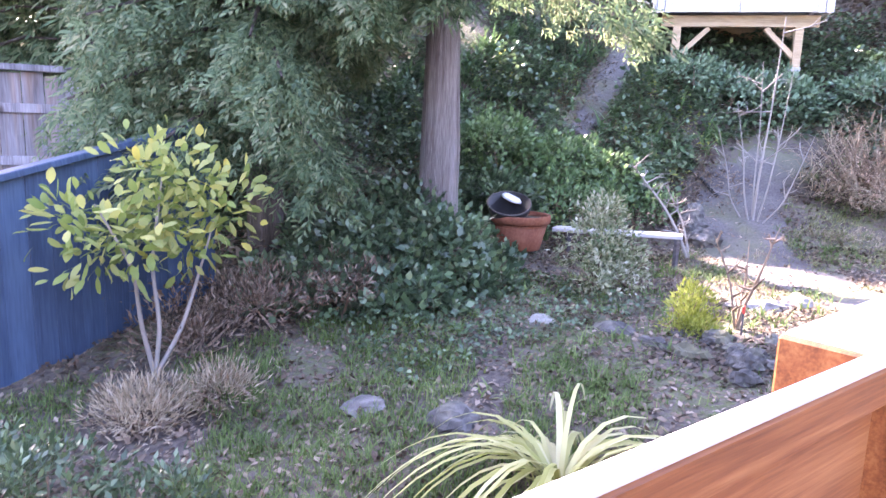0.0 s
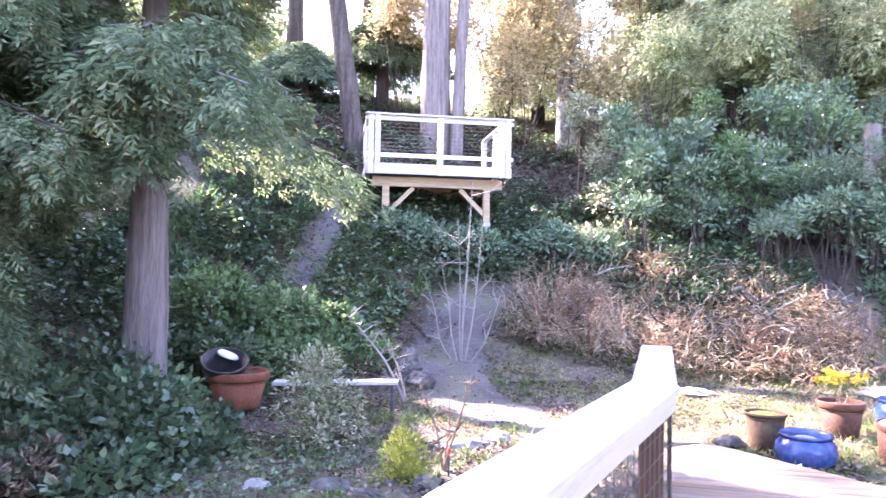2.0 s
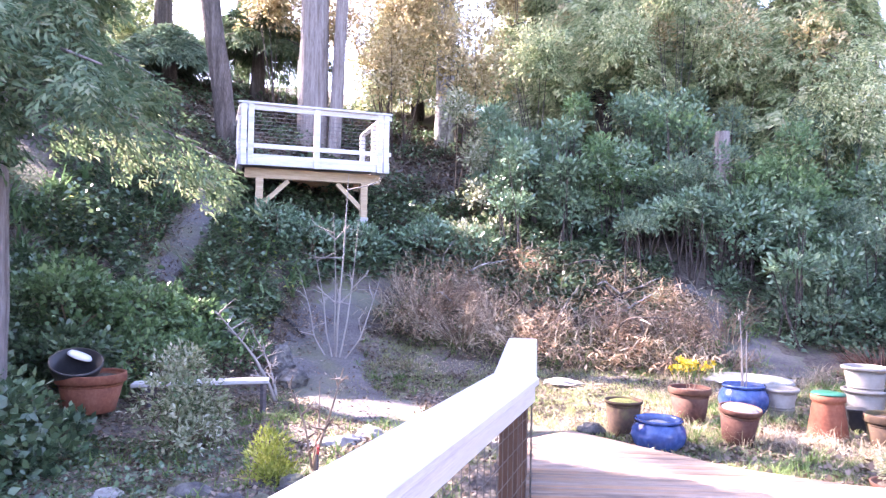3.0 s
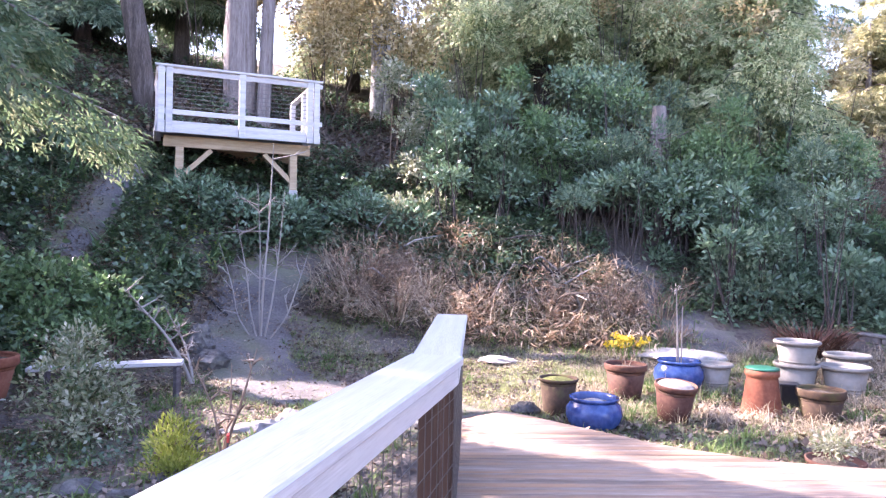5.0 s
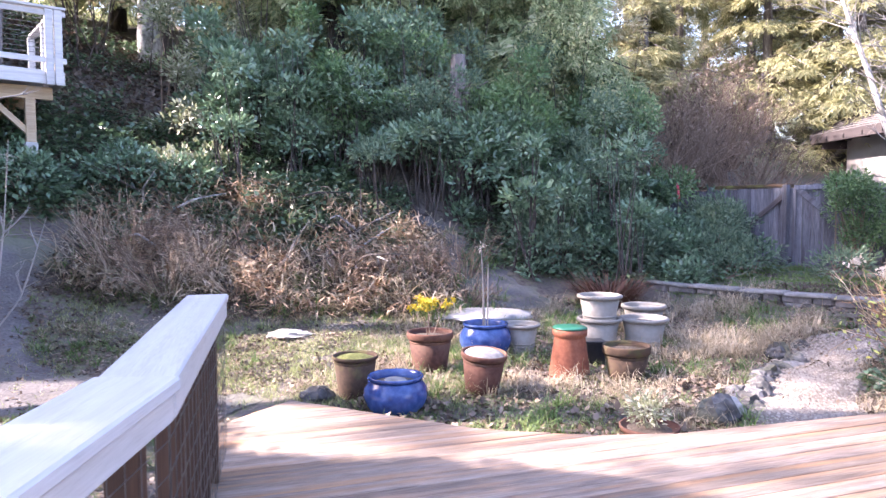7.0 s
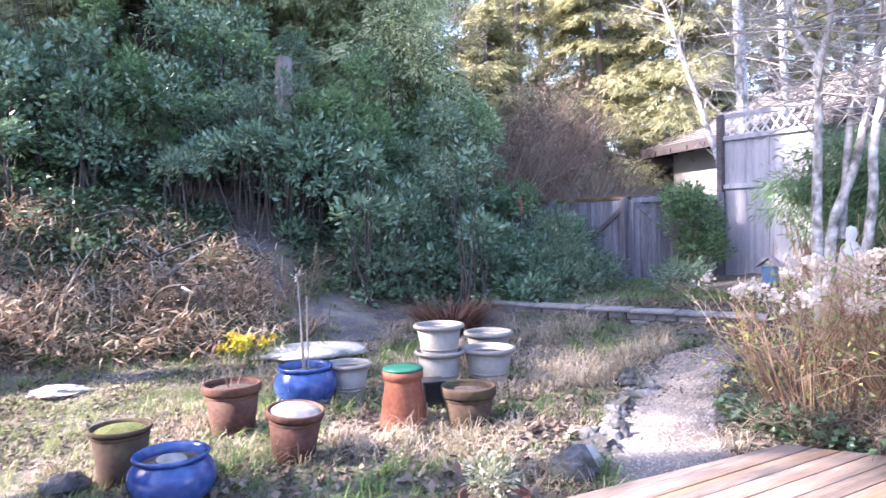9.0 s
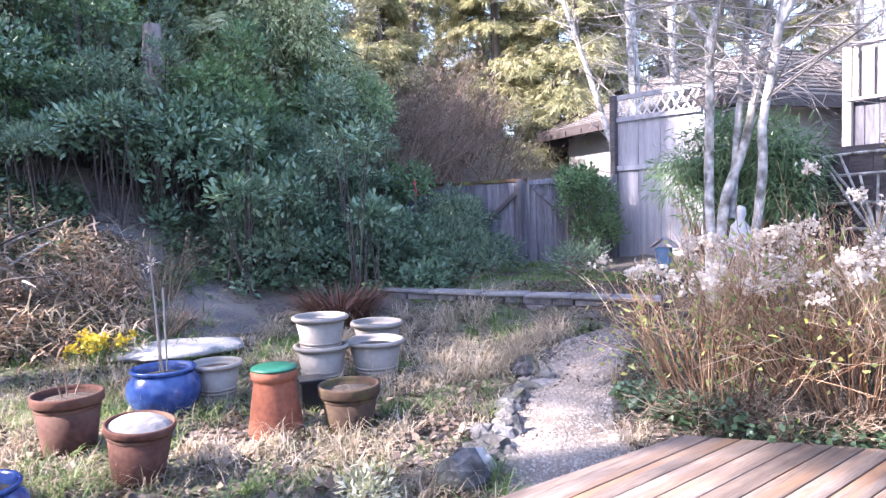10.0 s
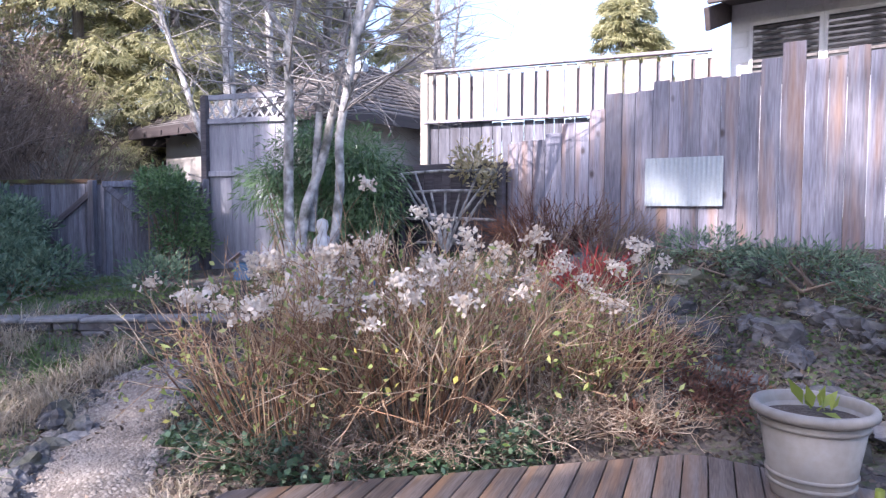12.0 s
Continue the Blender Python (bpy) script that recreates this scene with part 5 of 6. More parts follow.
def patch(x, y, seed):
    """Soft blotches between -1 and 1, about a metre across."""
    r = np.random.default_rng(seed)
    out = np.zeros(len(x))
    for _ in range(6):
        a, f, p = r.uniform(0, 6.28), r.uniform(2.0, 6.0), r.uniform(0, 6.28)
        out += np.sin((x * np.cos(a) + y * np.sin(a)) * f + p)
    return out / 3


def carpet(name, area, n, leaf, mat, label, category, lift=.12, ratio=.75, keep=None, up=.5):
    """Leaves strewn over a stretch of ground, as stuff. area: (x0, x1, y0, y1)."""
    x, y = RNG.uniform(area[0], area[1], n), RNG.uniform(area[2], area[3], n)
    if keep is not None:
        m = keep(x, y)
        x, y = x[m], y[m]
    lump = .5 + .5 * np.sin(x * 3.1 + np.sin(y * 2.3)) * np.sin(y * 2.9 + 1)
    z = height(x, y) + RNG.uniform(0, 1, len(x)) * lift * (.35 + lump)
    p = np.stack([x, y, z], 1)
    way = unit(RNG.normal(0, 1, p.shape) * [1, 1, .5] + [0, 0, up * .4])
    nrm = unit(np.array([0, 0, 1.0]) + RNG.normal(0, .45, p.shape))
    L = leaf * RNG.uniform(.55, 1.3, len(p))
    ob = put(name, leaf_mesh(name, p, way, nrm, L, L * ratio), mat)
    return tagged(ob, label, category, kind="stuff")


def tufts(name, area, n, length, mat, label, category, clump=8, bend=.35, width=.006, keep=None):
    """Tufts of blades over a stretch of ground, as stuff."""
    x, y = RNG.uniform(area[0], area[1], n), RNG.uniform(area[2], area[3], n)
    if keep is not None:
        m = keep(x, y)
        x, y = x[m], y[m]
    x, y = np.repeat(x, clump) + RNG.normal(0, .03, len(x) * clump), np.repeat(y, clump) + RNG.normal(0, .03, len(y) * clump)
    p = np.stack([x, y, height(x, y) - .01], 1)
    way = unit(RNG.normal(0, .45, p.shape) * [1, 1, 0] + [0, 0, 1])
    L = length * RNG.uniform(.4, 1.3, len(p))
    ob = put(name, blade_mesh(name, p, way, L, np.full(len(p), width), RNG.uniform(.3, 1.4, len(p)) * bend), mat)
    return tagged(ob, label, category, kind="stuff")


def twig_bush(name, x, y, n, h, spread, mat, label, category="shrub", r=.006, forks=3, curve=.3, group="", root=.3):
    """Many thin stems from one stool, each forking."""
    g = float(height(x, y))
    t = thing(name, x, y, g, label, category, group)
    A, B = [], []
    tips = []
    a = RNG.uniform(0, 2 * np.pi, n)
    s = np.sqrt(RNG.uniform(0, 1, n))
    base = np.stack([np.cos(a) * s * spread * root, np.sin(a) * s * spread * root, np.zeros(n)], 1)
    splay = spread * (1.3 - root)
    d = unit(np.stack([np.cos(a) * s * splay, np.sin(a) * s * splay, np.full(n, h * .9)], 1) + RNG.normal(0, .12 + .2 * (root - .3), (n, 3)))
    L = np.full(n, h * .45) * RNG.uniform(.7, 1.2, n)
    p = base
    for lv in range(forks):
        q = p + d * L[:, None]
        A.append(p), B.append(q)
        k = 2
        p = np.repeat(q, k, 0)
        d = unit(np.repeat(d, k, 0) + RNG.normal(0, curve, (len(p), 3)))
        L = np.repeat(L, k) * RNG.uniform(.4, .75, len(p))
    R = [np.full(len(v), r * .65 ** i) for i, v in enumerate(A)]
    R1 = [np.full(len(v), r * .65 ** (i + 1)) for i, v in enumerate(A)]
    put("stem", stick_mesh("stem", np.concatenate(A), np.concatenate(B), np.concatenate(R), np.concatenate(R1), 3), mat, t)
    return t, p


def bare_tree(name, x, y, trunks, label, group="", twigs=260, mat=None, base=None):
    """Leafless tree: each trunk is (dx, dy, height, radius, lean x, lean y)."""
    g = float(height(x, y)) if base is None else base
    t = thing(name, x, y, g - .05, label, "tree", group)
    A, B = [], []
    for dx, dy, h, r, lx, ly in trunks:
        pts = [(dx * .4, dy * .4, 0), (dx + lx * .15, dy + ly * .15, h * .25), (dx + lx * .45 + .05, dy + ly * .45, h * .55), (dx + lx, dy + ly, h)]
        tube("trunk", pts, [r * 1.2, r, r * .75, r * .3], mat or M_BIRCH, t, sides=10, rough=.04)
        P = np.array(pts)
        for _ in range(twigs // len(trunks)):
            k = RNG.uniform(.3, 1) * 3
            i = min(2, int(k))
            o = P[i] + (P[i + 1] - P[i]) * (k - i)
            d = unit(RNG.normal(0, 1, 3) * [1, 1, .35] + [0, 0, .75])
            L = h * .17 * RNG.uniform(.4, 1.2)
            m = o + d * L
            A.append((o, m, .012, .006))
            for _ in range(3):
                e = unit(d + RNG.normal(0, .5, 3))
                f = o + (m - o) * RNG.uniform(.4, 1)
                e2 = f + e * L * RNG.uniform(.3, .7)
                A.append((f, e2, .006, .002))
                A.append((e2, e2 + unit(e + RNG.normal(0, .5, 3)) * L * .3, .003, .0015))
    a, b = np.array([v[0] for v in A]), np.array([v[1] for v in A])
    put("twig", stick_mesh("twig", a, b, np.array([v[2] for v in A]), np.array([v[3] for v in A]), 4), M_TWIG_PALE if mat is None else mat, t)
    return t


def alder_clump(x, y):
    """Five pale stems from one stool, each a bent limb, forking high up. Stem points: sideways, depth, height."""
    g = float(height(x, y)) - .05
    t = thing("alder_tree", x, y, g, "clump of pale mottled alder trunks with bare branches", "tree")
    side, deep = np.array([-.781, -.625, 0]), np.array([.625, -.781, 0])
    stems = [([(-.04, 0, 0), (-.07, 0, 1.4), (-.05, 0, 2.35), (-.06, 0, 2.95)], [.065, .05, .046, .045]),
             ([(-.06, 0, 2.9), (-.26, .05, 3.22), (-.42, .1, 3.75), (-.55, .2, 5.4)], [.038, .032, .027, .01]),
             ([(-.06, 0, 2.9), (.06, -.05, 3.2), (.10, -.1, 3.75), (.2, -.2, 5.6)], [.038, .032, .027, .01]),
             ([(.0, 0, .1), (.08, 0, 1.2), (.26, .1, 1.7), (.40, .15, 2.4), (.48, .2, 2.95), (.54, .25, 3.75), (.6, .3, 6.0)], [.068, .054, .047, .042, .038, .033, .012]),
             ([(.14, .12, 1.0), (.17, .2, 1.6), (.22, .25, 2.4), (.31, .3, 3.25), (.33, .3, 3.8), (.3, .35, 6.2)], [.044, .04, .038, .035, .032, .011]),
             ([(.30, -.1, 0), (.48, -.12, 1.45), (.46, -.12, 1.95), (.58, -.15, 2.55), (.64, -.15, 3.0), (.80, -.2, 3.75), (1.0, -.2, 5.8)], [.056, .046, .044, .042, .038, .032, .01]),
             ([(.63, -.15, 2.9), (.85, -.2, 3.3), (1.2, -.25, 3.85), (1.7, -.3, 5.2)], [.04, .034, .028, .008])]
    A = []
    for pts, radii in stems:
        P = np.array([side * u + deep * v + np.array([0, 0, z]) for u, v, z in pts])
        tube("trunk", P, radii, M_BIRCH, t, sides=10, rough=.04)
        for _ in range(34):
            k = RNG.uniform(.35, 1) * (len(P) - 1)
            i = min(len(P) - 2, int(k))
            o = P[i] + (P[i + 1] - P[i]) * (k - i)
            if o[2] < 2.1:
                continue
            d = unit(RNG.normal(0, 1, 3) * [1, 1, .4] + [0, 0, .45])
            L = RNG.uniform(.5, 1.4)
            m = o + d * L
            A.append((o, m, .011, .005))
            for _ in range(4):
                e = unit(d + RNG.normal(0, .55, 3))
                f = o + (m - o) * RNG.uniform(.3, 1)
                e2 = f + e * L * RNG.uniform(.25, .6)
                A.append((f, e2, .005, .002))
                A.append((e2, e2 + unit(e + RNG.normal(0, .5, 3)) * L * .3, .0028, .0014))
    put("twig", stick_mesh("twig", np.array([v[0] for v in A]), np.array([v[1] for v in A]), np.array([v[2] for v in A]), np.array([v[3] for v in A]), 4), M_TWIG_PALE, t)


def build_trees():
    # great cedar over the ivy
    conifer("cedar_tree", 4.66, 6.3, 7.5, 2.2, 2.75, 60, 420, M_CEDAR_LEAF, M_BARK, "large red cedar with grey bark and drooping green sprays", .19, .13, .4, group="", spread=.15, fine=True)
    conifer("cedar_tree", 2.85, 6.9, 6.8, 2.0, 1.6, 92, 680, M_CEDAR_LEAF, M_DARKBARK, "dense green cedar with low branches behind the blue fence", .16, .10, .42, group="", spread=.14, fine=True)
    conifer("cedar_tree", 2.0, 9.6, 7, 2.6, .9, 80, 220, M_CEDAR_LEAF, M_DARKBARK, "green cedar behind the grey side fence", .2, .22, .45, group="", spread=.24)
    # tall firs added to shade the garden from behind the house side, crowns unseen
    for x, y, h, low, n, per in ((1.5, 14.5, 22, 12.6, 34, 62), (5.2, 14.4, 26, 13.2, 64, 66), (8.4, 14.8, 23.5, 13.4, 50, 62), (11.4, 14.6, 20, 12.2, 40, 60), (16.4, 15.0, 24, 12.4, 44, 62), (20.0, 14.8, 25, 12.6, 40, 62), (3.2, 15.6, 27, 14.5, 62, 66), (13.0, 15.4, 22, 15.0, 50, 66)):
        g = float(height(x, y))
        conifer("tall_fir", x, y, h - g, 3.0, low - g, n, per, M_FIR_DARK, M_DARKBARK, "added tall fir at the garden edge, its unseen crown shading the garden", .22, .45, .4, group="tall firs")
    # trunks round the platform
    def pole(x, y, r, h, mat, label, lean=(0, 0)):
        t = thing("tree_trunk", x, y, float(height(x, y)) - .2, label, "tree")
        tube("trunk", [(0, 0, 0), (lean[0] * .3, lean[1] * .3, h * .3), (lean[0] * .6 + .05, lean[1] * .6, h * .6), (lean[0], lean[1], h)], [r * 1.2, r, r * .9, r * .7], mat, t, sides=16, rough=.05)
        for _ in range(7):
            z, a = RNG.uniform(.3, .8) * h, RNG.uniform(0, 6.28)
            o = np.array([lean[0] * z / h, lean[1] * z / h, z])
            e = np.array([math.cos(a), math.sin(a), RNG.uniform(-.2, .5)]) * r * RNG.uniform(1.6, 4)
            tube("branch_stub", [tuple(o), tuple(o + e * .6), tuple(o + e)], [r * .16, r * .11, r * .05], mat, t, sides=6)
        return t
    pole(15.0, 8.95, .33, 14, M_BARK, "thick grey cedar trunk rising behind the platform")
    pole(15.05, 8.35, .14, 14, M_BARK, "thin pale trunk leaning beside a thick cedar trunk", (.5, -.25))
    pole(12.7, 9.6, .2, 12, M_DARKBARK, "dark leaning fir trunk near the platform", (-1.2, 1.4))
    pole(18.6, 6.75, .24, 15, M_BIRCH, "mottled pale alder trunk on the bank")
    pole(15.1, -.6, .2, 4.7 - float(height(15.1, -.6)), M_BARK, "grey broken cedar snag above the laurels")
    # forest behind, from the platform round to the far fence
    spots = [(17, 12, 3.2, 2.2), (14.5, 13, 1.8, 1.8), (10.5, 12.2, 2.2, 1.8), (6.0, 11.5, 3.2, 2.0), (22, 9, 12, 2.6), (20.5, 3.6, 11, 3.0), (18.2, 2.2, 9, 2.6), (19.5, -.2, 11, 3.2),
             (18.5, -2.6, 9.5, 2.8), (23, 1.5, 13, 3.4), (26, 6, 14, 3.4), (1.0, 12, 6, 2.6), (-2, 11, 5, 2.5), (4.2, 13, 5, 2.6)]
    for k, (x, y, h, r) in enumerate(spots):
        h = min(h, 2.6 + .42 * math.hypot(x, y) - float(height(x, y)))
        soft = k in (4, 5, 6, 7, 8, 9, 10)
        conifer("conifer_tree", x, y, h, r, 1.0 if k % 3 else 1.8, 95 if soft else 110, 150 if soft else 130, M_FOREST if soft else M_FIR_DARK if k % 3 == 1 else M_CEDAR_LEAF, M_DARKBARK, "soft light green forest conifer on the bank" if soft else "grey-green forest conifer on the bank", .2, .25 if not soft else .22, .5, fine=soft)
    # yellow-green trees far off, the sun on them put into the spray colour
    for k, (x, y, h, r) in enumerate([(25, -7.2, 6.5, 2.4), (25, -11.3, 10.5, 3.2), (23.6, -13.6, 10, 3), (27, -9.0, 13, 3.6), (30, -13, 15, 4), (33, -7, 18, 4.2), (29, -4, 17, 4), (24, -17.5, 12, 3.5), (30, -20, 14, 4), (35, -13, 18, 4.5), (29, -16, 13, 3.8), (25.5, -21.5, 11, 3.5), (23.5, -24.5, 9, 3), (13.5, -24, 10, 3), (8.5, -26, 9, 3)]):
        conifer("sunlit_conifer", x, y, h, r, .8, 100, 190, M_FIR_YELLOW if k != 5 else M_CEDAR_LEAF, M_BARK, "conifer beyond the fence, sunlight put into its yellow-green colour", .18, .27, .5, base=2.5 if x > 20 else .5)
    # golden broadleaf scrub behind the platform, its sunlit glow put into the leaf colour
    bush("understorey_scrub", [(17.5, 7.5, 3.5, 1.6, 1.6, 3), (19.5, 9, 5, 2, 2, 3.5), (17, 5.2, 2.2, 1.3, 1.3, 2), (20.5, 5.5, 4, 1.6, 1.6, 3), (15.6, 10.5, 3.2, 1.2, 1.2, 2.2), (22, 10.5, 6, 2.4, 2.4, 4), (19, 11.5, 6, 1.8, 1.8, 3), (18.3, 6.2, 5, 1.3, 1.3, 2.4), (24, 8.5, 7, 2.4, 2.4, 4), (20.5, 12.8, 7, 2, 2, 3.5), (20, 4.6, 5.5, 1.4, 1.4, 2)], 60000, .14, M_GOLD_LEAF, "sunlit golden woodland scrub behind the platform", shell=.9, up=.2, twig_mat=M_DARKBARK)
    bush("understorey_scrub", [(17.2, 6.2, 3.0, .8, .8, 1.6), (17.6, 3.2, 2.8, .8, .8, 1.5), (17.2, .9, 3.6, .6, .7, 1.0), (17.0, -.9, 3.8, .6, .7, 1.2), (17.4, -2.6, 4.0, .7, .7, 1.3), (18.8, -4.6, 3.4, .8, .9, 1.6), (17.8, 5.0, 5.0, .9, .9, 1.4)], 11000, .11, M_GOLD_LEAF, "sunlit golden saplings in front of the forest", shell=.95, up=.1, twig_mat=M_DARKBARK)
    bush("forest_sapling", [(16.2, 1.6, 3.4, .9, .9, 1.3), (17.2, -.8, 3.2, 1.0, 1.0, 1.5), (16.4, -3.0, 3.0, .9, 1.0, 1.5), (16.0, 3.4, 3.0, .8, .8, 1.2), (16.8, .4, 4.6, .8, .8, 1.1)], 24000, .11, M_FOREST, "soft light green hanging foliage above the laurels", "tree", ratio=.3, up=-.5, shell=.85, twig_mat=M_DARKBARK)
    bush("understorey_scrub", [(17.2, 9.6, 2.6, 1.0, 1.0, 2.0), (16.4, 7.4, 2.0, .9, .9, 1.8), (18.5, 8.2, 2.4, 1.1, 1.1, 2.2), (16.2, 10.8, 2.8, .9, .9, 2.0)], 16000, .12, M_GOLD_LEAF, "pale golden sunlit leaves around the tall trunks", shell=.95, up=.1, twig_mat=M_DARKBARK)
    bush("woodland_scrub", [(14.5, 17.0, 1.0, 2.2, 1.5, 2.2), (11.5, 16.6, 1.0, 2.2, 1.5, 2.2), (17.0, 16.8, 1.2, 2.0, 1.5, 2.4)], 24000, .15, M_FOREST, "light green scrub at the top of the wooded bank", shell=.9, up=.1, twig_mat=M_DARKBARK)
    # alders by the far fence
    alder_clump(8.93, -6.22)
    bare_tree("alder_tree", 14.6, -9.46, [(0, 0, 10.5, .115, .2, .3), (.05, .1, 6.5, .07, 1.6, 1.1)], "bare pale alder behind the fence", "far alders", 90)
    bare_tree("alder_tree", 14.7, -10.5, [(0, 0, 9.5, .085, .3, .1)], "bare pale alder behind the fence", "far alders", 60)
    bare_tree("bare_tree", 14.5, -15.5, [(0, 0, 7.2, .12, .3, -.2), (0, .2, 6.5, .08, -.5, .6), (.1, -.2, 6.5, .08, .2, -1)], "twiggy bare tree behind the neighbour's roof", "far alders", 420)


build_trees()


def build_bushes():
    # laurels and rhododendrons in front of the forest
    L = []
    for x, y, z, rx, ry, rz in ((14.6, 3.1, .9, .95, .9, 1.05), (14.9, 1.9, .7, .9, .9, .9), (14.3, 2.3, .4, .8, .8, .8), (14.8, .3, .6, 1.0, 1.0, 1.1), (14.4, -.9, .8, 1.0, 1.0, 1.2), (15.2, -1.6, 1.3, 1.1, 1.1, 1.4), (14.2, -2.3, .6, .9, .9, 1.0), (14.8, -3.1, .9, .9, .9, 1.2), (14.8, -3.9, .4, .6, .6, .7), (16.6, -3.5, 1.4, 1.0, 1.0, 1.5), (16.3, .6, 1.2, 1.2, 1.2, 1.7), (16.6, -2.6, 1.9, 1.2, 1.2, 1.7)):
        L.append((x, y, z, rx, ry, rz))
    for k, lump in enumerate(L):
        x, y, z, rx, ry, rz = lump
        parts = [(x, y, z, rx * .8, ry * .8, rz * .85)] + [(x + RNG.normal(-.1, .75), y + RNG.normal(0, .75), z + RNG.normal(.25, .65), rx * RNG.uniform(.24, .48), ry * RNG.uniform(.24, .48), rz * RNG.uniform(.18, .34)) for _ in range(15)]
        mat, leaf, label = ((M_LAUREL, .125, "glossy blue-green laurel bush on the bank"), (M_BAMBOO, .10, "mid-green rhododendron bush on the bank"), (M_LAUREL, .105, "dark green laurel bush on the bank"), (M_FIR_DARK, .09, "dark small-leaved holly bush on the bank"))[k % 4]
        bush("laurel_bush", parts, 8000, leaf, mat, label, "bush", "bank laurels", .42, shell=.25, twig_mat=M_DARKBARK)
    bush("variegated_bush", [(14.3, 4.3, .5, .35, .35, .5), (14.6, 4.6, 1.2, .25, .25, .4), (13.6, 3.7, .2, .35, .4, .35), (15.2, 5.1, 2.0, .4, .4, .6), (13.4, 4.3, .2, .4, .4, .35)], 3200, .10, M_WHITE_LEAF, "cream and green variegated bush catching the sun", ratio=.5, shell=.8)
    # ivy on the bank
    carpet("ivy", (9.8, 15, 1.4, 8.6), 30000, .10, M_IVY, "dark ivy covering the bank below the platform", "ivy", .4, keep=lambda x, y: (height(x, y) > 1.05 + .25 * np.sin(y * 2.1)) & (height(x, y) < 3.2) & off_bank(x, y))
    carpet("ivy", (5.4, 10.2, 5.6, 10.5), 20000, .10, M_IVY, "ivy and bramble on the shady bank", "ivy", .5, keep=lambda x, y: (height(x, y) > .2) & (patch(x, y, 9) > .0) & ((y > 6.7) | (x > 6.9)) & (np.hypot(x - 9.6, y - 5.4) > .8) & off_bank(x, y) & (patch(x, y, 9) > -.35))
    bush("salal_bush", [(11.3, 6.7, .25, .6, .6, .5), (12.0, 6.1, .25, .7, .6, .45), (11.0, 7.3, .2, .5, .5, .4), (12.9, 5.0, .3, .6, .6, .5), (13.2, 4.0, .1, .6, .6, .4)], 6500, .10, M_LAUREL, "green salal bushes under the platform")
    # big ivy mound below the cedar
    bush("ivy_mound", [(3.85, 5.4, .15, .7, .6, .55), (3.4, 5.9, .1, .8, .8, .55), (3.3, 4.95, -.1, .55, .5, .4), (4.5, 6.5, .15, .55, .5, .45), (4.25, 5.0, -.15, .4, .4, .3), (4.9, 5.6, -.15, .35, .35, .3), (6.2, 6.9, .1, .6, .5, .5), (2.7, 5.6, .05, .6, .5, .45)], 17000, .085, M_IVY, "mound of dark ivy and salal under the cedar", ratio=.7)
    bush("ivy_mound", [(7.5, 7.2, .2, .7, .7, .5), (6.7, 7.6, .3, .7, .7, .6), (8.2, 6.6, .1, .5, .5, .4)], 5000, .09, M_BAMBOO, "mid-green evergreen bushes behind the tub", ratio=.6)
    # white leaves here stand for sun on the foliage, whatever light reaches them
    bush("sunlit_shrub", [(16.2, 4.7, .6, .55, .55, 1.0), (15.6, 4.2, .1, .5, .5, .6), (16.9, 4.2, 1.1, .6, .6, 1.1), (15.0, 4.9, -.1, .5, .5, .5)], 3800, .11, M_WHITE_LEAF, "sunlit pale-leaved shrub between laurels and platform", shell=.95, up=.2)
    bush("bramble_scrub", [(20.5, -7.2, 1.4, 1.3, 1.3, 1.6), (19.3, -6.2, 1.2, 1.2, 1.0, 1.5), (22.3, -8.6, 1.6, 1.6, 1.4, 1.9), (18.2, -7.9, 1.0, 1.0, 1.0, 1.3)], 4500, .11, M_LITTER, "brown leafless bramble scrub above the grey fence", ratio=.2, shell=.95)
    # rose or spirea in front of the bench
    bush("spirea_bush", [(5.3, 4.45, .35, .45, .42, .45), (5.5, 4.65, .65, .3, .3, .32), (5.15, 4.3, .1, .42, .35, .3), (5.6, 4.4, .2, .3, .3, .3)], 4200, .055, M_WHITE_LEAF, "cream and tan twiggy spirea bush with sparse leaves", "bush", shell=.9)
    bush("lime_shrub", [(4.72, 3.08, .16, .17, .17, .24), (4.66, 3.0, .05, .2, .2, .14)], 1500, .05, M_LIME, "small bright lime green shrub", ratio=.3, up=1.0, shell=.9)
    bush("dead_mound", [(.85, 4.25, .1, .3, .28, .2), (1.35, 4.3, .06, .24, .22, .16)], 2600, .07, M_STRAW, "pale dead grass mounds by the blue fence", ratio=.12, up=.8, shell=.7)
    bush("heather_mound", [(2.1, 5.4, .2, .6, .4, .35), (2.8, 5.2, .2, .5, .4, .3), (1.5, 5.3, .1, .5, .35, .3)], 4500, .07, M_LITTER, "brown dead undergrowth beneath the blue fence", ratio=.2, up=.7, shell=.9)
    bush("azalea_bush", [(.15, 3.35, .15, .4, .4, .3), (.55, 3.05, .05, .35, .3, .25), (-.1, 3.7, .2, .4, .4, .3)], 3000, .05, M_IVY, "low green shrub at the foot of the blue fence")
    # magnolia in front of the blue fence
    t = thing("magnolia_shrub", 1.14, 5.0, float(height(1.1, 5.05)), "young magnolia with pale yellow-green leaves before the blue fence", "shrub")
    for q in ([(0, 0, 0), (-.08, 0, .4), (-.12, -.05, .8), (-.35, -.1, 1.25)], [(0, 0, 0), (.05, 0, .35), (.02, .05, .8), (.15, .1, 1.5)], [(0, 0, 0), (.2, .02, .3), (.32, .05, .6), (.5, .1, 1.1)]):
        tube("stem", q, [.018, .016, .012, .006], M_TWIG_PALE, t, sides=6)
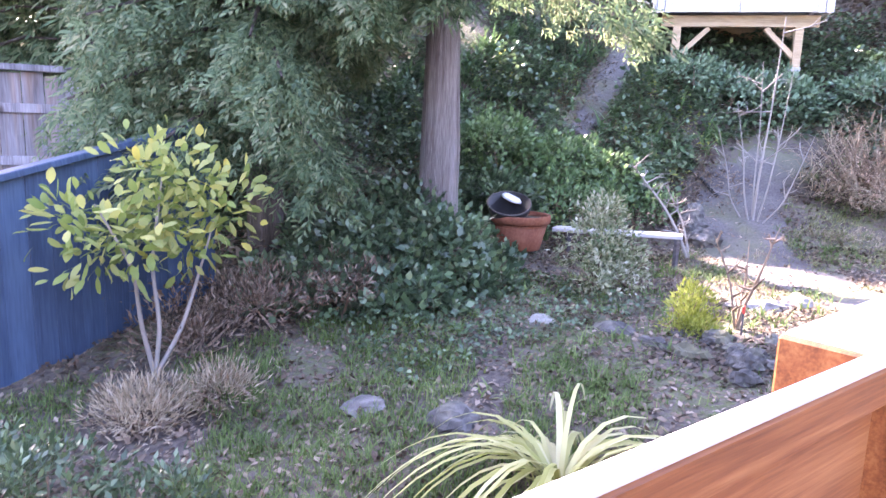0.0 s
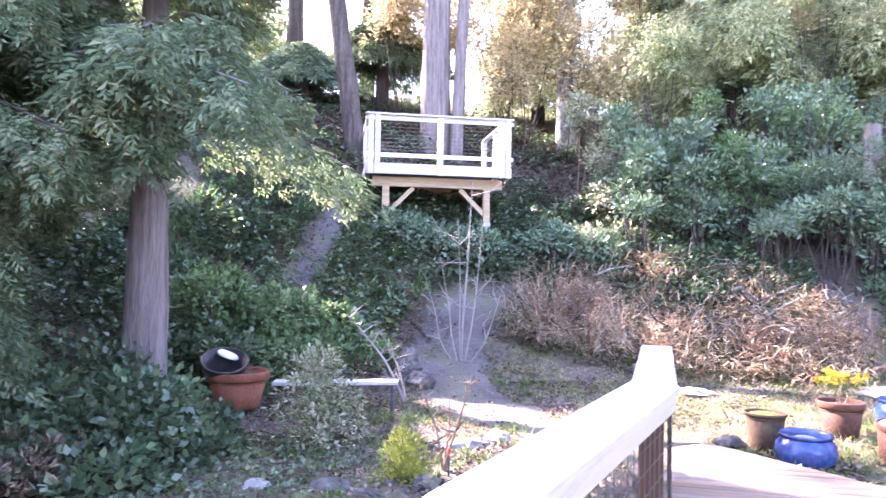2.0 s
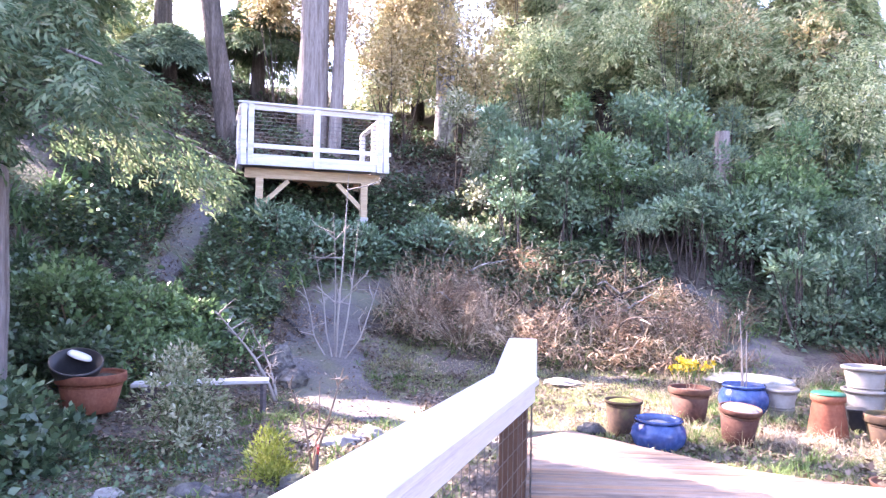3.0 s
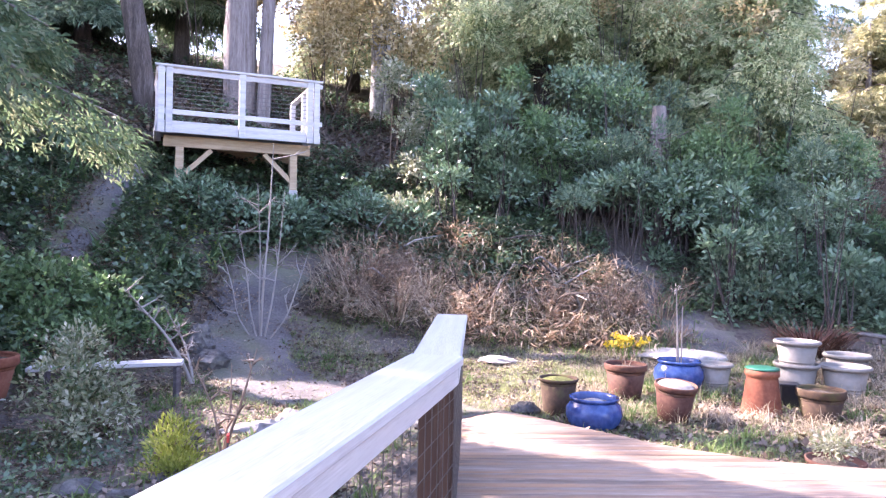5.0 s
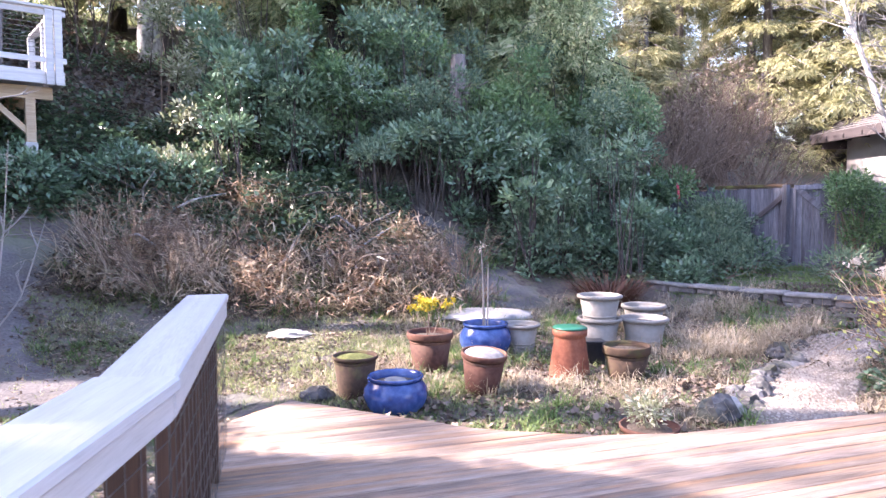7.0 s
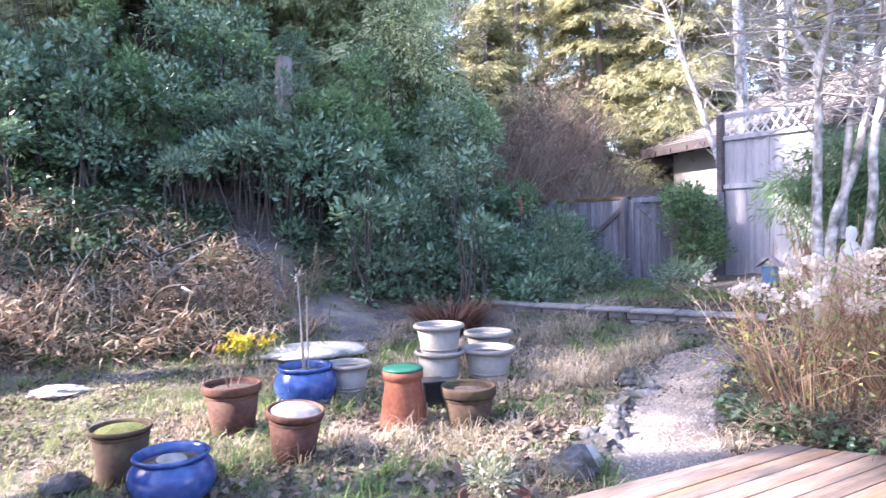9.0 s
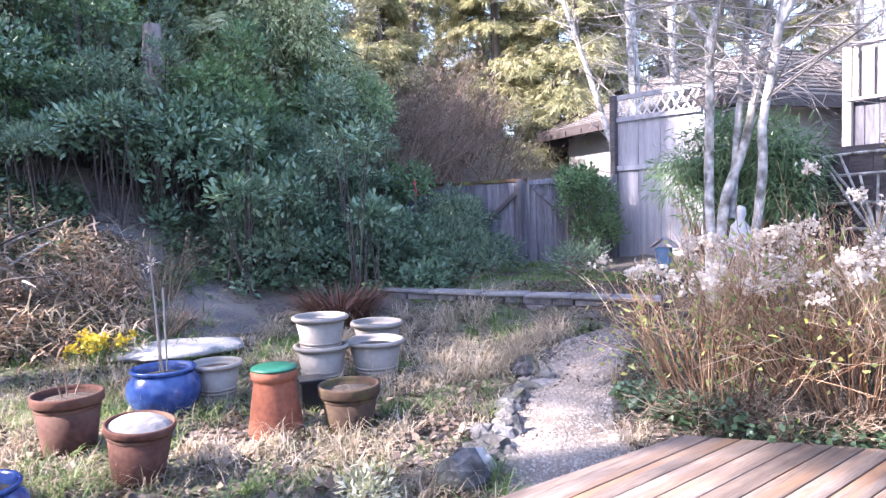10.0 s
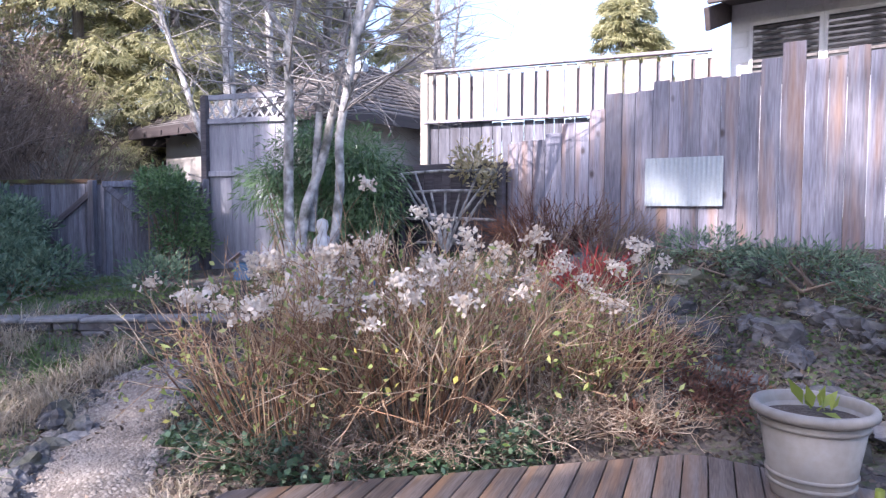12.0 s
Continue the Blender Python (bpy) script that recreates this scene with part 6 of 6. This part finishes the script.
    hub = np.array([(-.5, 0, 1.15), (-.25, 0, 1.05), (.1, .05, 1.15), (.2, .1, 1.48), (.45, .1, 1.05), (.6, .1, 1.2), (-.1, 0, 1.0), (.3, .1, .9), (-.35, 0, .95), (.0, .1, 1.45), (.35, .1, 1.4)])
    i = RNG.choice(len(hub), 620)
    b = hub[i] + RNG.normal(0, .11, (620, 3))
    put("leaf", oval_mesh("leaf", b, unit(b - hub[i]) + ball(620) * .5 + [0, 0, .1], ball(620) + [0, 0, .8], RNG.uniform(.08, .15, 620), RNG.uniform(.036, .06, 620)), M_MAGNOLIA, t)
    # striped ornamental grass by the rail
    t = thing("striped_grass", 2.15, 2.12, float(height(2.15, 2.12)), "cream and green striped ornamental flax clump", "grass clump")
    n = 85
    a = RNG.uniform(0, 2 * np.pi, n)
    o = np.stack([np.cos(a), np.sin(a), np.zeros(n)], 1) * RNG.uniform(0, .08, (n, 1))
    w = np.stack([np.cos(a) * .5, np.sin(a) * .5, RNG.uniform(1.2, 2.5, n)], 1)
    put("blade", blade_mesh("blade", o, w, RNG.uniform(.85, 1.35, n), RNG.uniform(.022, .036, n), RNG.uniform(.34, .62, n), 8), M_STRIPE, t)
    # dead fern and bracken bank
    t = thing("bracken_bank", 0, 0, 0, "tan and rust dead bracken heaped on the bank foot", "ferns", kind="stuff")
    n = 7000
    x, y = RNG.uniform(10.4, 13.4, n), RNG.uniform(-.5, 5.2, n)
    clump = patch(x, y, 41)
    x, y = x[clump > .18], y[clump > .18]
    lift = np.clip(clump[clump > .18] * 1.5, 0, 1)
    n = len(x)
    p = np.stack([x, y, height(x, y) + RNG.uniform(0, .42, n) * lift], 1)
    put("frond", blade_mesh("frond", p, unit(RNG.normal(0, 1, (n, 3)) * [1, 1, .4] + [0, 0, .3]), RNG.uniform(.12, .34, n), RNG.uniform(.01, .03, n), RNG.uniform(.3, 1, n)), M_FERN, t)
    n = 2600
    x, y = RNG.uniform(10.5, 13.2, n), RNG.uniform(-.5, 5.2, n)
    p = np.stack([x, y, height(x, y) + RNG.uniform(0, .3, n)], 1)
    put("frond", blade_mesh("frond", p, unit(RNG.normal(0, 1, (n, 3)) * [1, 1, .5] + [0, 0, .6]), RNG.uniform(.25, .6, n), RNG.uniform(.008, .02, n), RNG.uniform(.1, .6, n)), M_STRAW, t)
    for k in range(26):
        x, y = RNG.uniform(11.2, 12.9), RNG.uniform(.6, 4.8)
        z = float(height(x, y))
        a = RNG.uniform(0, 6.28)
        L = RNG.uniform(.5, 1.3)
        b = thing("fallen_branch", x, y, z + .12, "pale dead branch lying on the bracken", "branch", "fallen branches")
        tube("limb", [(0, 0, 0), (math.cos(a) * L * .5, math.sin(a) * L * .5, .16 + RNG.uniform(0, .15)), (math.cos(a + .3) * L, math.sin(a + .3) * L, .25 + RNG.uniform(-.1, .3))], [.022, .016, .006], M_BIRCH if k % 2 else M_DARKBARK, b, sides=6)
    carpet("dead_leaves", (10.6, 13.4, -.3, 5.0), 12000, .085, M_STRAW, "straw-coloured dead leaves on the bank foot", "leaf", .2, .35, lambda x, y: patch(x, y, 42) > -.1)
    # dark leaves among the fronds paint the shade of gaps and hollows
    carpet("dark_litter", (10.4, 13.5, -.3, 5.2), 14000, .07, M_DARK_LITTER, "dark leaves between the dead bracken, standing in for its shaded gaps", "leaf", .12, .4)
    for seed, gate, n, leaf, mat, label in ((71, .05, 9000, .17, M_FERN, "matted rust and tan dead bracken fronds"), (72, .2, 7000, .15, M_STRAW, "matted straw-coloured dead fern"), (73, .0, 9000, .12, M_DARK_LITTER, "dark hollows of rotting fern")):
        carpet("dead_bracken", (10.5, 13.3, -.4, 5.0), n, leaf, mat, label, "ferns", .42 if seed < 73 else .2, .16, lambda x, y: (patch(x, y, seed) > gate) & off_bank(x, y), .2)
    for x, y, h in ((11.2, 4.3, 1.0), (10.9, 3.5, .85), (11.1, 2.6, .8)):
        twig_bush("grey_shrub", x, y, 46, h, 1.0, M_TWIG_TAN, "grey-brown leafless shrub fanning out at the bank foot", "shrub", .008, 4, .3, "grey twig shrubs")
    for x, y, h in ((11.3, 4.2, .95), (11.0, 3.6, .8), (11.6, 3.1, .8), (11.4, 1.2, .7), (11.7, .1, .75), (12.2, -.6, .8), (11.2, -.6, .5)):
        twig_bush("bare_shrub", x, y, 34, h, .7, M_TWIG, "bare brown twiggy shrub at the bank foot", "shrub", .008, 4, .3, "bank twig shrubs")
    # rust sedge by the wall
    t = thing("rust_sedge", 11.6, -2.7, float(height(11.6, -2.7)), "rust-red dead sedge clump behind the planters", "grass clump")
    n = 500
    a = RNG.uniform(0, 2 * np.pi, n)
    o = np.stack([np.cos(a), np.sin(a), np.zeros(n)], 1) * RNG.uniform(0, .4, (n, 1))
    put("blade", blade_mesh("blade", o, np.stack([np.cos(a) * .6, np.sin(a) * .6, np.ones(n)], 1), RNG.uniform(.4, .8, n), np.full(n, .02), RNG.uniform(.1, .4, n), 4), M_RUST, t)
    # bare saplings on the path's edge
    bare_tree("bare_sapling", 9.5, 5.1, [(0, 0, 2.9, .017, .1, -.1), (.1, .08, 2.3, .012, .05, .1), (-.1, .08, 1.7, .012, -.05, .25), (.05, -.12, 2.2, .012, .1, -.15), (-.15, .25, 1.4, .01, -.1, .3), (.1, -.3, 1.3, .01, .2, -.3)], "pale leafless sapling with several thin stems", "", 26, M_TWIG_PALE)
    bare_tree("bare_sapling", 7.6, 4.9, [(0, 0, 1.2, .02, -.5, .6), (.05, 0, .9, .015, .1, .5)], "pale leaning bare branch stems behind the bench", "", 26, M_TWIG_PALE)
    bare_tree("young_tree", 5.05, 2.85, [(0, 0, .9, .014, .12, -.2), (0, 0, .8, .01, -.12, .2), (0, 0, .75, .01, .25, .1)], "young bare sapling staked in the border", "", 20, M_TWIG)
    # the flowering shrub by the deck
    t, tips = twig_bush("hydrangea_shrub", 6.47, -5.28, 230, 1.32, 1.0, M_TWIG_RED, "large twiggy red-stemmed shrub with dried cream flower heads", "shrub", .0075, 4, .36, root=.5)
    for dx, dy, n in ((-.5, -.75, 80), (.5, .75, 110), (-.75, -1.15, 100)):
        a, tp = twig_bush("hydrangea_shrub", 6.5 + dx, -5.3 + dy, n, 1.22 if dx > -.6 else .85, .8, M_TWIG_RED, "spreading side stems of a twiggy shrub", "shrub", .007, 4, .42, root=.5)
        put("leaf", leaf_mesh("leaf", tp[:300] * RNG.uniform([.9, .9, .4], [1, 1, 1], (300, 3)), ball(300) + [0, 0, .5], ball(300), RNG.uniform(.03, .06, 300), RNG.uniform(.015, .028, 300)), M_MAGNOLIA, a)
        tips = np.concatenate([tips, tp + [dx, dy, 0]])
    high = tips[tips[:, 2] > .9]
    heads = high[RNG.choice(len(high), min(120, len(high)), False)]
    k = np.repeat(heads, 40, 0) + RNG.normal(0, .034, (len(heads) * 40, 3)) * [1, 1, .7]
    put("flower_head", leaf_mesh("flower_head", k, ball(len(k)) + [0, 0, .3], ball(len(k)) + [0, 0, .6], RNG.uniform(.028, .046, len(k)), RNG.uniform(.025, .039, len(k))), M_FLOWER, t, "dried cream flower heads")
    lf = tips[RNG.choice(len(tips), 1500)] * RNG.uniform([.9, .9, .6], [1, 1, 1.02], (1500, 3)) + RNG.normal(0, .05, (1500, 3))
    put("leaf", leaf_mesh("leaf", lf, ball(1500) + [0, 0, .5], ball(1500), RNG.uniform(.035, .075, 1500), RNG.uniform(.018, .034, 1500)), M_MAGNOLIA, t)
    for dx, dy, n in ((0, 0, 150), (-.55, -.7, 110), (.5, .65, 110), (-.75, -1.2, 60), (.05, .7, 60)):
        twig_bush("twig_tangle", 6.42 + dx, -5.22 + dy, n, .42, 1.0, M_TWIG, "low tangle of dead brown twigs under the shrub", "twigs", .006, 4, .6, "twig tangles")
    for x, y in ((5.35, -6.25), (5.75, -5.85), (6.1, -5.35), (6.45, -4.85), (6.9, -4.45), (5.9, -6.5)):
        twig_bush("twig_tangle", x, y, 130, .48, 1.1, M_TWIG_TAN, "low tangle of dead tan twigs along the deck edge", "twigs", .006, 4, .85, "twig tangles")
    for x, y in ((19.2, -6.3), (20.4, -7.4), (18.3, -7.6), (21.6, -8.4), (17.6, -4.9)):
        twig_bush("bare_shrub", x, y, 90, 2.4, 1.6, M_TWIG, "tall brown leafless scrub behind the grey fence", "shrub", .014, 4, .3, "fence scrub")
    twig_bush("scarlet_dogwood", 6.5, -7.9, 90, .55, .7, M_TWIG_SCARLET, "scarlet-stemmed dogwood on the rock bank", "shrub", .007, 3, .2)
    twig_bush("purple_shrub", 7.5, -8.85, 140, .8, .9, M_RUST, "reddish twiggy shrub below the tall fence", "shrub", .009, 4, .3)
    twig_bush("purple_shrub", 6.8, -8.8, 90, .65, .7, M_TWIG, "brown twiggy shrub below the tall fence", "shrub", .008, 4, .3)
    # bamboo against the fence, climber on the post
    bush("bamboo_clump", [(10.8, -8.3, 1.5, .8, .6, .7), (10.2, -8.4, 1.2, .7, .5, .7), (11.4, -8.1, 1.2, .7, .6, .75), (10.7, -8.2, .7, .8, .6, .6), (9.95, -8.4, .7, .5, .5, .5)], 15000, .13, M_BAMBOO, "arching dark green bamboo against the fence", "bamboo", ratio=.14, up=-.6, shell=.8)
    bush("climber", [(13.6, -7.6, 1.0, .45, .5, .55), (13.5, -7.7, .5, .4, .45, .5), (13.6, -7.4, 1.4, .4, .4, .3)], 5000, .08, M_BAMBOO, "green climber over the grey fence", "climber", ratio=.4)
    bush("climber", [(8.8, -9.05, 1.2, .3, .12, .3), (8.5, -9.05, .9, .25, .12, .3)], 600, .09, M_GOLD_LEAF, "sparse yellow-green climber on the trellis", "climber", ratio=.4, shell=.9, twigs=False)
    bush("dark_shrub", [(13.4, -5.6, .2, .5, .5, .4), (12.9, -4.9, .15, .5, .5, .3), (13.9, -5.2, .3, .6, .6, .5), (14.6, -5.4, .5, .8, .7, .75), (15.4, -5.8, .5, .7, .6, .7), (12.4, -6.6, .15, .5, .5, .3)], 9000, .10, M_FIR_DARK, "dark low evergreen shrubs before the grey fence", ratio=.3)
    bush("bramble_scrub", [(19, -6.5, 1.6, 1.4, 1.2, 1.6), (20.5, -8, 1.8, 1.4, 1.4, 1.8), (17.5, -4.6, 1.2, .9, .9, 1.3)], 3500, .12, M_LITTER, "brown winter scrub behind the fence", ratio=.25, shell=.9)
    bush("juniper", [(4.7, -8.3, .2, .6, .4, .2), (3.9, -8.1, .15, .5, .4, .2), (5.6, -8.5, .2, .5, .4, .2)], 3400, .07, M_FIR_DARK, "low green juniper on the rock bank", ratio=.2)
    bush("heath", [(5.5, -6.8, .05, .6, .5, .24), (4.9, -6.6, .05, .5, .4, .2), (6.0, -6.4, .02, .5, .4, .2), (5.3, -6.2, .0, .4, .3, .14)], 9000, .045, M_RUST, "low red-brown heath mat beside the deck", ratio=.3, shell=.9)


build_bushes()


def build_cover():
    free = lambda x, y: off_deck(x, y) & ~on_path(x, y) & (~on_dirt(x, y) | (RNG.uniform(0, 1, len(x)) < .12))
    tufts("lawn_grass", (0, 3.6, 2.2, 5.2), 4200, .10, M_GRASS, "short green grass below the railing", "grass", 7, .3, .007, lambda x, y: free(x, y) & (patch(x, y, 5) > -.35))
    tufts("meadow_grass", (6.8, 10.9, -.4, 4.6), 6500, .08, M_GRASS_PALE, "thin mossy grass beside the gravel path", "grass", 6, .3, .006, lambda x, y: free(x, y) & (patch(x, y, 4) > -.2))
    tufts("meadow_grass", (3.2, 7.5, 1.4, 5.0), 700, .09, M_GRASS, "sparse grass in the border", "grass", 5, .3, .006, free)
    tufts("dry_grass", (6.2, 11.8, -5.5, .8), 2700, .25, M_STRAW, "dry straw grass among the pots", "grass", 10, .8, .006, lambda x, y: free(x, y) & (patch(x, y, 1) > .15) & ((x > 7.7) | (y > -4.0)) & ((x < 9.9) | (y > -2.6)))
    tufts("meadow_grass", (6.3, 10.4, -2.4, 1.4), 2600, .09, M_GRASS_PALE, "pale green grass among the pots", "grass", 7, .3, .006, lambda x, y: free(x, y) & (patch(x, y, 62) > -.1))
    tufts("weed_clump", (6.2, 11.0, -5.0, .8), 1500, .22, M_GRASS, "green weed clumps among the pots", "grass", 14, .6, .009, lambda x, y: free(x, y) & (patch(x, y, 2) > .45))
    tufts("meadow_grass", (6.2, 11.8, -5.2, .8), 4200, .10, M_GRASS, "green grass among the pots", "grass", 6, .3, .006, lambda x, y: free(x, y) & (patch(x, y, 1) < -.1))
    tufts("lawn_grass", (11.2, 15, -7, -3.6), 3000, .07, M_GRASS, "small green lawn behind the stone wall", "grass", 6, .3, .008, lambda x, y: height(x, y) > .2)
    tufts("dry_grass", (8.7, 11.6, -5.0, -1.7), 800, .36, M_STRAW, "tall bleached straw grass before the stone wall", "grass", 14, .8, .008, lambda x, y: free(x, y) & (patch(x, y, 61) > -.1) & (np.hypot(x - 9.4, y + 2.3) > .7))
    carpet("leaf_litter", (5.9, 12, -6.4, 1.2), 15000, .05, M_LITTER, "brown leaf litter on the soil", "leaf", .02, .6, free, 0)
    carpet("leaf_litter", (0, 10, 1.4, 7.5), 34000, .05, M_LITTER, "brown leaf litter in the border", "leaf", .02, .6, free, 0)
    carpet("leaf_litter", (2.6, 12, -9.2, -5.2), 22000, .05, M_DARK_LITTER, "dark leaf litter on the rock bank", "leaf", .03, .6, free, 0)
    carpet("leaf_litter", (6.0, 8.6, -3.2, .6), 2600, .085, M_LITTER, "large dry brown leaves at the deck edge", "leaf", .03, .6, free, 0)
    carpet("ground_cover", (5.9, 8.4, -6.3, -3.9), 3000, .05, M_IVY, "low green vinca under the twiggy shrub", "ground cover", .12, .6, free)
    carpet("ground_cover", (2.4, 5.2, 3.6, 5.2), 2600, .05, M_IVY, "low green ground cover in the border", "ground cover", .1, .6, free)
    for k, (x, y) in enumerate(((13.2, -2.0), (13.5, -2.9), (13.6, -3.7), (13.8, -4.6))):
        bush("salal_bush", [(x, y, .2, .6, .6, .5), (x + .4, y + .2, .4, .5, .5, .5)], 2600, .10, M_LAUREL if k % 2 else M_FIR_DARK, "dark evergreen salal at the foot of the laurels", "bush", "salal row")
    carpet("woodland_floor", (10.3, 20, 5, 14), 26000, .13, M_DARK_LITTER, "dark leaf litter on the woodland slope", "leaves", .15, .5, lambda x, y: (height(x, y) > 2.2) & off_bank(x, y))
    carpet("ivy", (9, 20, 6, 14), 26000, .12, M_IVY, "ivy and sword fern over the woodland slope", "ivy", .45, .5, lambda x, y: (height(x, y) > 1.6) & (patch(x, y, 3) > -.1) & off_bank(x, y))
    carpet("ivy", (12.4, 15.5, -4.8, -.6), 9000, .09, M_IVY, "ivy between laurels and path", "ivy", .25, .6, lambda x, y: np.hypot(x - 12.2, y + 1.6) > .8)
    carpet("vinca", (11.2, 14.2, .3, 2.2), 7000, .09, M_IVY, "green vinca and ivy below the laurels", "ground cover", .25, .6, lambda x, y: height(x, y) > .75)
    carpet("fallen_needles", (6.0, 10.5, 1.2, 6.0), 18000, .035, M_STRAW, "pale fallen needles and chips along the path", "leaves", .015, .5, lambda x, y: free(x, y) & (patch(x, y, 21) > .2), 0)
    carpet("fallen_needles", (6.0, 10.5, -4.5, 1.2), 8000, .04, M_STRAW, "pale dry chips among the pots", "leaves", .02, .5, lambda x, y: free(x, y) & (patch(x, y, 22) > .1), 0)
    carpet("rock_weeds", (2.6, 7.6, -9.1, -6.2), 9000, .06, M_DARK_LITTER, "dead stems and leaves between the rocks", "leaf", .14, .25, free)
    tufts("rock_weeds", (2.6, 7.4, -9.0, -6.3), 180, .2, M_STRAW, "dry weed stalks between the rocks", "weeds", 8, .6, .006, free)
    carpet("moss_cover", (3, 12, -9.2, -6.4), 12000, .05, M_GRASS, "moss and small green weeds on the rock bank", "ground cover", .06, .6, free)
    tufts("border_weeds", (2.4, 7, 2.6, 5.6), 160, .15, M_GRASS, "pale green weeds in the border", "weeds", 7, .5, .014, free)
    carpet("ivy", (2.4, 6.4, 7.0, 10.2), 12000, .09, M_IVY, "ivy and fern behind the great cedar", "ivy", .5, .6, off_bank)
    carpet("woodland_floor", (-2, 5, 5.8, 9.5), 9000, .10, M_LITTER, "dark brown undergrowth beneath the cedars", "leaf", .3, .4)
    carpet("leaf_litter", (6.3, 9.6, -5.6, -2.3), 6500, .05, M_LITTER, "brown leaves blown on the gravel path", "leaves", .02, .6, lambda x, y: off_deck(x, y) & (patch(x, y, 6) > -.45), 0)
    carpet("leaf_litter", (5.5, 10.2, 5.4, 9), 9000, .07, M_LITTER, "brown bracken litter on the shady bank", "leaves", .3, .35, lambda x, y: patch(x, y, 9) < .1)
    bush("evergreen_bush", [(7.6, 6.3, .1, .5, .45, .4), (8.3, 6.0, .05, .45, .4, .35), (7.0, 6.6, .15, .45, .45, .45)], 3200, .08, M_BAMBOO, "leafy green bush behind the bench", ratio=.5)
    tufts("weed_clump", (3.0, 10.6, 1.5, 5.4), 900, .16, M_GRASS, "green weed clumps along the dirt path", "grass", 14, .6, .010, lambda x, y: free(x, y) & (patch(x, y, 14) > .3))
    tufts("dry_grass", (7.0, 11.2, -.6, 4.6), 1500, .13, M_STRAW, "straw grass tussocks beside the dirt path", "grass", 9, .5, .006, lambda x, y: free(x, y) & (patch(x, y, 15) > .3))
    carpet("dark_litter", (0, 11, 1.3, 6.4), 30000, .055, M_DARK_LITTER, "patches of dark leaf litter in the border", "leaf", .03, .6, lambda x, y: free(x, y) & (patch(x, y, 16) > .0), 0)
    carpet("dark_litter", (6, 11.6, -5.4, 1.2), 22000, .055, M_DARK_LITTER, "patches of dark leaf litter among the pots", "leaf", .03, .6, lambda x, y: free(x, y) & (patch(x, y, 17) > .0), 0)
    carpet("ivy", (5.4, 10, 6.3, 9.8), 16000, .09, M_IVY, "ivy and fern over the bank beside the cedar", "ivy", .3, .55, lambda x, y: (patch(x, y, 18) > -.5) & (np.hypot(x - 4.6, y - 6.3) > .4) & off_bank(x, y))
    tufts("green_fern", (10.5, 13.3, -1.2, 5.0), 420, .3, M_GRASS, "green weeds pushing through the dead bracken", "ferns", 9, .7, .012)
    carpet("vinca", (5.5, 7.7, -6.4, -4.0), 12000, .06, M_IVY, "dark vinca spreading under the twiggy shrub", "ground cover", .22, .6, lambda x, y: free(x, y) & (patch(x, y, 31) > -.5))
    tufts("sword_fern", (5.5, 10.8, 6.3, 10), 170, .5, M_BAMBOO, "arching green sword ferns on the bank", "ferns", 14, .8, .045, off_bank)
    tufts("dead_stalks", (5.3, 11, 5.8, 9.5), 420, .5, M_LITTER, "brown dead stalks among the ivy", "stalks", 6, .5, .012, lambda x, y: (patch(x, y, 33) > 0) & off_bank(x, y))
    # blotches of a lighter leaf colour imitate sun on the bank
    carpet("bank_weeds", (5.3, 11, 6, 10), 5000, .08, M_MAGNOLIA, "lighter green leaves on the bank, patches of sun put into their colour", "ground cover", .4, .5, lambda x, y: (patch(x, y, 34) > .35) & off_bank(x, y))
    # pebbles on the gravel
    n = 26000
    x, y = RNG.uniform(6.1, 9.4, n), RNG.uniform(-5.2, -2.3, n)
    m = on_path(x, y) & off_deck(x, y)
    x2, y2 = RNG.uniform(6.2, 9.8, n), RNG.uniform(1.2, 5.8, n)
    m2 = on_path(x2, y2) & off_deck(x2, y2)
    x, y = np.concatenate([x[m], x2[m2]]), np.concatenate([y[m], y2[m2]])
    p = np.stack([x, y, height(x, y) + .02], 1)
    s = RNG.uniform(.006, .022, len(p))[:, None]
    o = np.array([[1, 0, 0], [0, 1, 0], [-1, 0, 0], [0, -1, 0], [0, 0, .8]])
    v = (p[:, None] + o[None] * s[:, None] * RNG.uniform(.7, 1.3, (len(p), 5, 1))).reshape(-1, 3)
    f = (np.arange(len(p))[:, None, None] * 5 + np.array([[0, 1, 4], [1, 2, 4], [2, 3, 4], [3, 0, 4]])[None]).reshape(-1, 3)
    tagged(put("pebbles", fast_mesh("pebbles", v, f), M_PEBBLE), "loose grey and pale gravel pebbles", "gravel", kind="stuff")


build_cover()
